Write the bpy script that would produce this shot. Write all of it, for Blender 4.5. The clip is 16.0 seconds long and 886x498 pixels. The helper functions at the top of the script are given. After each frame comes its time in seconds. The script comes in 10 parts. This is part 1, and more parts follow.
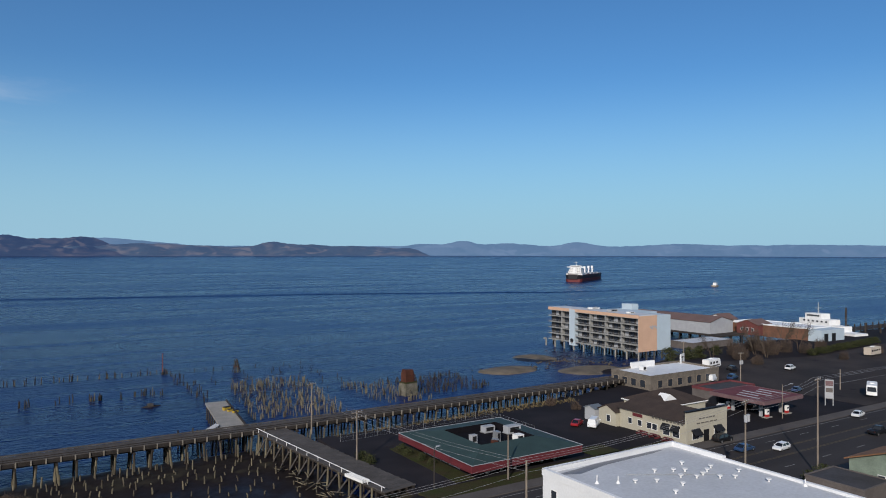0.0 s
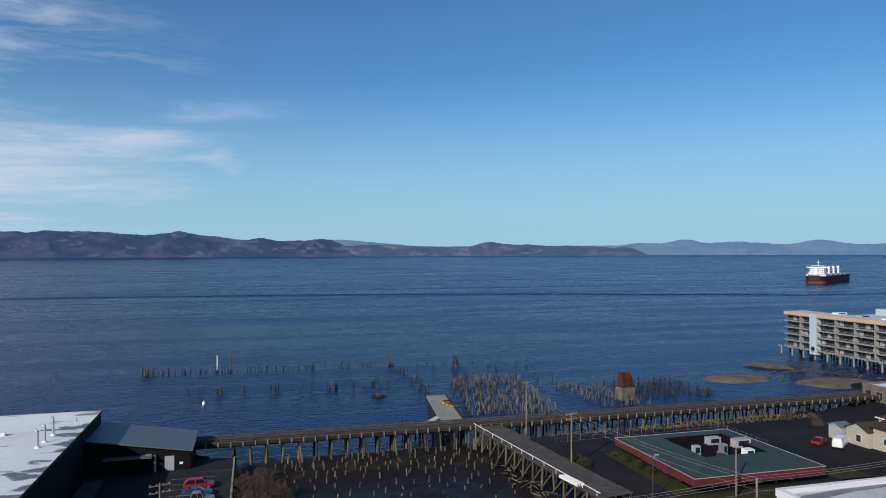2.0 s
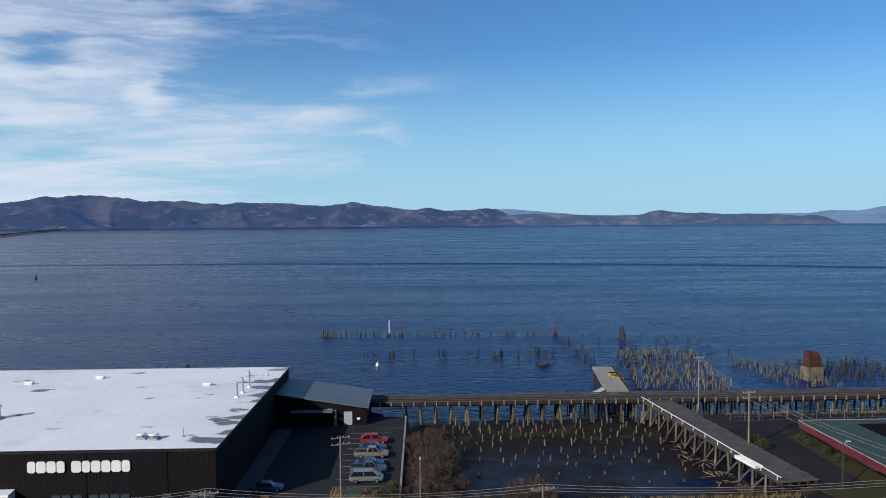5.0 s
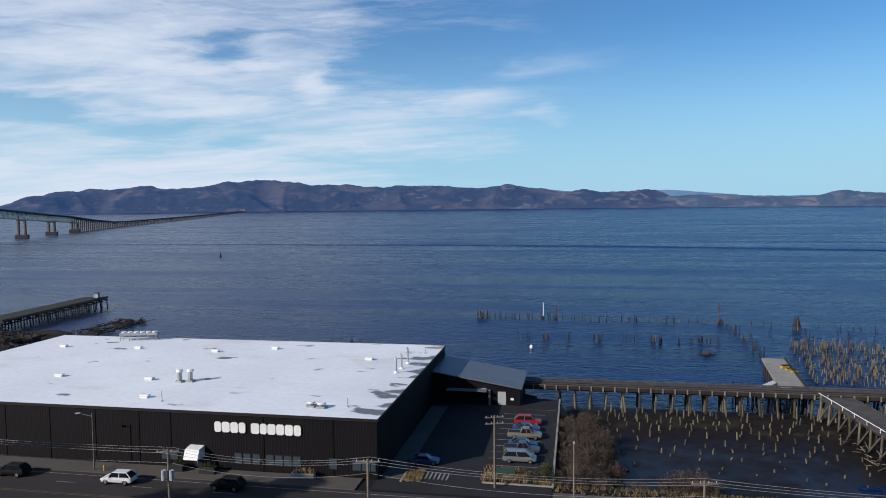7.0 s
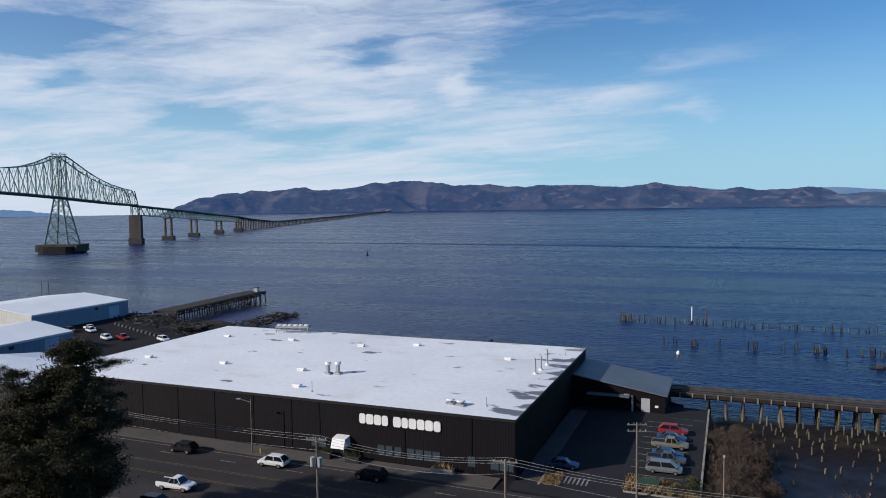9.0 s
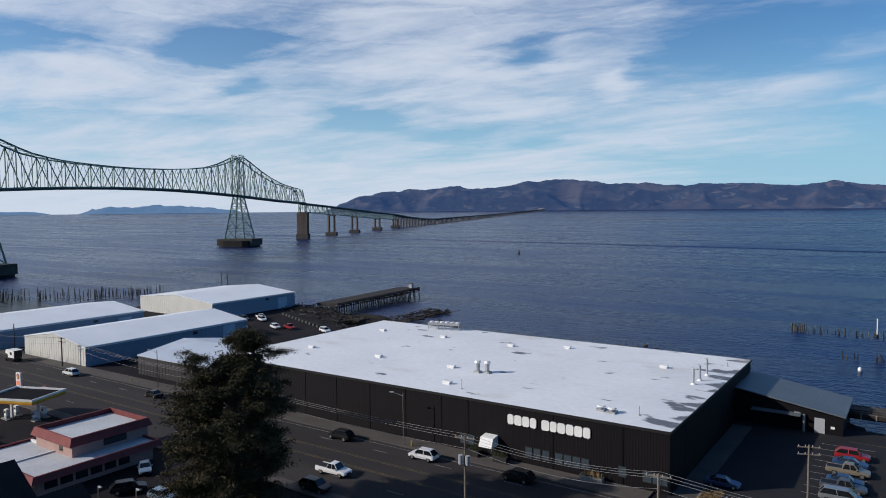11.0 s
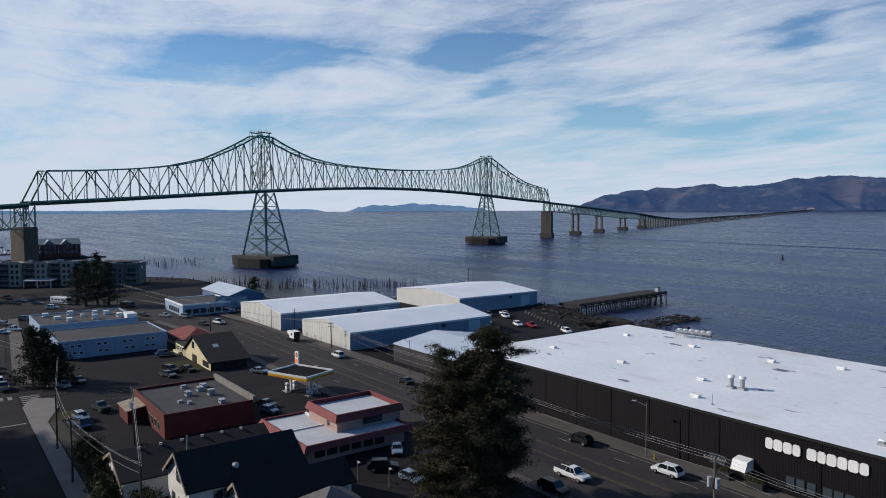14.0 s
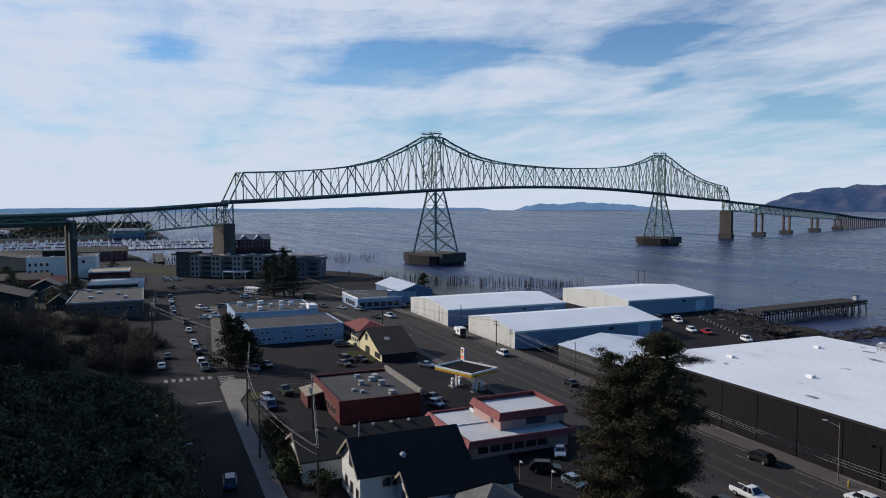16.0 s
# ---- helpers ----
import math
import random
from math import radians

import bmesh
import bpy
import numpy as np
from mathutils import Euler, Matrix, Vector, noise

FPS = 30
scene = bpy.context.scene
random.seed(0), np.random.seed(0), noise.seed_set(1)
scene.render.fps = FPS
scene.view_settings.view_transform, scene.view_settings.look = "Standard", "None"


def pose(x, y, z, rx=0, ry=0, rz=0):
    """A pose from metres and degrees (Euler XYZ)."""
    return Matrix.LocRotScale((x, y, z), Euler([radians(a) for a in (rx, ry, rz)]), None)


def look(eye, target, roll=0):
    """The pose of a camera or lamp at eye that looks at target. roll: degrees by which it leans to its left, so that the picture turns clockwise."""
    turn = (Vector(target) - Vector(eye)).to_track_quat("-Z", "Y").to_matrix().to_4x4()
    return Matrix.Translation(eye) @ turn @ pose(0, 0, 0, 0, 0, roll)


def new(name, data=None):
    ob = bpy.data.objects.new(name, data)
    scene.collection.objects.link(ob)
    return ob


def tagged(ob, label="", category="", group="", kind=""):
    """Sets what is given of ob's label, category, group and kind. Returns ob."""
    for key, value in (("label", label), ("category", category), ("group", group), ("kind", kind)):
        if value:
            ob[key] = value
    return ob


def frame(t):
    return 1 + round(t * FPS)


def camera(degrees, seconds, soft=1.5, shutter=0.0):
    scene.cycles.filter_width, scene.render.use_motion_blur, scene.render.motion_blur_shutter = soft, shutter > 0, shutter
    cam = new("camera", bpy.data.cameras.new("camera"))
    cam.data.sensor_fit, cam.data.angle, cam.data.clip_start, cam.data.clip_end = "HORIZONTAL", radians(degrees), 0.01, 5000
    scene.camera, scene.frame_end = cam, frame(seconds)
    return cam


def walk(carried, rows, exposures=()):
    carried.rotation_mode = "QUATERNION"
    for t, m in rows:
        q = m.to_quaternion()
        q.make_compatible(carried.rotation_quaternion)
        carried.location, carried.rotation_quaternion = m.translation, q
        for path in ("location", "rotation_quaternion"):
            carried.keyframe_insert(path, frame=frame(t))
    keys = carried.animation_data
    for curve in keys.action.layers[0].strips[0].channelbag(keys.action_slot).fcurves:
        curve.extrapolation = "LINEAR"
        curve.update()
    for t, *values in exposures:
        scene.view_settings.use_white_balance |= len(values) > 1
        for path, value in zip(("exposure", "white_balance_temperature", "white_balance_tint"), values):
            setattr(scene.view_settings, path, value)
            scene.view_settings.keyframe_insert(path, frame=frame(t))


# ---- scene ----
cam = camera(64.1, 16.0, 1.0)
PATH = [
    (0.0, look((-0.035, -0.108, 42.678), (53.442, 84.393, 43.028), 0.10)),
    (0.5, look((0.124, -0.107, 42.694), (43.933, 89.782, 42.944), 0.00)),
    (1.0, look((0.244, -0.106, 42.714), (35.011, 93.646, 43.014), -0.00)),
    (1.5, look((0.313, -0.104, 42.736), (28.474, 95.841, 43.086), -0.10)),
    (2.0, look((0.347, -0.111, 42.756), (26.304, 96.467, 43.106), -0.20)),
    (2.5, look((0.357, -0.133, 42.768), (23.024, 97.237, 43.168), -0.30)),
    (3.0, look((0.357, -0.169, 42.778), (18.871, 98.128, 43.128), -0.30)),
    (3.5, look((0.339, -0.211, 42.785), (14.566, 98.801, 43.235), -0.30)),
    (6.0, look((0.065, -0.477, 42.801), (-7.646, 98.994, 36.451), -0.50)),
    (6.5, look((0.063, -0.476, 42.807), (-14.402, 98.259, 36.557), -0.50)),
    (7.0, look((0.068, -0.449, 42.818), (-18.447, 97.605, 36.568), -0.60)),
    (7.5, look((0.087, -0.408, 42.826), (-23.717, 96.510, 36.626), -0.70)),
    (8.0, look((0.120, -0.357, 42.828), (-28.773, 95.179, 36.678), -0.80)),
    (8.5, look((0.153, -0.295, 42.839), (-33.067, 93.847, 36.739), -0.80)),
    (9.0, look((0.157, -0.223, 42.868), (-37.370, 92.276, 36.818), -0.80)),
    (11.5, look((0.015, 0.191, 43.299), (-60.800, 79.308, 37.299), -0.50)),
    (12.0, look((-0.089, 0.279, 43.354), (-65.243, 75.934, 37.404), -0.50)),
    (12.5, look((-0.187, 0.342, 43.428), (-69.588, 72.122, 37.528), -0.40)),
    (13.0, look((-0.256, 0.358, 43.506), (-73.609, 68.076, 37.606), -0.40)),
    (13.5, look((-0.291, 0.359, 43.581), (-77.424, 63.726, 37.681), -0.30)),
    (14.0, look((-0.318, 0.363, 43.653), (-80.935, 59.192, 37.703), -0.30)),
    (14.5, look((-0.361, 0.379, 43.713), (-84.279, 54.492, 37.713), -0.30)),
    (15.0, look((-0.393, 0.418, 43.758), (-87.354, 49.475, 37.758), -0.30)),
    (15.5, look((-0.424, 0.482, 43.786), (-90.106, 44.336, 37.786), -0.30)),
    (16.0, look((-0.453, 0.564, 43.808), (-92.562, 39.028, 37.758), -0.20)),
]

# the clip's own exposure drifts a little as it turns to the brighter sky
walk(cam, PATH, ((0.0, -0.12, 6450, 11.5), (2.0, -0.06, 6450, 11.5), (3.5, 0.0, 6450, 11.5), (6.0, 0.14, 6450, 11.5), (7.5, 0.12, 6450, 11.5), (9.0, 0.06, 6450, 11.5), (11.5, -0.05, 6450, 11.5), (13.0, -0.06, 6450, 11.5), (16.0, 0.0, 6450, 11.5)))

# ---------------------------------------------------------------- light
SUN_EL, SHADOW_AZ = 26.0, 42.0          # shadows fall along +x +y
sun_way = Vector((math.cos(radians(SUN_EL)) * math.cos(radians(SHADOW_AZ)),
                  math.cos(radians(SUN_EL)) * math.sin(radians(SHADOW_AZ)), -math.sin(radians(SUN_EL))))
sun_data = bpy.data.lights.new("sun", "SUN")
sun_data.energy, sun_data.angle, sun_data.color = 4.3, radians(0.6), (1.0, 0.93, 0.83)
sun = new("sun", sun_data)
sun.matrix_world = look((0, 0, 300), Vector((0, 0, 300)) + sun_way)

world = bpy.data.worlds.new("sky")
scene.world = world
world.use_nodes = True
wn, wl = world.node_tree.nodes, world.node_tree.links
wn.clear()


def wnode(kind, **sets):
    n = wn.new(kind)
    for k, v in sets.items():
        n.inputs[k.replace("_", " ")].default_value = v
    return n


def wmath(op, a, b=None, clamp=False):
    n = wn.new("ShaderNodeMath")
    n.operation, n.use_clamp = op, clamp
    for i, v in enumerate((a, b)):
        if v is None:
            continue
        if hasattr(v, "node"):
            wl.new(v, n.inputs[i])
        else:
            n.inputs[i].default_value = v
    return n.outputs[0]


sky = wn.new("ShaderNodeTexSky")
sky.sky_type, sky.sun_disc = "NISHITA", False
sky.sun_elevation = radians(SUN_EL)
sky.sun_rotation = math.atan2(-sun_way.x, -sun_way.y)
sky.air_density, sky.dust_density, sky.ozone_density, sky.altitude = 1.0, 0.35, 3.0, 0
way = wn.new("ShaderNodeTexCoord")
split = wn.new("ShaderNodeSeparateXYZ")
wl.new(way.outputs["Generated"], split.inputs[0])
# high cloud lies in a flat layer, so it closes up towards the horizon
up = wmath("ADD", wmath("MAXIMUM", split.outputs["Z"], 0.0), 0.10)
px, py = wmath("DIVIDE", split.outputs["X"], up), wmath("DIVIDE", split.outputs["Y"], up)
flat = wn.new("ShaderNodeCombineXYZ")
wl.new(px, flat.inputs[0]), wl.new(py, flat.inputs[1])


def cloud(turn, along, across, scale, detail, rough, lo, hi, shift=0.0):
    m = wn.new("ShaderNodeMapping")
    m.inputs["Rotation"].default_value = (0, 0, radians(turn))
    m.inputs["Scale"].default_value = (along, across, 1)
    m.inputs["Location"].default_value = (shift, shift * 0.7, shift)
    wl.new(flat.outputs[0], m.inputs[0])
    n = wnode("ShaderNodeTexNoise", Scale=scale, Detail=detail, Roughness=rough, Distortion=0.35)
    wl.new(m.outputs[0], n.inputs["Vector"])
    r = wn.new("ShaderNodeMapRange")
    r.interpolation_type = "SMOOTHSTEP"
    r.inputs["From Min"].default_value, r.inputs["From Max"].default_value = lo, hi
    wl.new(n.outputs["Fac"], r.inputs["Value"])
    return r.outputs[0]


# bearing (west of north) and height of each way, in degrees; the river wind tears the edges
bearing_deg = wmath("MULTIPLY", wmath("ARCTAN2", wmath("MULTIPLY", split.outputs["X"], -1.0), split.outputs["Y"]), 57.2958)
height_deg = wmath("MULTIPLY", wmath("ARCSINE", split.outputs["Z"]), 57.2958)
place = wn.new("ShaderNodeCombineXYZ")
wl.new(bearing_deg, place.inputs[0]), wl.new(height_deg, place.inputs[1])
tear = wnode("ShaderNodeTexNoise", Scale=0.13, Detail=6.0, Roughness=0.58)
squeeze = wn.new("ShaderNodeMapping")
squeeze.inputs["Scale"].default_value, squeeze.inputs["Rotation"].default_value = (0.5, 2.2, 1), (0, 0, radians(9))
wl.new(place.outputs[0], squeeze.inputs[0]), wl.new(squeeze.outputs[0], tear.inputs["Vector"])
centred = wn.new("ShaderNodeVectorMath")
centred.operation = "MULTIPLY_ADD"
centred.inputs[1].default_value, centred.inputs[2].default_value = (17.0, 5.0, 0), (-8.5, -2.5, 0)
wl.new(tear.outputs["Color"], centred.inputs[0])
torn = wn.new("ShaderNodeVectorMath")
wl.new(place.outputs[0], torn.inputs[0]), wl.new(centred.outputs[0], torn.inputs[1])
drift = []


def streak(bearing, height, half, thick, rise, amount):
    """A band of cirrus, or with a minus a rift of blue: where it stands, its half length and thickness, how it rises to the east."""
    m = wn.new("ShaderNodeMapping")
    m.vector_type = "TEXTURE"
    m.inputs["Location"].default_value, m.inputs["Rotation"].default_value = (bearing, height, 0), (0, 0, -radians(rise))
    m.inputs["Scale"].default_value = (half * 1.3, thick * 1.75, 1)
    wl.new(torn.outputs[0], m.inputs[0])
    d = wn.new("ShaderNodeVectorMath")
    d.operation = "LENGTH"
    wl.new(m.outputs[0], d.inputs[0])
    r = wn.new("ShaderNodeMapRange")
    r.interpolation_type = "SMOOTHSTEP"
    r.inputs["From Min"].default_value, r.inputs["From Max"].default_value = 0.0, 1.2
    r.inputs["To Min"].default_value, r.inputs["To Max"].default_value = amount, 0.0
    wl.new(d.outputs["Value"], r.inputs["Value"])
    drift.append(r.outputs[0])


# rifts of blue from the west round to the north
streak(70.8, 11.5, 8.7, 1.7, 0, -0.55)
streak(50.3, 12.8, 7.0, 1.5, 5, -0.60)
streak(49.2, 9.8, 3.0, 1.0, 7, -0.50)
streak(88.3, 11.3, 2.4, 1.0, -1, -0.40)
streak(91.2, 7.1, 3.4, 0.6, 2, -0.30)
streak(86.8, 5.4, 4.2, 1.1, 2, -0.30)
streak(67.7, 6.6, 8.3, 0.8, -1, -0.32)
streak(39.8, 7.0, 3.7, 0.8, -1, -0.55)
streak(33.1, 6.4, 5.2, 0.6, 9, -0.50)
streak(26.9, 5.0, 3.1, 0.5, 3, -0.30)
streak(28.7, 12.3, 3.7, 1.0, 7, -0.60)
streak(12.0, 12.0, 5.7, 2.6, 9, -0.32)
streak(64.7, 11.9, 3.4, 1.3, 1, -0.25)
# bright bands
streak(32.7, 12.0, 9.0, 2.6, 9, 0.32)
streak(20.1, 9.5, 2.2, 1.0, 8, 0.42)
streak(30.8, 7.5, 7.0, 0.8, 12, 0.38)
streak(12.2, 7.6, 8.1, 1.1, 5, 0.42)
streak(15.2, 5.0, 10.6, 0.9, 1, 0.34)
streak(1.5, 11.3, 5.1, 0.7, 7, 0.13)
streak(2.3, 6.9, 1.9, 0.4, 4, 0.26)
streak(50.2, 10.6, 4.2, 0.7, 15, 0.34)
streak(8.4, 8.2, 3.6, 0.9, 8, 0.08)
streak(8.6, 5.4, 3.4, 0.6, 5, 0.12)
streak(19.6, 14.8, 5.2, 1.1, -8, 0.32)
streak(-0.2, 11.5, 9.0, 0.6, 8, 0.05)


def ramp_of(value, lo, hi, most, least=0.0):
    r = wn.new("ShaderNodeMapRange")
    r.interpolation_type = "SMOOTHSTEP"
    r.inputs["From Min"].default_value, r.inputs["From Max"].default_value = lo, hi
    r.inputs["To Min"].default_value, r.inputs["To Max"].default_value = least, most
    wl.new(value, r.inputs["Value"])
    return r.outputs[0]


# the bank itself: thick in the west and south-west, thinning out to clear air in the north-east
bank = wmath("ADD", ramp_of(bearing_deg, -3, 37, 0.53), ramp_of(bearing_deg, 40, 100, 0.30))
bank = wmath("MULTIPLY", wmath("MULTIPLY", bank, ramp_of(bearing_deg, 179, 140, 1.0, 0.3)), ramp_of(height_deg, 50, 20, 1.0, 0.45))   # it thins out overhead
low = wmath("MULTIPLY", ramp_of(height_deg, 6.0, 1.5, 0.30), ramp_of(bearing_deg, 2, 32, 1.0))
broad = cloud(25, 0.46, 0.95, 0.80, 6.0, 0.54, 0.22, 0.78, 1.7)
fine = cloud(32, 0.55, 1.25, 2.1, 7.0, 0.60, 0.24, 0.76, 3.1)
combed = wn.new("ShaderNodeMapping")          # fine combed fibres along the wind
combed.inputs["Scale"].default_value, combed.inputs["Rotation"].default_value = (0.10, 1.0, 1), (0, 0, radians(11))
fibre = wnode("ShaderNodeTexNoise", Scale=0.75, Detail=7.0, Roughness=0.62, Distortion=0.5)
wl.new(torn.outputs[0], combed.inputs[0]), wl.new(combed.outputs[0], fibre.inputs["Vector"])
grain = wmath("ADD", wmath("MULTIPLY", wmath("SUBTRACT", broad, 0.5), 0.26), wmath("MULTIPLY", wmath("SUBTRACT", fine, 0.5), 0.40))
grain = wmath("ADD", grain, wmath("MULTIPLY", wmath("SUBTRACT", fibre.outputs["Fac"], 0.5), 0.95))
total = wmath("ADD", wmath("ADD", bank, low), wmath("MULTIPLY", grain, ramp_of(bearing_deg, -14, 18, 1.0, 0.0)))
for d in drift:
    total = wmath("ADD", total, d)
veil = wmath("MULTIPLY", ramp_of(bearing_deg, -20, 60, 1.0), 0.10)
cover = wmath("MULTIPLY", wmath("MAXIMUM", ramp_of(total, 0.0, 1.0, 1.0), veil), 0.94)
mixed = wn.new("ShaderNodeMix")
mixed.data_type = "RGBA"
wl.new(cover, mixed.inputs["Factor"])
tone = wn.new("ShaderNodeMix")        # the sky's own blue is deep and clear that day
tone.data_type, tone.blend_type = "RGBA", "MULTIPLY"
tone.inputs["Factor"].default_value = 1.0
tone.inputs["B"].default_value = (0.52, 0.91, 1.20, 1)
wl.new(sky.outputs[0], tone.inputs["A"])
haze = wn.new("ShaderNodeMix")        # pale air low over the river
haze.data_type = "RGBA"
hz = wn.new("ShaderNodeMapRange")
hz.interpolation_type = "SMOOTHSTEP"
hz.inputs["From Min"].default_value, hz.inputs["From Max"].default_value = 0.25, -0.01
hz.inputs["To Max"].default_value = 0.92
wl.new(split.outputs["Z"], hz.inputs["Value"]), wl.new(hz.outputs[0], haze.inputs["Factor"])
haze.inputs["B"].default_value = (3.9, 6.7, 8.6, 1)
wl.new(tone.outputs["Result"], haze.inputs["A"])
wl.new(haze.outputs["Result"], mixed.inputs["A"])
mixed.inputs["B"].default_value = (7.2, 8.0, 9.2, 1)
back = wnode("ShaderNodeBackground", Strength=0.088)
wl.new(mixed.outputs["Result"], back.inputs["Color"])
wout = wn.new("ShaderNodeOutputWorld")
wl.new(back.outputs[0], wout.inputs[0])

# ---------------------------------------------------------------- materials


def mat(name, col, rough=0.8, metal=0.0, var=0.25, scale=0.5, fine=8.0, bump=0.15, col2=None, spec=0.35, amount=0.5,
        stretch=(1, 1, 1), emit=None, random_tint=0.0):
    """Paint or stone: a broad stain, a fine grain and a slight relief, in world metres."""
    m = bpy.data.materials.new(name)
    m.use_nodes = True
    nt, lk = m.node_tree.nodes, m.node_tree.links
    b = nt["Principled BSDF"]
    b.inputs["Roughness"].default_value, b.inputs["Metallic"].default_value = rough, metal
    b.inputs["Specular IOR Level"].default_value = spec
    geo = nt.new("ShaderNodeNewGeometry")
    mp = nt.new("ShaderNodeMapping")
    mp.inputs["Scale"].default_value = stretch
    lk.new(geo.outputs["Position"], mp.inputs[0])
    n1, n2 = nt.new("ShaderNodeTexNoise"), nt.new("ShaderNodeTexNoise")
    n1.inputs["Scale"].default_value, n1.inputs["Detail"].default_value = scale, 4
    n2.inputs["Scale"].default_value, n2.inputs["Detail"].default_value = fine, 3
    lk.new(mp.outputs[0], n1.inputs["Vector"]), lk.new(mp.outputs[0], n2.inputs["Vector"])
    c2 = col2 or tuple(c * (1 - var) for c in col)
    ramp = nt.new("ShaderNodeMapRange")
    ramp.inputs["From Min"].default_value, ramp.inputs["From Max"].default_value = amount - 0.14, amount + 0.16
    lk.new(n1.outputs["Fac"], ramp.inputs["Value"])
    mx = nt.new("ShaderNodeMix")
    mx.data_type = "RGBA"
    mx.inputs["A"].default_value, mx.inputs["B"].default_value = (*c2, 1), (*col, 1)
    lk.new(ramp.outputs[0], mx.inputs["Factor"])
    g = nt.new("ShaderNodeMapRange")
    g.inputs["From Min"].default_value, g.inputs["From Max"].default_value = 0.25, 0.75
    g.inputs["To Min"].default_value, g.inputs["To Max"].default_value = 1 - var, 1 + var * 0.6
    lk.new(n2.outputs["Fac"], g.inputs["Value"])
    out = g.outputs[0]
    if random_tint:
        info = nt.new("ShaderNodeObjectInfo")
        r = nt.new("ShaderNodeMapRange")
        r.inputs["To Min"].default_value, r.inputs["To Max"].default_value = 1 - random_tint, 1 + random_tint
        lk.new(info.outputs["Random"], r.inputs["Value"])
        mm = nt.new("ShaderNodeMath")
        mm.operation = "MULTIPLY"
        lk.new(out, mm.inputs[0]), lk.new(r.outputs[0], mm.inputs[1])
        out = mm.outputs[0]
    sc = nt.new("ShaderNodeVectorMath")
    sc.operation = "SCALE"
    lk.new(mx.outputs["Result"], sc.inputs[0]), lk.new(out, sc.inputs["Scale"])
    lk.new(sc.outputs[0], b.inputs["Base Color"])
    if bump:
        bp = nt.new("ShaderNodeBump")
        bp.inputs["Strength"].default_value, bp.inputs["Distance"].default_value = bump, 0.05
        lk.new(n2.outputs["Fac"], bp.inputs["Height"]), lk.new(bp.outputs[0], b.inputs["Normal"])
    if emit:
        b.inputs["Emission Color"].default_value, b.inputs["Emission Strength"].default_value = (*emit[:3], 1), emit[3]
    return m


def clear(name, col, rough=0.05, spec=0.6):
    """Window glass seen from outside: dark, with a clean gloss."""
    return mat(name, col, rough, 0, 0.1, 0.3, 2.0, 0.0, spec=spec)


def water_material():
    m = bpy.data.materials.new("river_water")
    m.use_nodes = True
    nt, lk = m.node_tree.nodes, m.node_tree.links
    b = nt["Principled BSDF"]
    b.inputs["IOR"].default_value, b.inputs["Specular IOR Level"].default_value = 1.33, 0.42
    b.inputs["Specular Tint"].default_value = (0.16, 0.53, 1.0, 1)
    geo = nt.new("ShaderNodeNewGeometry")

    def noise_at(scale, stretch, turn, detail=3, dist=0.0):
        mp = nt.new("ShaderNodeMapping")
        mp.inputs["Scale"].default_value, mp.inputs["Rotation"].default_value = stretch, (0, 0, radians(turn))
        lk.new(geo.outputs["Position"], mp.inputs[0])
        n = nt.new("ShaderNodeTexNoise")
        n.inputs["Scale"].default_value, n.inputs["Detail"].default_value, n.inputs["Distortion"].default_value = scale, detail, dist
        lk.new(mp.outputs[0], n.inputs["Vector"])
        return n.outputs["Fac"]

    # wind patches and current lines change how rough the surface is
    patch = noise_at(0.012, (0.35, 1.6, 1), -12, 5, 0.6)
    streak = noise_at(0.03, (0.12, 1.8, 1), 6, 4, 0.3)
    add = nt.new("ShaderNodeMath")
    add.operation = "ADD"
    lk.new(patch, add.inputs[0]), lk.new(streak, add.inputs[1])
    rr = nt.new("ShaderNodeMapRange")
    rr.inputs["From Min"].default_value, rr.inputs["From Max"].default_value = 0.75, 1.25
    rr.inputs["To Min"].default_value, rr.inputs["To Max"].default_value = 0.22, 0.34
    lk.new(add.outputs[0], rr.inputs["Value"]), lk.new(rr.outputs[0], b.inputs["Roughness"])
    cr = nt.new("ShaderNodeMix")
    cr.data_type = "RGBA"
    cr.inputs["A"].default_value, cr.inputs["B"].default_value = (0.0005, 0.0045, 0.036, 1), (0.0018, 0.015, 0.086, 1)
    mr = nt.new("ShaderNodeMapRange")
    mr.inputs["From Min"].default_value, mr.inputs["From Max"].default_value = 0.8, 1.2
    lk.new(add.outputs[0], mr.inputs["Value"]), lk.new(mr.outputs[0], cr.inputs["Factor"])
    lk.new(cr.outputs["Result"], b.inputs["Base Color"])
    last = None
    for scale, stretch, turn, dist, strength in ((0.10, (0.6, 1.5, 1), 20, 0.60, 0.25), (0.30, (0.6, 1.2, 1), -15, 0.8, 0.7), (0.8, (0.6, 1.1, 1), 8, 0.5, 0.85)):
        bp = nt.new("ShaderNodeBump")
        bp.inputs["Strength"].default_value, bp.inputs["Distance"].default_value = strength, dist
        lk.new(noise_at(scale, stretch, turn, 3, 0.4), bp.inputs["Height"])
        if last:
            lk.new(last, bp.inputs["Normal"])
        last = bp.outputs[0]
    lk.new(last, b.inputs["Normal"])
    return m


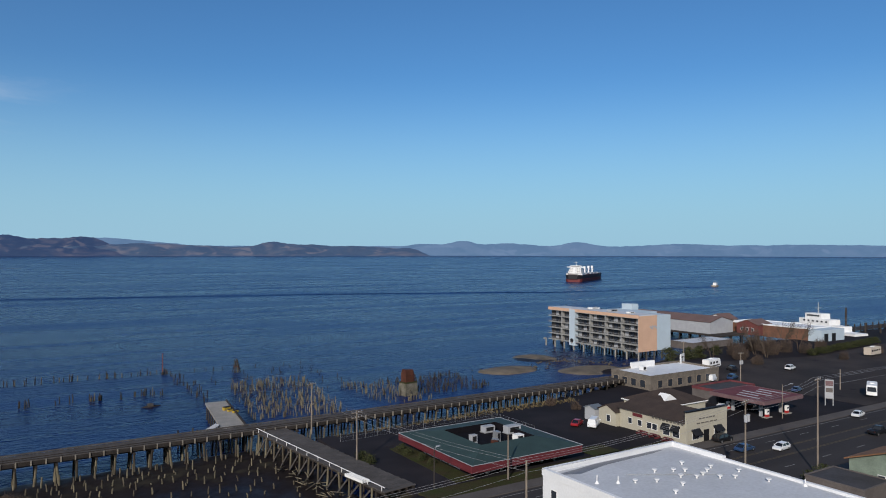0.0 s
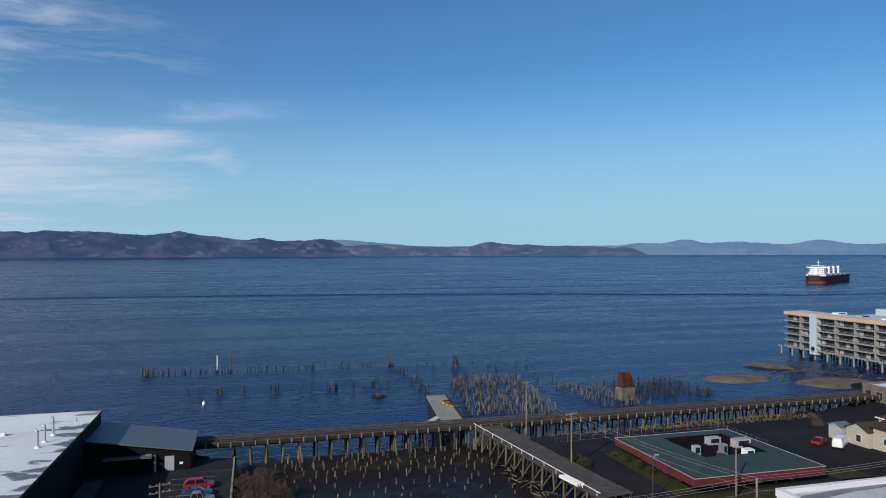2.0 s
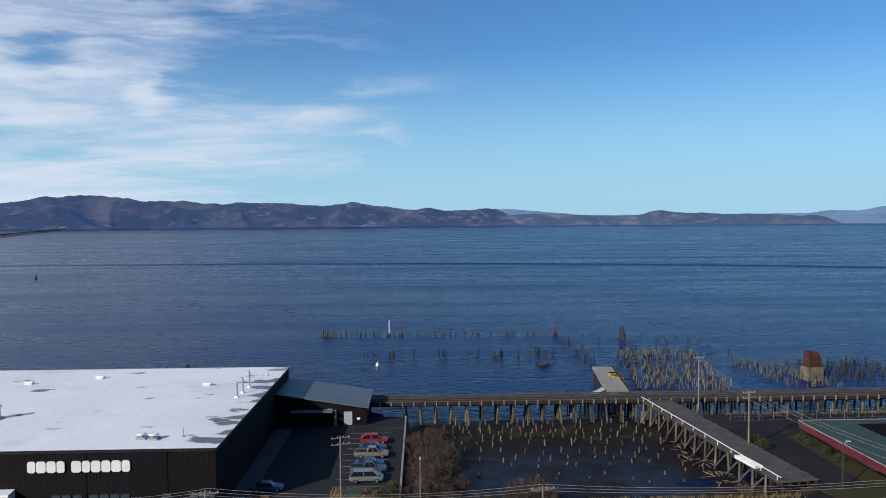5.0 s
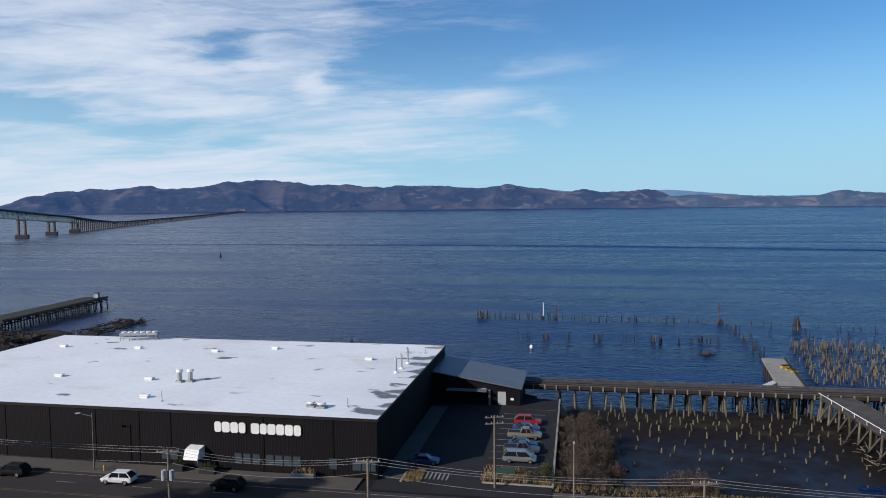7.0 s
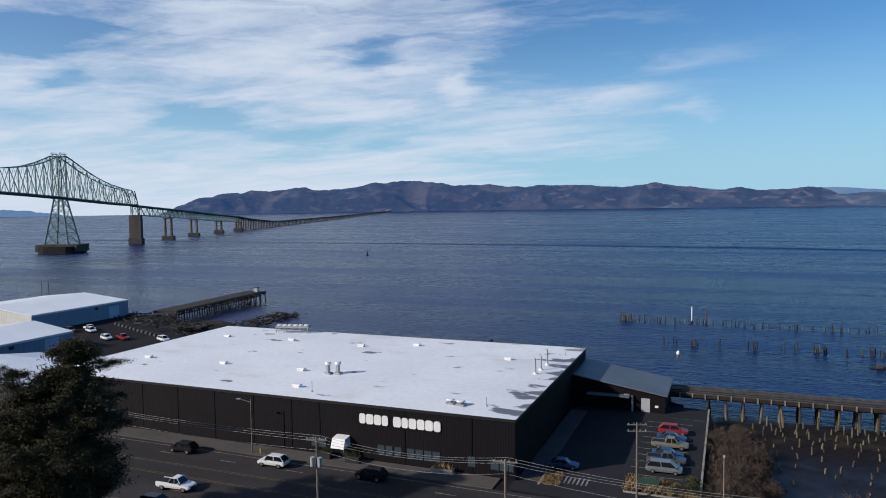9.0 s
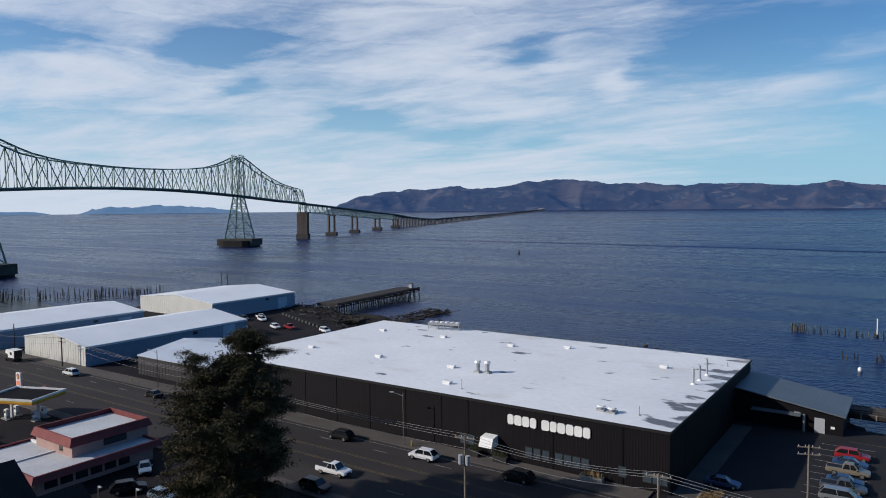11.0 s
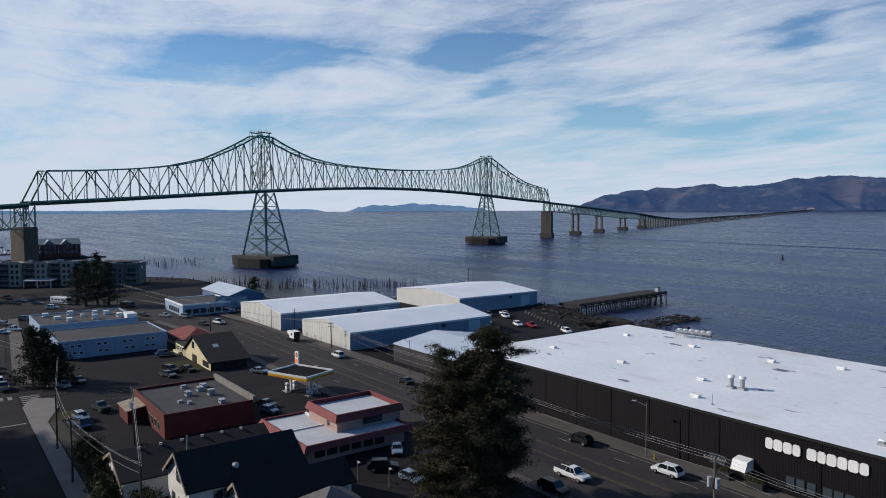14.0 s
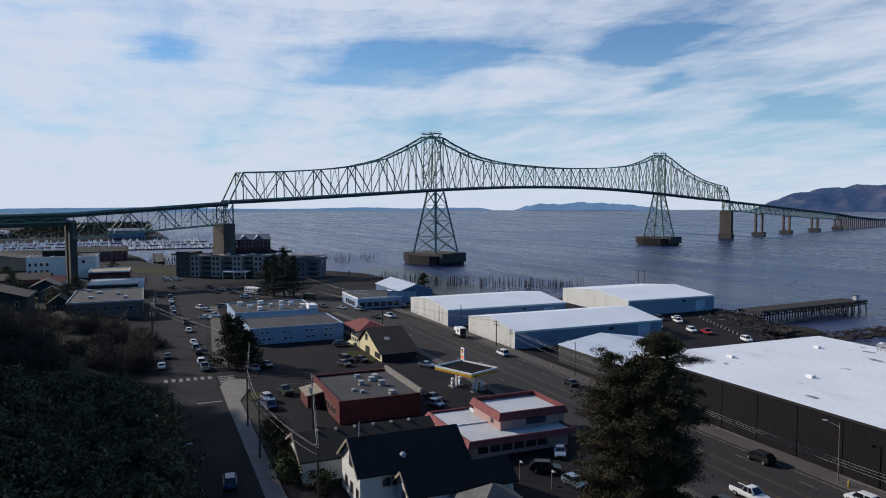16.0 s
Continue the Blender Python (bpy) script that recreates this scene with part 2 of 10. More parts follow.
def land_material():
    """Worn tarmac and dirt above the tide, wet dark mud below it, rough grass on the hill."""
    m = mat("worn_ground", (0.021, 0.018, 0.0205), 0.9, 0, 0.22, 0.06, 3.0, 0.25, col2=(0.014, 0.0125, 0.015), spec=0.12)
    nt, lk = m.node_tree.nodes, m.node_tree.links
    b = nt["Principled BSDF"]
    geo = nt.new("ShaderNodeNewGeometry")
    sp = nt.new("ShaderNodeSeparateXYZ")
    lk.new(geo.outputs["Position"], sp.inputs[0])
    n = nt.new("ShaderNodeTexNoise")
    n.inputs["Scale"].default_value, n.inputs["Detail"].default_value = 0.25, 5
    lk.new(geo.outputs["Position"], n.inputs["Vector"])

    def mix_in(base, colour, value, lo, hi):
        r = nt.new("ShaderNodeMapRange")
        r.inputs["From Min"].default_value, r.inputs["From Max"].default_value = lo, hi
        lk.new(value, r.inputs["Value"])
        x = nt.new("ShaderNodeMix")
        x.data_type = "RGBA"
        lk.new(r.outputs[0], x.inputs["Factor"]), lk.new(base, x.inputs["A"])
        if hasattr(colour, "node"):
            lk.new(colour, x.inputs["B"])
        else:
            x.inputs["B"].default_value = (*colour, 1)
        return x.outputs["Result"], r.outputs[0]

    wob = nt.new("ShaderNodeMath")
    wob.operation = "MULTIPLY_ADD"
    wob.inputs[1].default_value = 1.6
    lk.new(n.outputs["Fac"], wob.inputs[0]), lk.new(sp.outputs["Z"], wob.inputs[2])
    base = b.inputs["Base Color"].links[0].from_socket
    base, _ = mix_in(base, (0.045, 0.040, 0.026), wob.outputs[0], 3.75, 3.2)      # weedy bank
    base, wet = mix_in(base, (0.0135, 0.0095, 0.009), wob.outputs[0], 2.0, 1.5)  # mud
    inv = nt.new("ShaderNodeMath")
    inv.operation = "MULTIPLY_ADD"
    inv.inputs[1].default_value, inv.inputs[2].default_value = 1.0, 0.0
    lk.new(sp.outputs["Z"], inv.inputs[0])
    base, _ = mix_in(base, (0.020, 0.022, 0.011), inv.outputs[0], 3.95, 4.6)     # hill scrub
    lk.new(base, b.inputs["Base Color"])
    rg = nt.new("ShaderNodeMapRange")
    rg.inputs["From Min"].default_value, rg.inputs["From Max"].default_value = 0.75, 0.15
    rg.inputs["To Min"].default_value, rg.inputs["To Max"].default_value = 0.9, 0.3
    film_of = nt.new("ShaderNodeMath")                 # a film of water lies on the lowest mud
    film_of.operation = "MULTIPLY_ADD"
    film_of.inputs[1].default_value = 0.9
    lk.new(n.outputs["Fac"], film_of.inputs[0]), lk.new(sp.outputs["Z"], film_of.inputs[2])
    off = nt.new("ShaderNodeMath")
    off.operation = "SUBTRACT"
    off.inputs[1].default_value = 0.42
    lk.new(film_of.outputs[0], off.inputs[0])
    lk.new(off.outputs[0], rg.inputs["Value"]), lk.new(rg.outputs[0], b.inputs["Roughness"])
    gl = nt.new("ShaderNodeMapRange")
    gl.inputs["To Min"].default_value, gl.inputs["To Max"].default_value = 0.10, 0.15
    lk.new(wet, gl.inputs["Value"]), lk.new(gl.outputs[0], b.inputs["Specular IOR Level"])
    return m


M_WATER, M_LAND = water_material(), land_material()
M_ASPHALT = mat("asphalt", (0.024, 0.021, 0.024), 0.9, 0, 0.2, 0.12, 6.0, 0.2, col2=(0.014, 0.0125, 0.015), spec=0.12)
M_ROAD = mat("road_asphalt", (0.046, 0.041, 0.041), 0.88, 0, 0.2, 0.09, 5.0, 0.15, col2=(0.031, 0.028, 0.0285), stretch=(0.25, 1.5, 1), spec=0.15)
M_LOT = mat("fresh_asphalt", (0.028, 0.028, 0.031), 0.88, 0, 0.18, 0.2, 6.0, 0.15, spec=0.12)
M_CONCRETE = mat("concrete", (0.30, 0.28, 0.25), 0.85, 0, 0.22, 0.35, 5.0, 0.15)
M_WALK = mat("pavement_concrete", (0.09, 0.078, 0.071), 0.9, 0, 0.2, 0.25, 5.0, 0.15)
# paler copy of the pavement for the corner, its sunlight put into the colour
M_PALEWALK = mat("pavement_painted_sunlit", (0.20, 0.18, 0.165), 0.9, 0, 0.2, 0.25, 5.0, 0.15)
M_DARKCONC = mat("dark_wet_concrete", (0.075, 0.068, 0.06), 0.85, 0, 0.35, 0.2, 3.0, 0.2)
M_GRASS = mat("grass", (0.038, 0.046, 0.016), 0.95, 0, 0.4, 0.3, 7.0, 0.4, col2=(0.045, 0.038, 0.02), spec=0.08)
M_YELLOW = mat("yellow_line", (0.13, 0.095, 0.045), 0.8, 0, 0.5, 0.8, 5.0, 0.05)
M_WHITELINE = mat("white_line", (0.30, 0.29, 0.28), 0.8, 0, 0.55, 0.8, 5.0, 0.05)
M_BLACK = mat("black_steel_siding", (0.0042, 0.0032, 0.0050), 0.68, 0, 0.2, 0.12, 2.0, 0.0, spec=0.2)
M_BLACKTRIM = mat("black_trim", (0.012, 0.012, 0.013), 0.6, 0, 0.2, 0.5, 3.0, 0.0)
M_WHITE = mat("white_paint", (0.78, 0.78, 0.77), 0.6, 0, 0.1, 0.4, 4.0, 0.03)
M_ROOFW = mat("white_roof_membrane", (0.74, 0.75, 0.76), 0.55, 0, 0.1, 0.05, 1.2, 0.05, col2=(0.60, 0.61, 0.62))
M_STEEL = mat("galvanised_steel", (0.42, 0.43, 0.44), 0.45, 0.6, 0.15, 1.0, 6.0, 0.03)
M_GREYROOF = mat("grey_metal_roof", (0.15, 0.175, 0.20), 0.5, 0.2, 0.12, 0.15, 3.0, 0.03)
M_DARKROOF = mat("dark_shingle_roof", (0.018, 0.0165, 0.0185), 0.9, 0, 0.3, 0.4, 6.0, 0.3)
M_BROWNROOF = mat("brown_shingle_roof", (0.055, 0.038, 0.03), 0.9, 0, 0.3, 0.4, 6.0, 0.3)
M_TARROOF = mat("tar_roof", (0.055, 0.053, 0.058), 0.9, 0, 0.3, 0.3, 4.0, 0.2)
M_REDROOF = mat("red_tile_roof", (0.20, 0.045, 0.04), 0.85, 0, 0.25, 0.5, 6.0, 0.3)
M_BRIDGE = mat("green_bridge_paint", (0.15, 0.245, 0.205), 0.6, 0.1, 0.25, 0.08, 1.5, 0.0)
M_DECKDARK = mat("bridge_deck_steel", (0.035, 0.045, 0.04), 0.7, 0, 0.2, 0.1, 2.0, 0.0)
M_WOODGREY = mat("weathered_timber", (0.088, 0.078, 0.072), 0.92, 0, 0.35, 0.5, 5.0, 0.35, stretch=(1, 1, 0.3))
M_WOODDARK = mat("tarred_timber", (0.035, 0.028, 0.024), 0.9, 0, 0.35, 0.5, 5.0, 0.35, stretch=(1, 1, 0.3))
M_PILE = mat("mossy_piling", (0.165, 0.145, 0.095), 0.95, 0, 0.4, 0.6, 6.0, 0.4, col2=(0.055, 0.045, 0.034), stretch=(1, 1, 0.4), random_tint=0.3)
M_PILEDARK = mat("dark_piling", (0.045, 0.036, 0.028), 0.95, 0, 0.4, 0.6, 6.0, 0.4, random_tint=0.3)
M_POLE = mat("utility_pole_wood", (0.24, 0.20, 0.16), 0.9, 0, 0.3, 0.5, 5.0, 0.2, stretch=(1, 1, 0.2))
M_DARKPOLE = mat("dark_pole_wood", (0.06, 0.05, 0.045), 0.9, 0, 0.3, 0.5, 5.0, 0.2, stretch=(1, 1, 0.2))
M_GLASS = clear("window_glass", (0.03, 0.035, 0.045))
M_TYRE = mat("tyre_rubber", (0.012, 0.012, 0.012), 0.9)
M_WIRE = mat("cable", (0.30, 0.30, 0.31), 0.7)
M_ROCK = mat("shore_rock", (0.09, 0.075, 0.06), 0.95, 0, 0.4, 0.4, 3.0, 0.5)
M_SAND = mat("sand", (0.23, 0.18, 0.12), 0.95, 0, 0.25, 0.2, 4.0, 0.2, col2=(0.12, 0.095, 0.06))
M_RUST = mat("rusted_iron", (0.105, 0.036, 0.021), 0.95, 0.2, 0.4, 0.6, 5.0, 0.4)
M_LEAF = mat("evergreen_foliage", (0.036, 0.035, 0.018), 0.85, 0, 0.5, 0.35, 3.0, 0.0, col2=(0.016, 0.022, 0.009), spec=0.2)
M_SCRUB = mat("slope_scrub_foliage", (0.15, 0.12, 0.062), 0.85, 0, 0.5, 0.35, 3.0, 0.0, col2=(0.06, 0.052, 0.03), spec=0.2)
M_LEAF2 = mat("scrub_foliage", (0.055, 0.058, 0.022), 0.85, 0, 0.5, 0.5, 4.0, 0.0, col2=(0.035, 0.045, 0.018), spec=0.2)
M_TWIG = mat("bare_twigs", (0.10, 0.075, 0.055), 0.95, 0, 0.35, 0.5, 5.0, 0.0)
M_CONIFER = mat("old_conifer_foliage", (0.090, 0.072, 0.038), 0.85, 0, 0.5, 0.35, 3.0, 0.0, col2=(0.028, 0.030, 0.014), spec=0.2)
M_BARK = mat("bark", (0.07, 0.05, 0.038), 0.95, 0, 0.35, 1.0, 8.0, 0.4)

# ---------------------------------------------------------------- mesh tools


class Mesh:
    """Collects corners and faces of one part."""

    def __init__(self):
        self.v, self.f = [], []

    def box(self, x0, x1, y0, y1, z0, z1):
        n = len(self.v)
        self.v += [(x, y, z) for z in (z0, z1) for y in (y0, y1) for x in (x0, x1)]
        self.f += [tuple(n + i for i in q) for q in ((0, 2, 3, 1), (4, 5, 7, 6), (0, 1, 5, 4), (2, 6, 7, 3), (0, 4, 6, 2), (1, 3, 7, 5))]
        return self

    def prism(self, pts, z0, z1):
        n, k = len(self.v), len(pts)
        self.v += [(x, y, z0) for x, y in pts] + [(x, y, z1) for x, y in pts]
        self.f += [tuple(n + i for i in reversed(range(k))), tuple(n + k + i for i in range(k))]
        self.f += [(n + i, n + (i + 1) % k, n + k + (i + 1) % k, n + k + i) for i in range(k)]
        return self

    def loft(self, rings, close=True):
        """Rings of equal length, one after another; the ends are closed."""
        n, k = len(self.v), len(rings[0])
        for r in rings:
            self.v += [tuple(p) for p in r]
        for j in range(len(rings) - 1):
            for i in range(k if close else k - 1):
                a, b = n + j * k + i, n + j * k + (i + 1) % k
                self.f.append((a, b, b + k, a + k))
        if close:
            self.f += [tuple(n + i for i in reversed(range(k))), tuple(n + (len(rings) - 1) * k + i for i in range(k))]
        return self

    def tube(self, p0, p1, r0, r1=None, n=6):
        p0, p1 = Vector(p0), Vector(p1)
        r1 = r0 if r1 is None else r1
        d = (p1 - p0).normalized()
        a = d.orthogonal().normalized() if abs(d.z) < 0.99 else Vector((1, 0, 0))
        b = d.cross(a)
        return self.loft([[p + (a * math.cos(2 * math.pi * i / n) + b * math.sin(2 * math.pi * i / n)) * r for i in range(n)] for p, r in ((p0, r0), (p1, r1))])

    def beam(self, p0, p1, w, h=None):
        """A bar of rectangular section, w wide and h high."""
        p0, p1 = Vector(p0), Vector(p1)
        h = w if h is None else h
        d = (p1 - p0).normalized()
        s = d.cross(Vector((0, 0, 1)))
        s = s.normalized() if s.length > 0.05 else Vector((1, 0, 0))
        u = s.cross(d)
        return self.loft([[p + s * (w / 2 * i) + u * (h / 2 * j) for i, j in ((-1, -1), (1, -1), (1, 1), (-1, 1))] for p in (p0, p1)])

    def face(self, *pts):
        n = len(self.v)
        self.v += [tuple(p) for p in pts]
        self.f.append(tuple(range(n, n + len(pts))))
        return self

    def data(self, name, material, smooth=False):
        me = bpy.data.meshes.new(name)
        me.from_pydata(self.v, [], self.f)
        me.validate()
        bm = bmesh.new()
        bm.from_mesh(me)
        bmesh.ops.recalc_face_normals(bm, faces=bm.faces)
        bm.to_mesh(me)
        bm.free()
        me.materials.append(material)
        if smooth:
            me.shade_smooth()
        return me


def thing(name, label, category, loc=(0, 0, 0), turn=0.0, group=""):
    ob = new(name)
    ob.empty_display_size = 0.2
    ob.location, ob.rotation_euler = loc, (0, 0, radians(turn))
    return tagged(ob, label, category, group)


def part(name, mesh, material, parent, label="", smooth=False):
    ob = new(name, mesh if isinstance(mesh, bpy.types.Mesh) else mesh.data(name, material, smooth))
    ob.parent = parent
    if label:
        tagged(ob, label)
    return ob


def solid(name, mesh, material, label, category, group="", kind="", smooth=False, loc=(0, 0, 0), turn=0.0):
    """A thing of one mesh."""
    ob = new(name, mesh if isinstance(mesh, bpy.types.Mesh) else mesh.data(name, material, smooth))
    ob.location, ob.rotation_euler = loc, (0, 0, radians(turn))
    return tagged(ob, label, category, group, kind)


def smooth01(a, b, x):
    t = np.clip((x - a) / (b - a), 0, 1)
    return t * t * (3 - 2 * t)

GROUND = 3.5
WAKES = (((-900, 760), (-358, 736), (-159, 730), (5, 715), (135, 690), (342, 630), (500, 560), (735, 552)), 5.0, 0.9), (((-900, 900), (-497, 867), (-169, 806), (-55, 850), (144, 812), (420, 770)), 6, 0.35)

# ---------------------------------------------------------------- land and water
SHORE = ((-5000, -1500), (-1980, -1500), (-1830, -30), (-1320, 10), (-1030, 20), (-1015, -175), (-785, -175), (-770, -75), (-700, -75), (-680, -20), (-640, -10), (-575, -6), (-535, 10), (-512, 52), (-430, 112), (-400, 124), (-330, 120), (-275, 128), (-264, 174), (-252, 201), (-200, 203), (-190, 199),
         (-152, 172), (-124, 162), (-60, 154), (-20, 152), (-8, 144), (-5, 104), (2, 98), (49, 97), (56, 102), (59, 137), (96, 140),
         (150, 147), (176, 160), (210, 176), (258, 190), (320, 184), (450, 190), (5000, 270))


def fbm(x, y, scale, octaves=4, seed=0.0):
    """Smooth noise on numpy grids, from turned sine waves."""
    out, amp = 0.0, 1.0
    rng = np.random.RandomState(int(seed) + 5)
    for k in range(octaves):
        s = 2 ** k / scale
        for j in range(3):
            a, ph = rng.uniform(0, 6.28), rng.uniform(0, 6.28, 2)
            u, w = x * math.cos(a) + y * math.sin(a), -x * math.sin(a) + y * math.cos(a)
            out = out + amp / 3 * np.sin(u * s * 3.1 + ph[0] + 1.3 * np.sin(w * s * 2.3 + ph[1]))
        amp *= 0.5
    return out


def land_height(x, y):
    edge = np.interp(x, [p[0] for p in SHORE], [p[1] for p in SHORE])
    edge = edge + 1.6 * fbm(x, y, 14, 3, 1)
    d = y - edge                                          # beyond the bank
    z = GROUND - (GROUND + 1.6) * smooth01(-1.0, 13.0, d)
    z = z - 3.0 * smooth01(20, 120, d)
    # the tidal basin inside the trestle
    inside = smooth01(-8, -2, x) * smooth01(61, 53, x) * smooth01(96, 104, y) * smooth01(157, 148, y)
    mud = 0.30 + 0.13 * fbm(x, y, 26, 4, 3) - 0.30 * smooth01(26, 44, x) * smooth01(124, 112, y) + 0.5 * smooth01(12, 0, np.abs(y - 137)) + 0.5 * smooth01(108, 102, y)
    z = np.where(inside > 0, z * (1 - inside) + mud * inside, z)
    # mud under the trestle and beside the old hotel piers
    for cx, cy, rx, ry, top in ((156, 202, 11.5, 6.5, 0.55), (182, 219, 9, 9, 0.45), (198, 180, 21, 6, 0.6), (116, 149, 47, 6, 0.35),
                                (-122, 166, 22, 5, 0.9), (-152, 186, 18, 10, 0.8), (-178, 208, 12, 8, 0.9),
                                (-360, 140, 80, 26, 0.05), (-430, 150, 60, 20, 0.04)):
        r = ((x - cx) / rx) ** 2 + ((y - cy) / ry) ** 2
        z = np.maximum(z, top * 2.2 * (1.0 - r) * (0.8 + 0.3 * fbm(x, y, 9, 3, 4)))
        z = np.where(r < 1, np.minimum(z, np.maximum(top, np.where(d < 0, z, top))), z)
    # the hill behind the town
    hill = (smooth01(1, -30, y) * 7 * smooth01(-420, -120, x) + smooth01(-33, -46, y) * 33.5 * smooth01(-228, -206, x)) * smooth01(420, 80, x)
    return z + hill * (1 + 0.12 * fbm(x, y, 60, 3, 6)) + np.where(z > 3.3, 0.05 * fbm(x, y, 7, 3, 2), 0)


def grid(xs, ys, height):
    X, Y = np.meshgrid(xs, ys)
    Z = height(X, Y)
    nx, ny = len(xs), len(ys)
    v = np.stack([X.ravel(), Y.ravel(), Z.ravel()], 1)
    i = (np.arange(ny - 1)[:, None] * nx + np.arange(nx - 1)[None, :]).ravel()
    f = np.stack([i, i + 1, i + nx + 1, i + nx], 1)
    return v, f


def sheet(name, v, f, material, label, category, kind="structure"):
    me = bpy.data.meshes.new(name)
    me.from_pydata(v.tolist(), [], f.tolist())
    me.materials.append(material)
    me.shade_smooth()
    return tagged(new(name, me), label, category, "", kind)


xs = np.concatenate([np.linspace(-4900, -1100, 20)[:-1], np.arange(-1100, -700, 8.0), np.arange(-700, -320, 5.0), np.arange(-320, 260, 1.6), np.arange(260, 500, 6.0), np.linspace(500, 4900, 22)])
ys = np.concatenate([np.linspace(-3000, -180, 14)[:-1], np.arange(-180, -20, 5.0), np.arange(-20, 240, 1.6), np.linspace(241, 330, 10)])
v, f = grid(xs, ys, land_height)
sheet("ground", v, f, M_LAND, "worn town ground of tarmac, dirt and tidal mud", "ground")



def reach_z(r):
    """The far reach of the river lifts a little, for the miles of water past the edge of the world."""
    return 14.0 * np.clip((r - 2400) / 2530, 0, 1) ** 1.6


radii = [300, 900, 1600, 2400, 2800, 3200, 3600, 4000, 4300, 4600, 4720, 4840, 4930]
wm = Mesh()
wm.v = [(0, 0, 0.0)] + [(math.cos(2 * math.pi * i / 96) * q, math.sin(2 * math.pi * i / 96) * q, float(reach_z(q))) for q in radii for i in range(96)]
wm.f = [(0, 1 + i, 1 + (i + 1) % 96) for i in range(96)]
for k in range(len(radii) - 1):
    wm.f += [(1 + k * 96 + i, 97 + k * 96 + i, 97 + k * 96 + (i + 1) % 96, 1 + k * 96 + (i + 1) % 96) for i in range(96)]
tagged(new("water", wm.data("water", M_WATER, True)), "wide blue tidal river with wind ripples", "water", "", "structure")

# ---------------------------------------------------------------- far shore


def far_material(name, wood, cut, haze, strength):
    """Woods with felled slopes; the haze of miles of blue air is painted as a glow."""
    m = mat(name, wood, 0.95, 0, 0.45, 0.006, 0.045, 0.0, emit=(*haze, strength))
    nt, lk = m.node_tree.nodes, m.node_tree.links
    b = nt["Principled BSDF"]
    geo = nt.new("ShaderNodeNewGeometry")
    mp = nt.new("ShaderNodeMapping")
    mp.inputs["Scale"].default_value = (1, 1, 2.6)
    lk.new(geo.outputs["Position"], mp.inputs[0])
    base = b.inputs["Base Color"].links[0].from_socket
    for scale, lo, hi, colour in ((0.0042, 0.48, 0.62, cut), (0.0085, 0.58, 0.66, tuple(c * 1.4 for c in cut)), (0.018, 0.60, 0.72, tuple(c * 0.8 for c in cut))):
        n = nt.new("ShaderNodeTexNoise")
        n.inputs["Scale"].default_value, n.inputs["Detail"].default_value, n.inputs["Distortion"].default_value = scale, 3, 0.8
        lk.new(mp.outputs[0], n.inputs["Vector"])
        r = nt.new("ShaderNodeMapRange")
        r.inputs["From Min"].default_value, r.inputs["From Max"].default_value, r.inputs["To Max"].default_value = lo, hi, 0.85
        lk.new(n.outputs["Fac"], r.inputs["Value"])
        x = nt.new("ShaderNodeMix")
        x.data_type = "RGBA"
        x.inputs["B"].default_value = (*colour, 1)
        lk.new(r.outputs[0], x.inputs["Factor"]), lk.new(base, x.inputs["A"])
        base = x.outputs["Result"]
    lk.new(base, b.inputs["Base Color"])
    return m


def ridge(name, az0, az1, r0, r1, bumps, base, material, label, seed, rough=1.0, lead=2.5, tail=2.5):
    """Hills along an arc round the river: each bump is (bearing, half width, height)."""
    az = np.arange(az0, az1, 0.11)
    rad = np.linspace(r0, r1, 26)
    A, R = np.meshgrid(az, rad)
    top = base + 0 * A
    for a, w, h in bumps:
        top = top + h * np.exp(-((A - a) / w) ** 2)
    X, Y = -np.sin(np.radians(A)) * R, np.cos(np.radians(A)) * R
    t = (R - r0) / (r1 - r0)
    rise = smooth01(0, 1.0, t)
    arc = np.radians(A) * 4700
    n = fbm(arc, R * 2.2, 620, 5, seed)
    domes = np.abs(fbm(arc, R * 1.6, 420, 3, seed + 3))
    Z = top * np.clip(rise * (1 + 0.05 * rough * n) + rough * (0.75 * n - 0.80 * domes + 0.30) * rise * (1 - rise) * 1.7, 0, None)
    fine_n = fbm(arc, R * 2, 34, 3, seed + 9)
    Z = Z + rise * (fine_n * 2.6 + fbm(arc, R * 2, 110, 3, seed + 5) * 6.0) * rough - 4.0 * (1 - rise) * (rise < 0.01)
    ends = smooth01(az0, az0 + lead, A) * smooth01(az1, az1 - tail, A)
    Z = Z * ends - 2 * (1 - ends) + reach_z(R) * (1 - rise)
    nx, ny = len(az), len(rad)
    v = np.stack([X.ravel(), Y.ravel(), Z.ravel()], 1)
    i = (np.arange(ny - 1)[:, None] * nx + np.arange(nx - 1)[None, :]).ravel()
    f = np.stack([i, i + 1, i + nx + 1, i + nx], 1)
    return sheet(name, v, f, material, label, "hills", "structure")


# each hill material glows blue by itself, to paint the haze over it
M_HILL = far_material("far_woods_haze_glow", (0.011, 0.017, 0.024), (0.055, 0.043, 0.036), (0.055, 0.125, 0.33), 0.37)
M_HILLN = far_material("far_bluff_woods_haze_glow", (0.018, 0.026, 0.031), (0.075, 0.058, 0.046), (0.08, 0.165, 0.36), 0.42)
M_HILL2 = far_material("farther_woods_haze_glow", (0.02, 0.03, 0.04), (0.03, 0.035, 0.045), (0.15, 0.29, 0.52), 0.62)

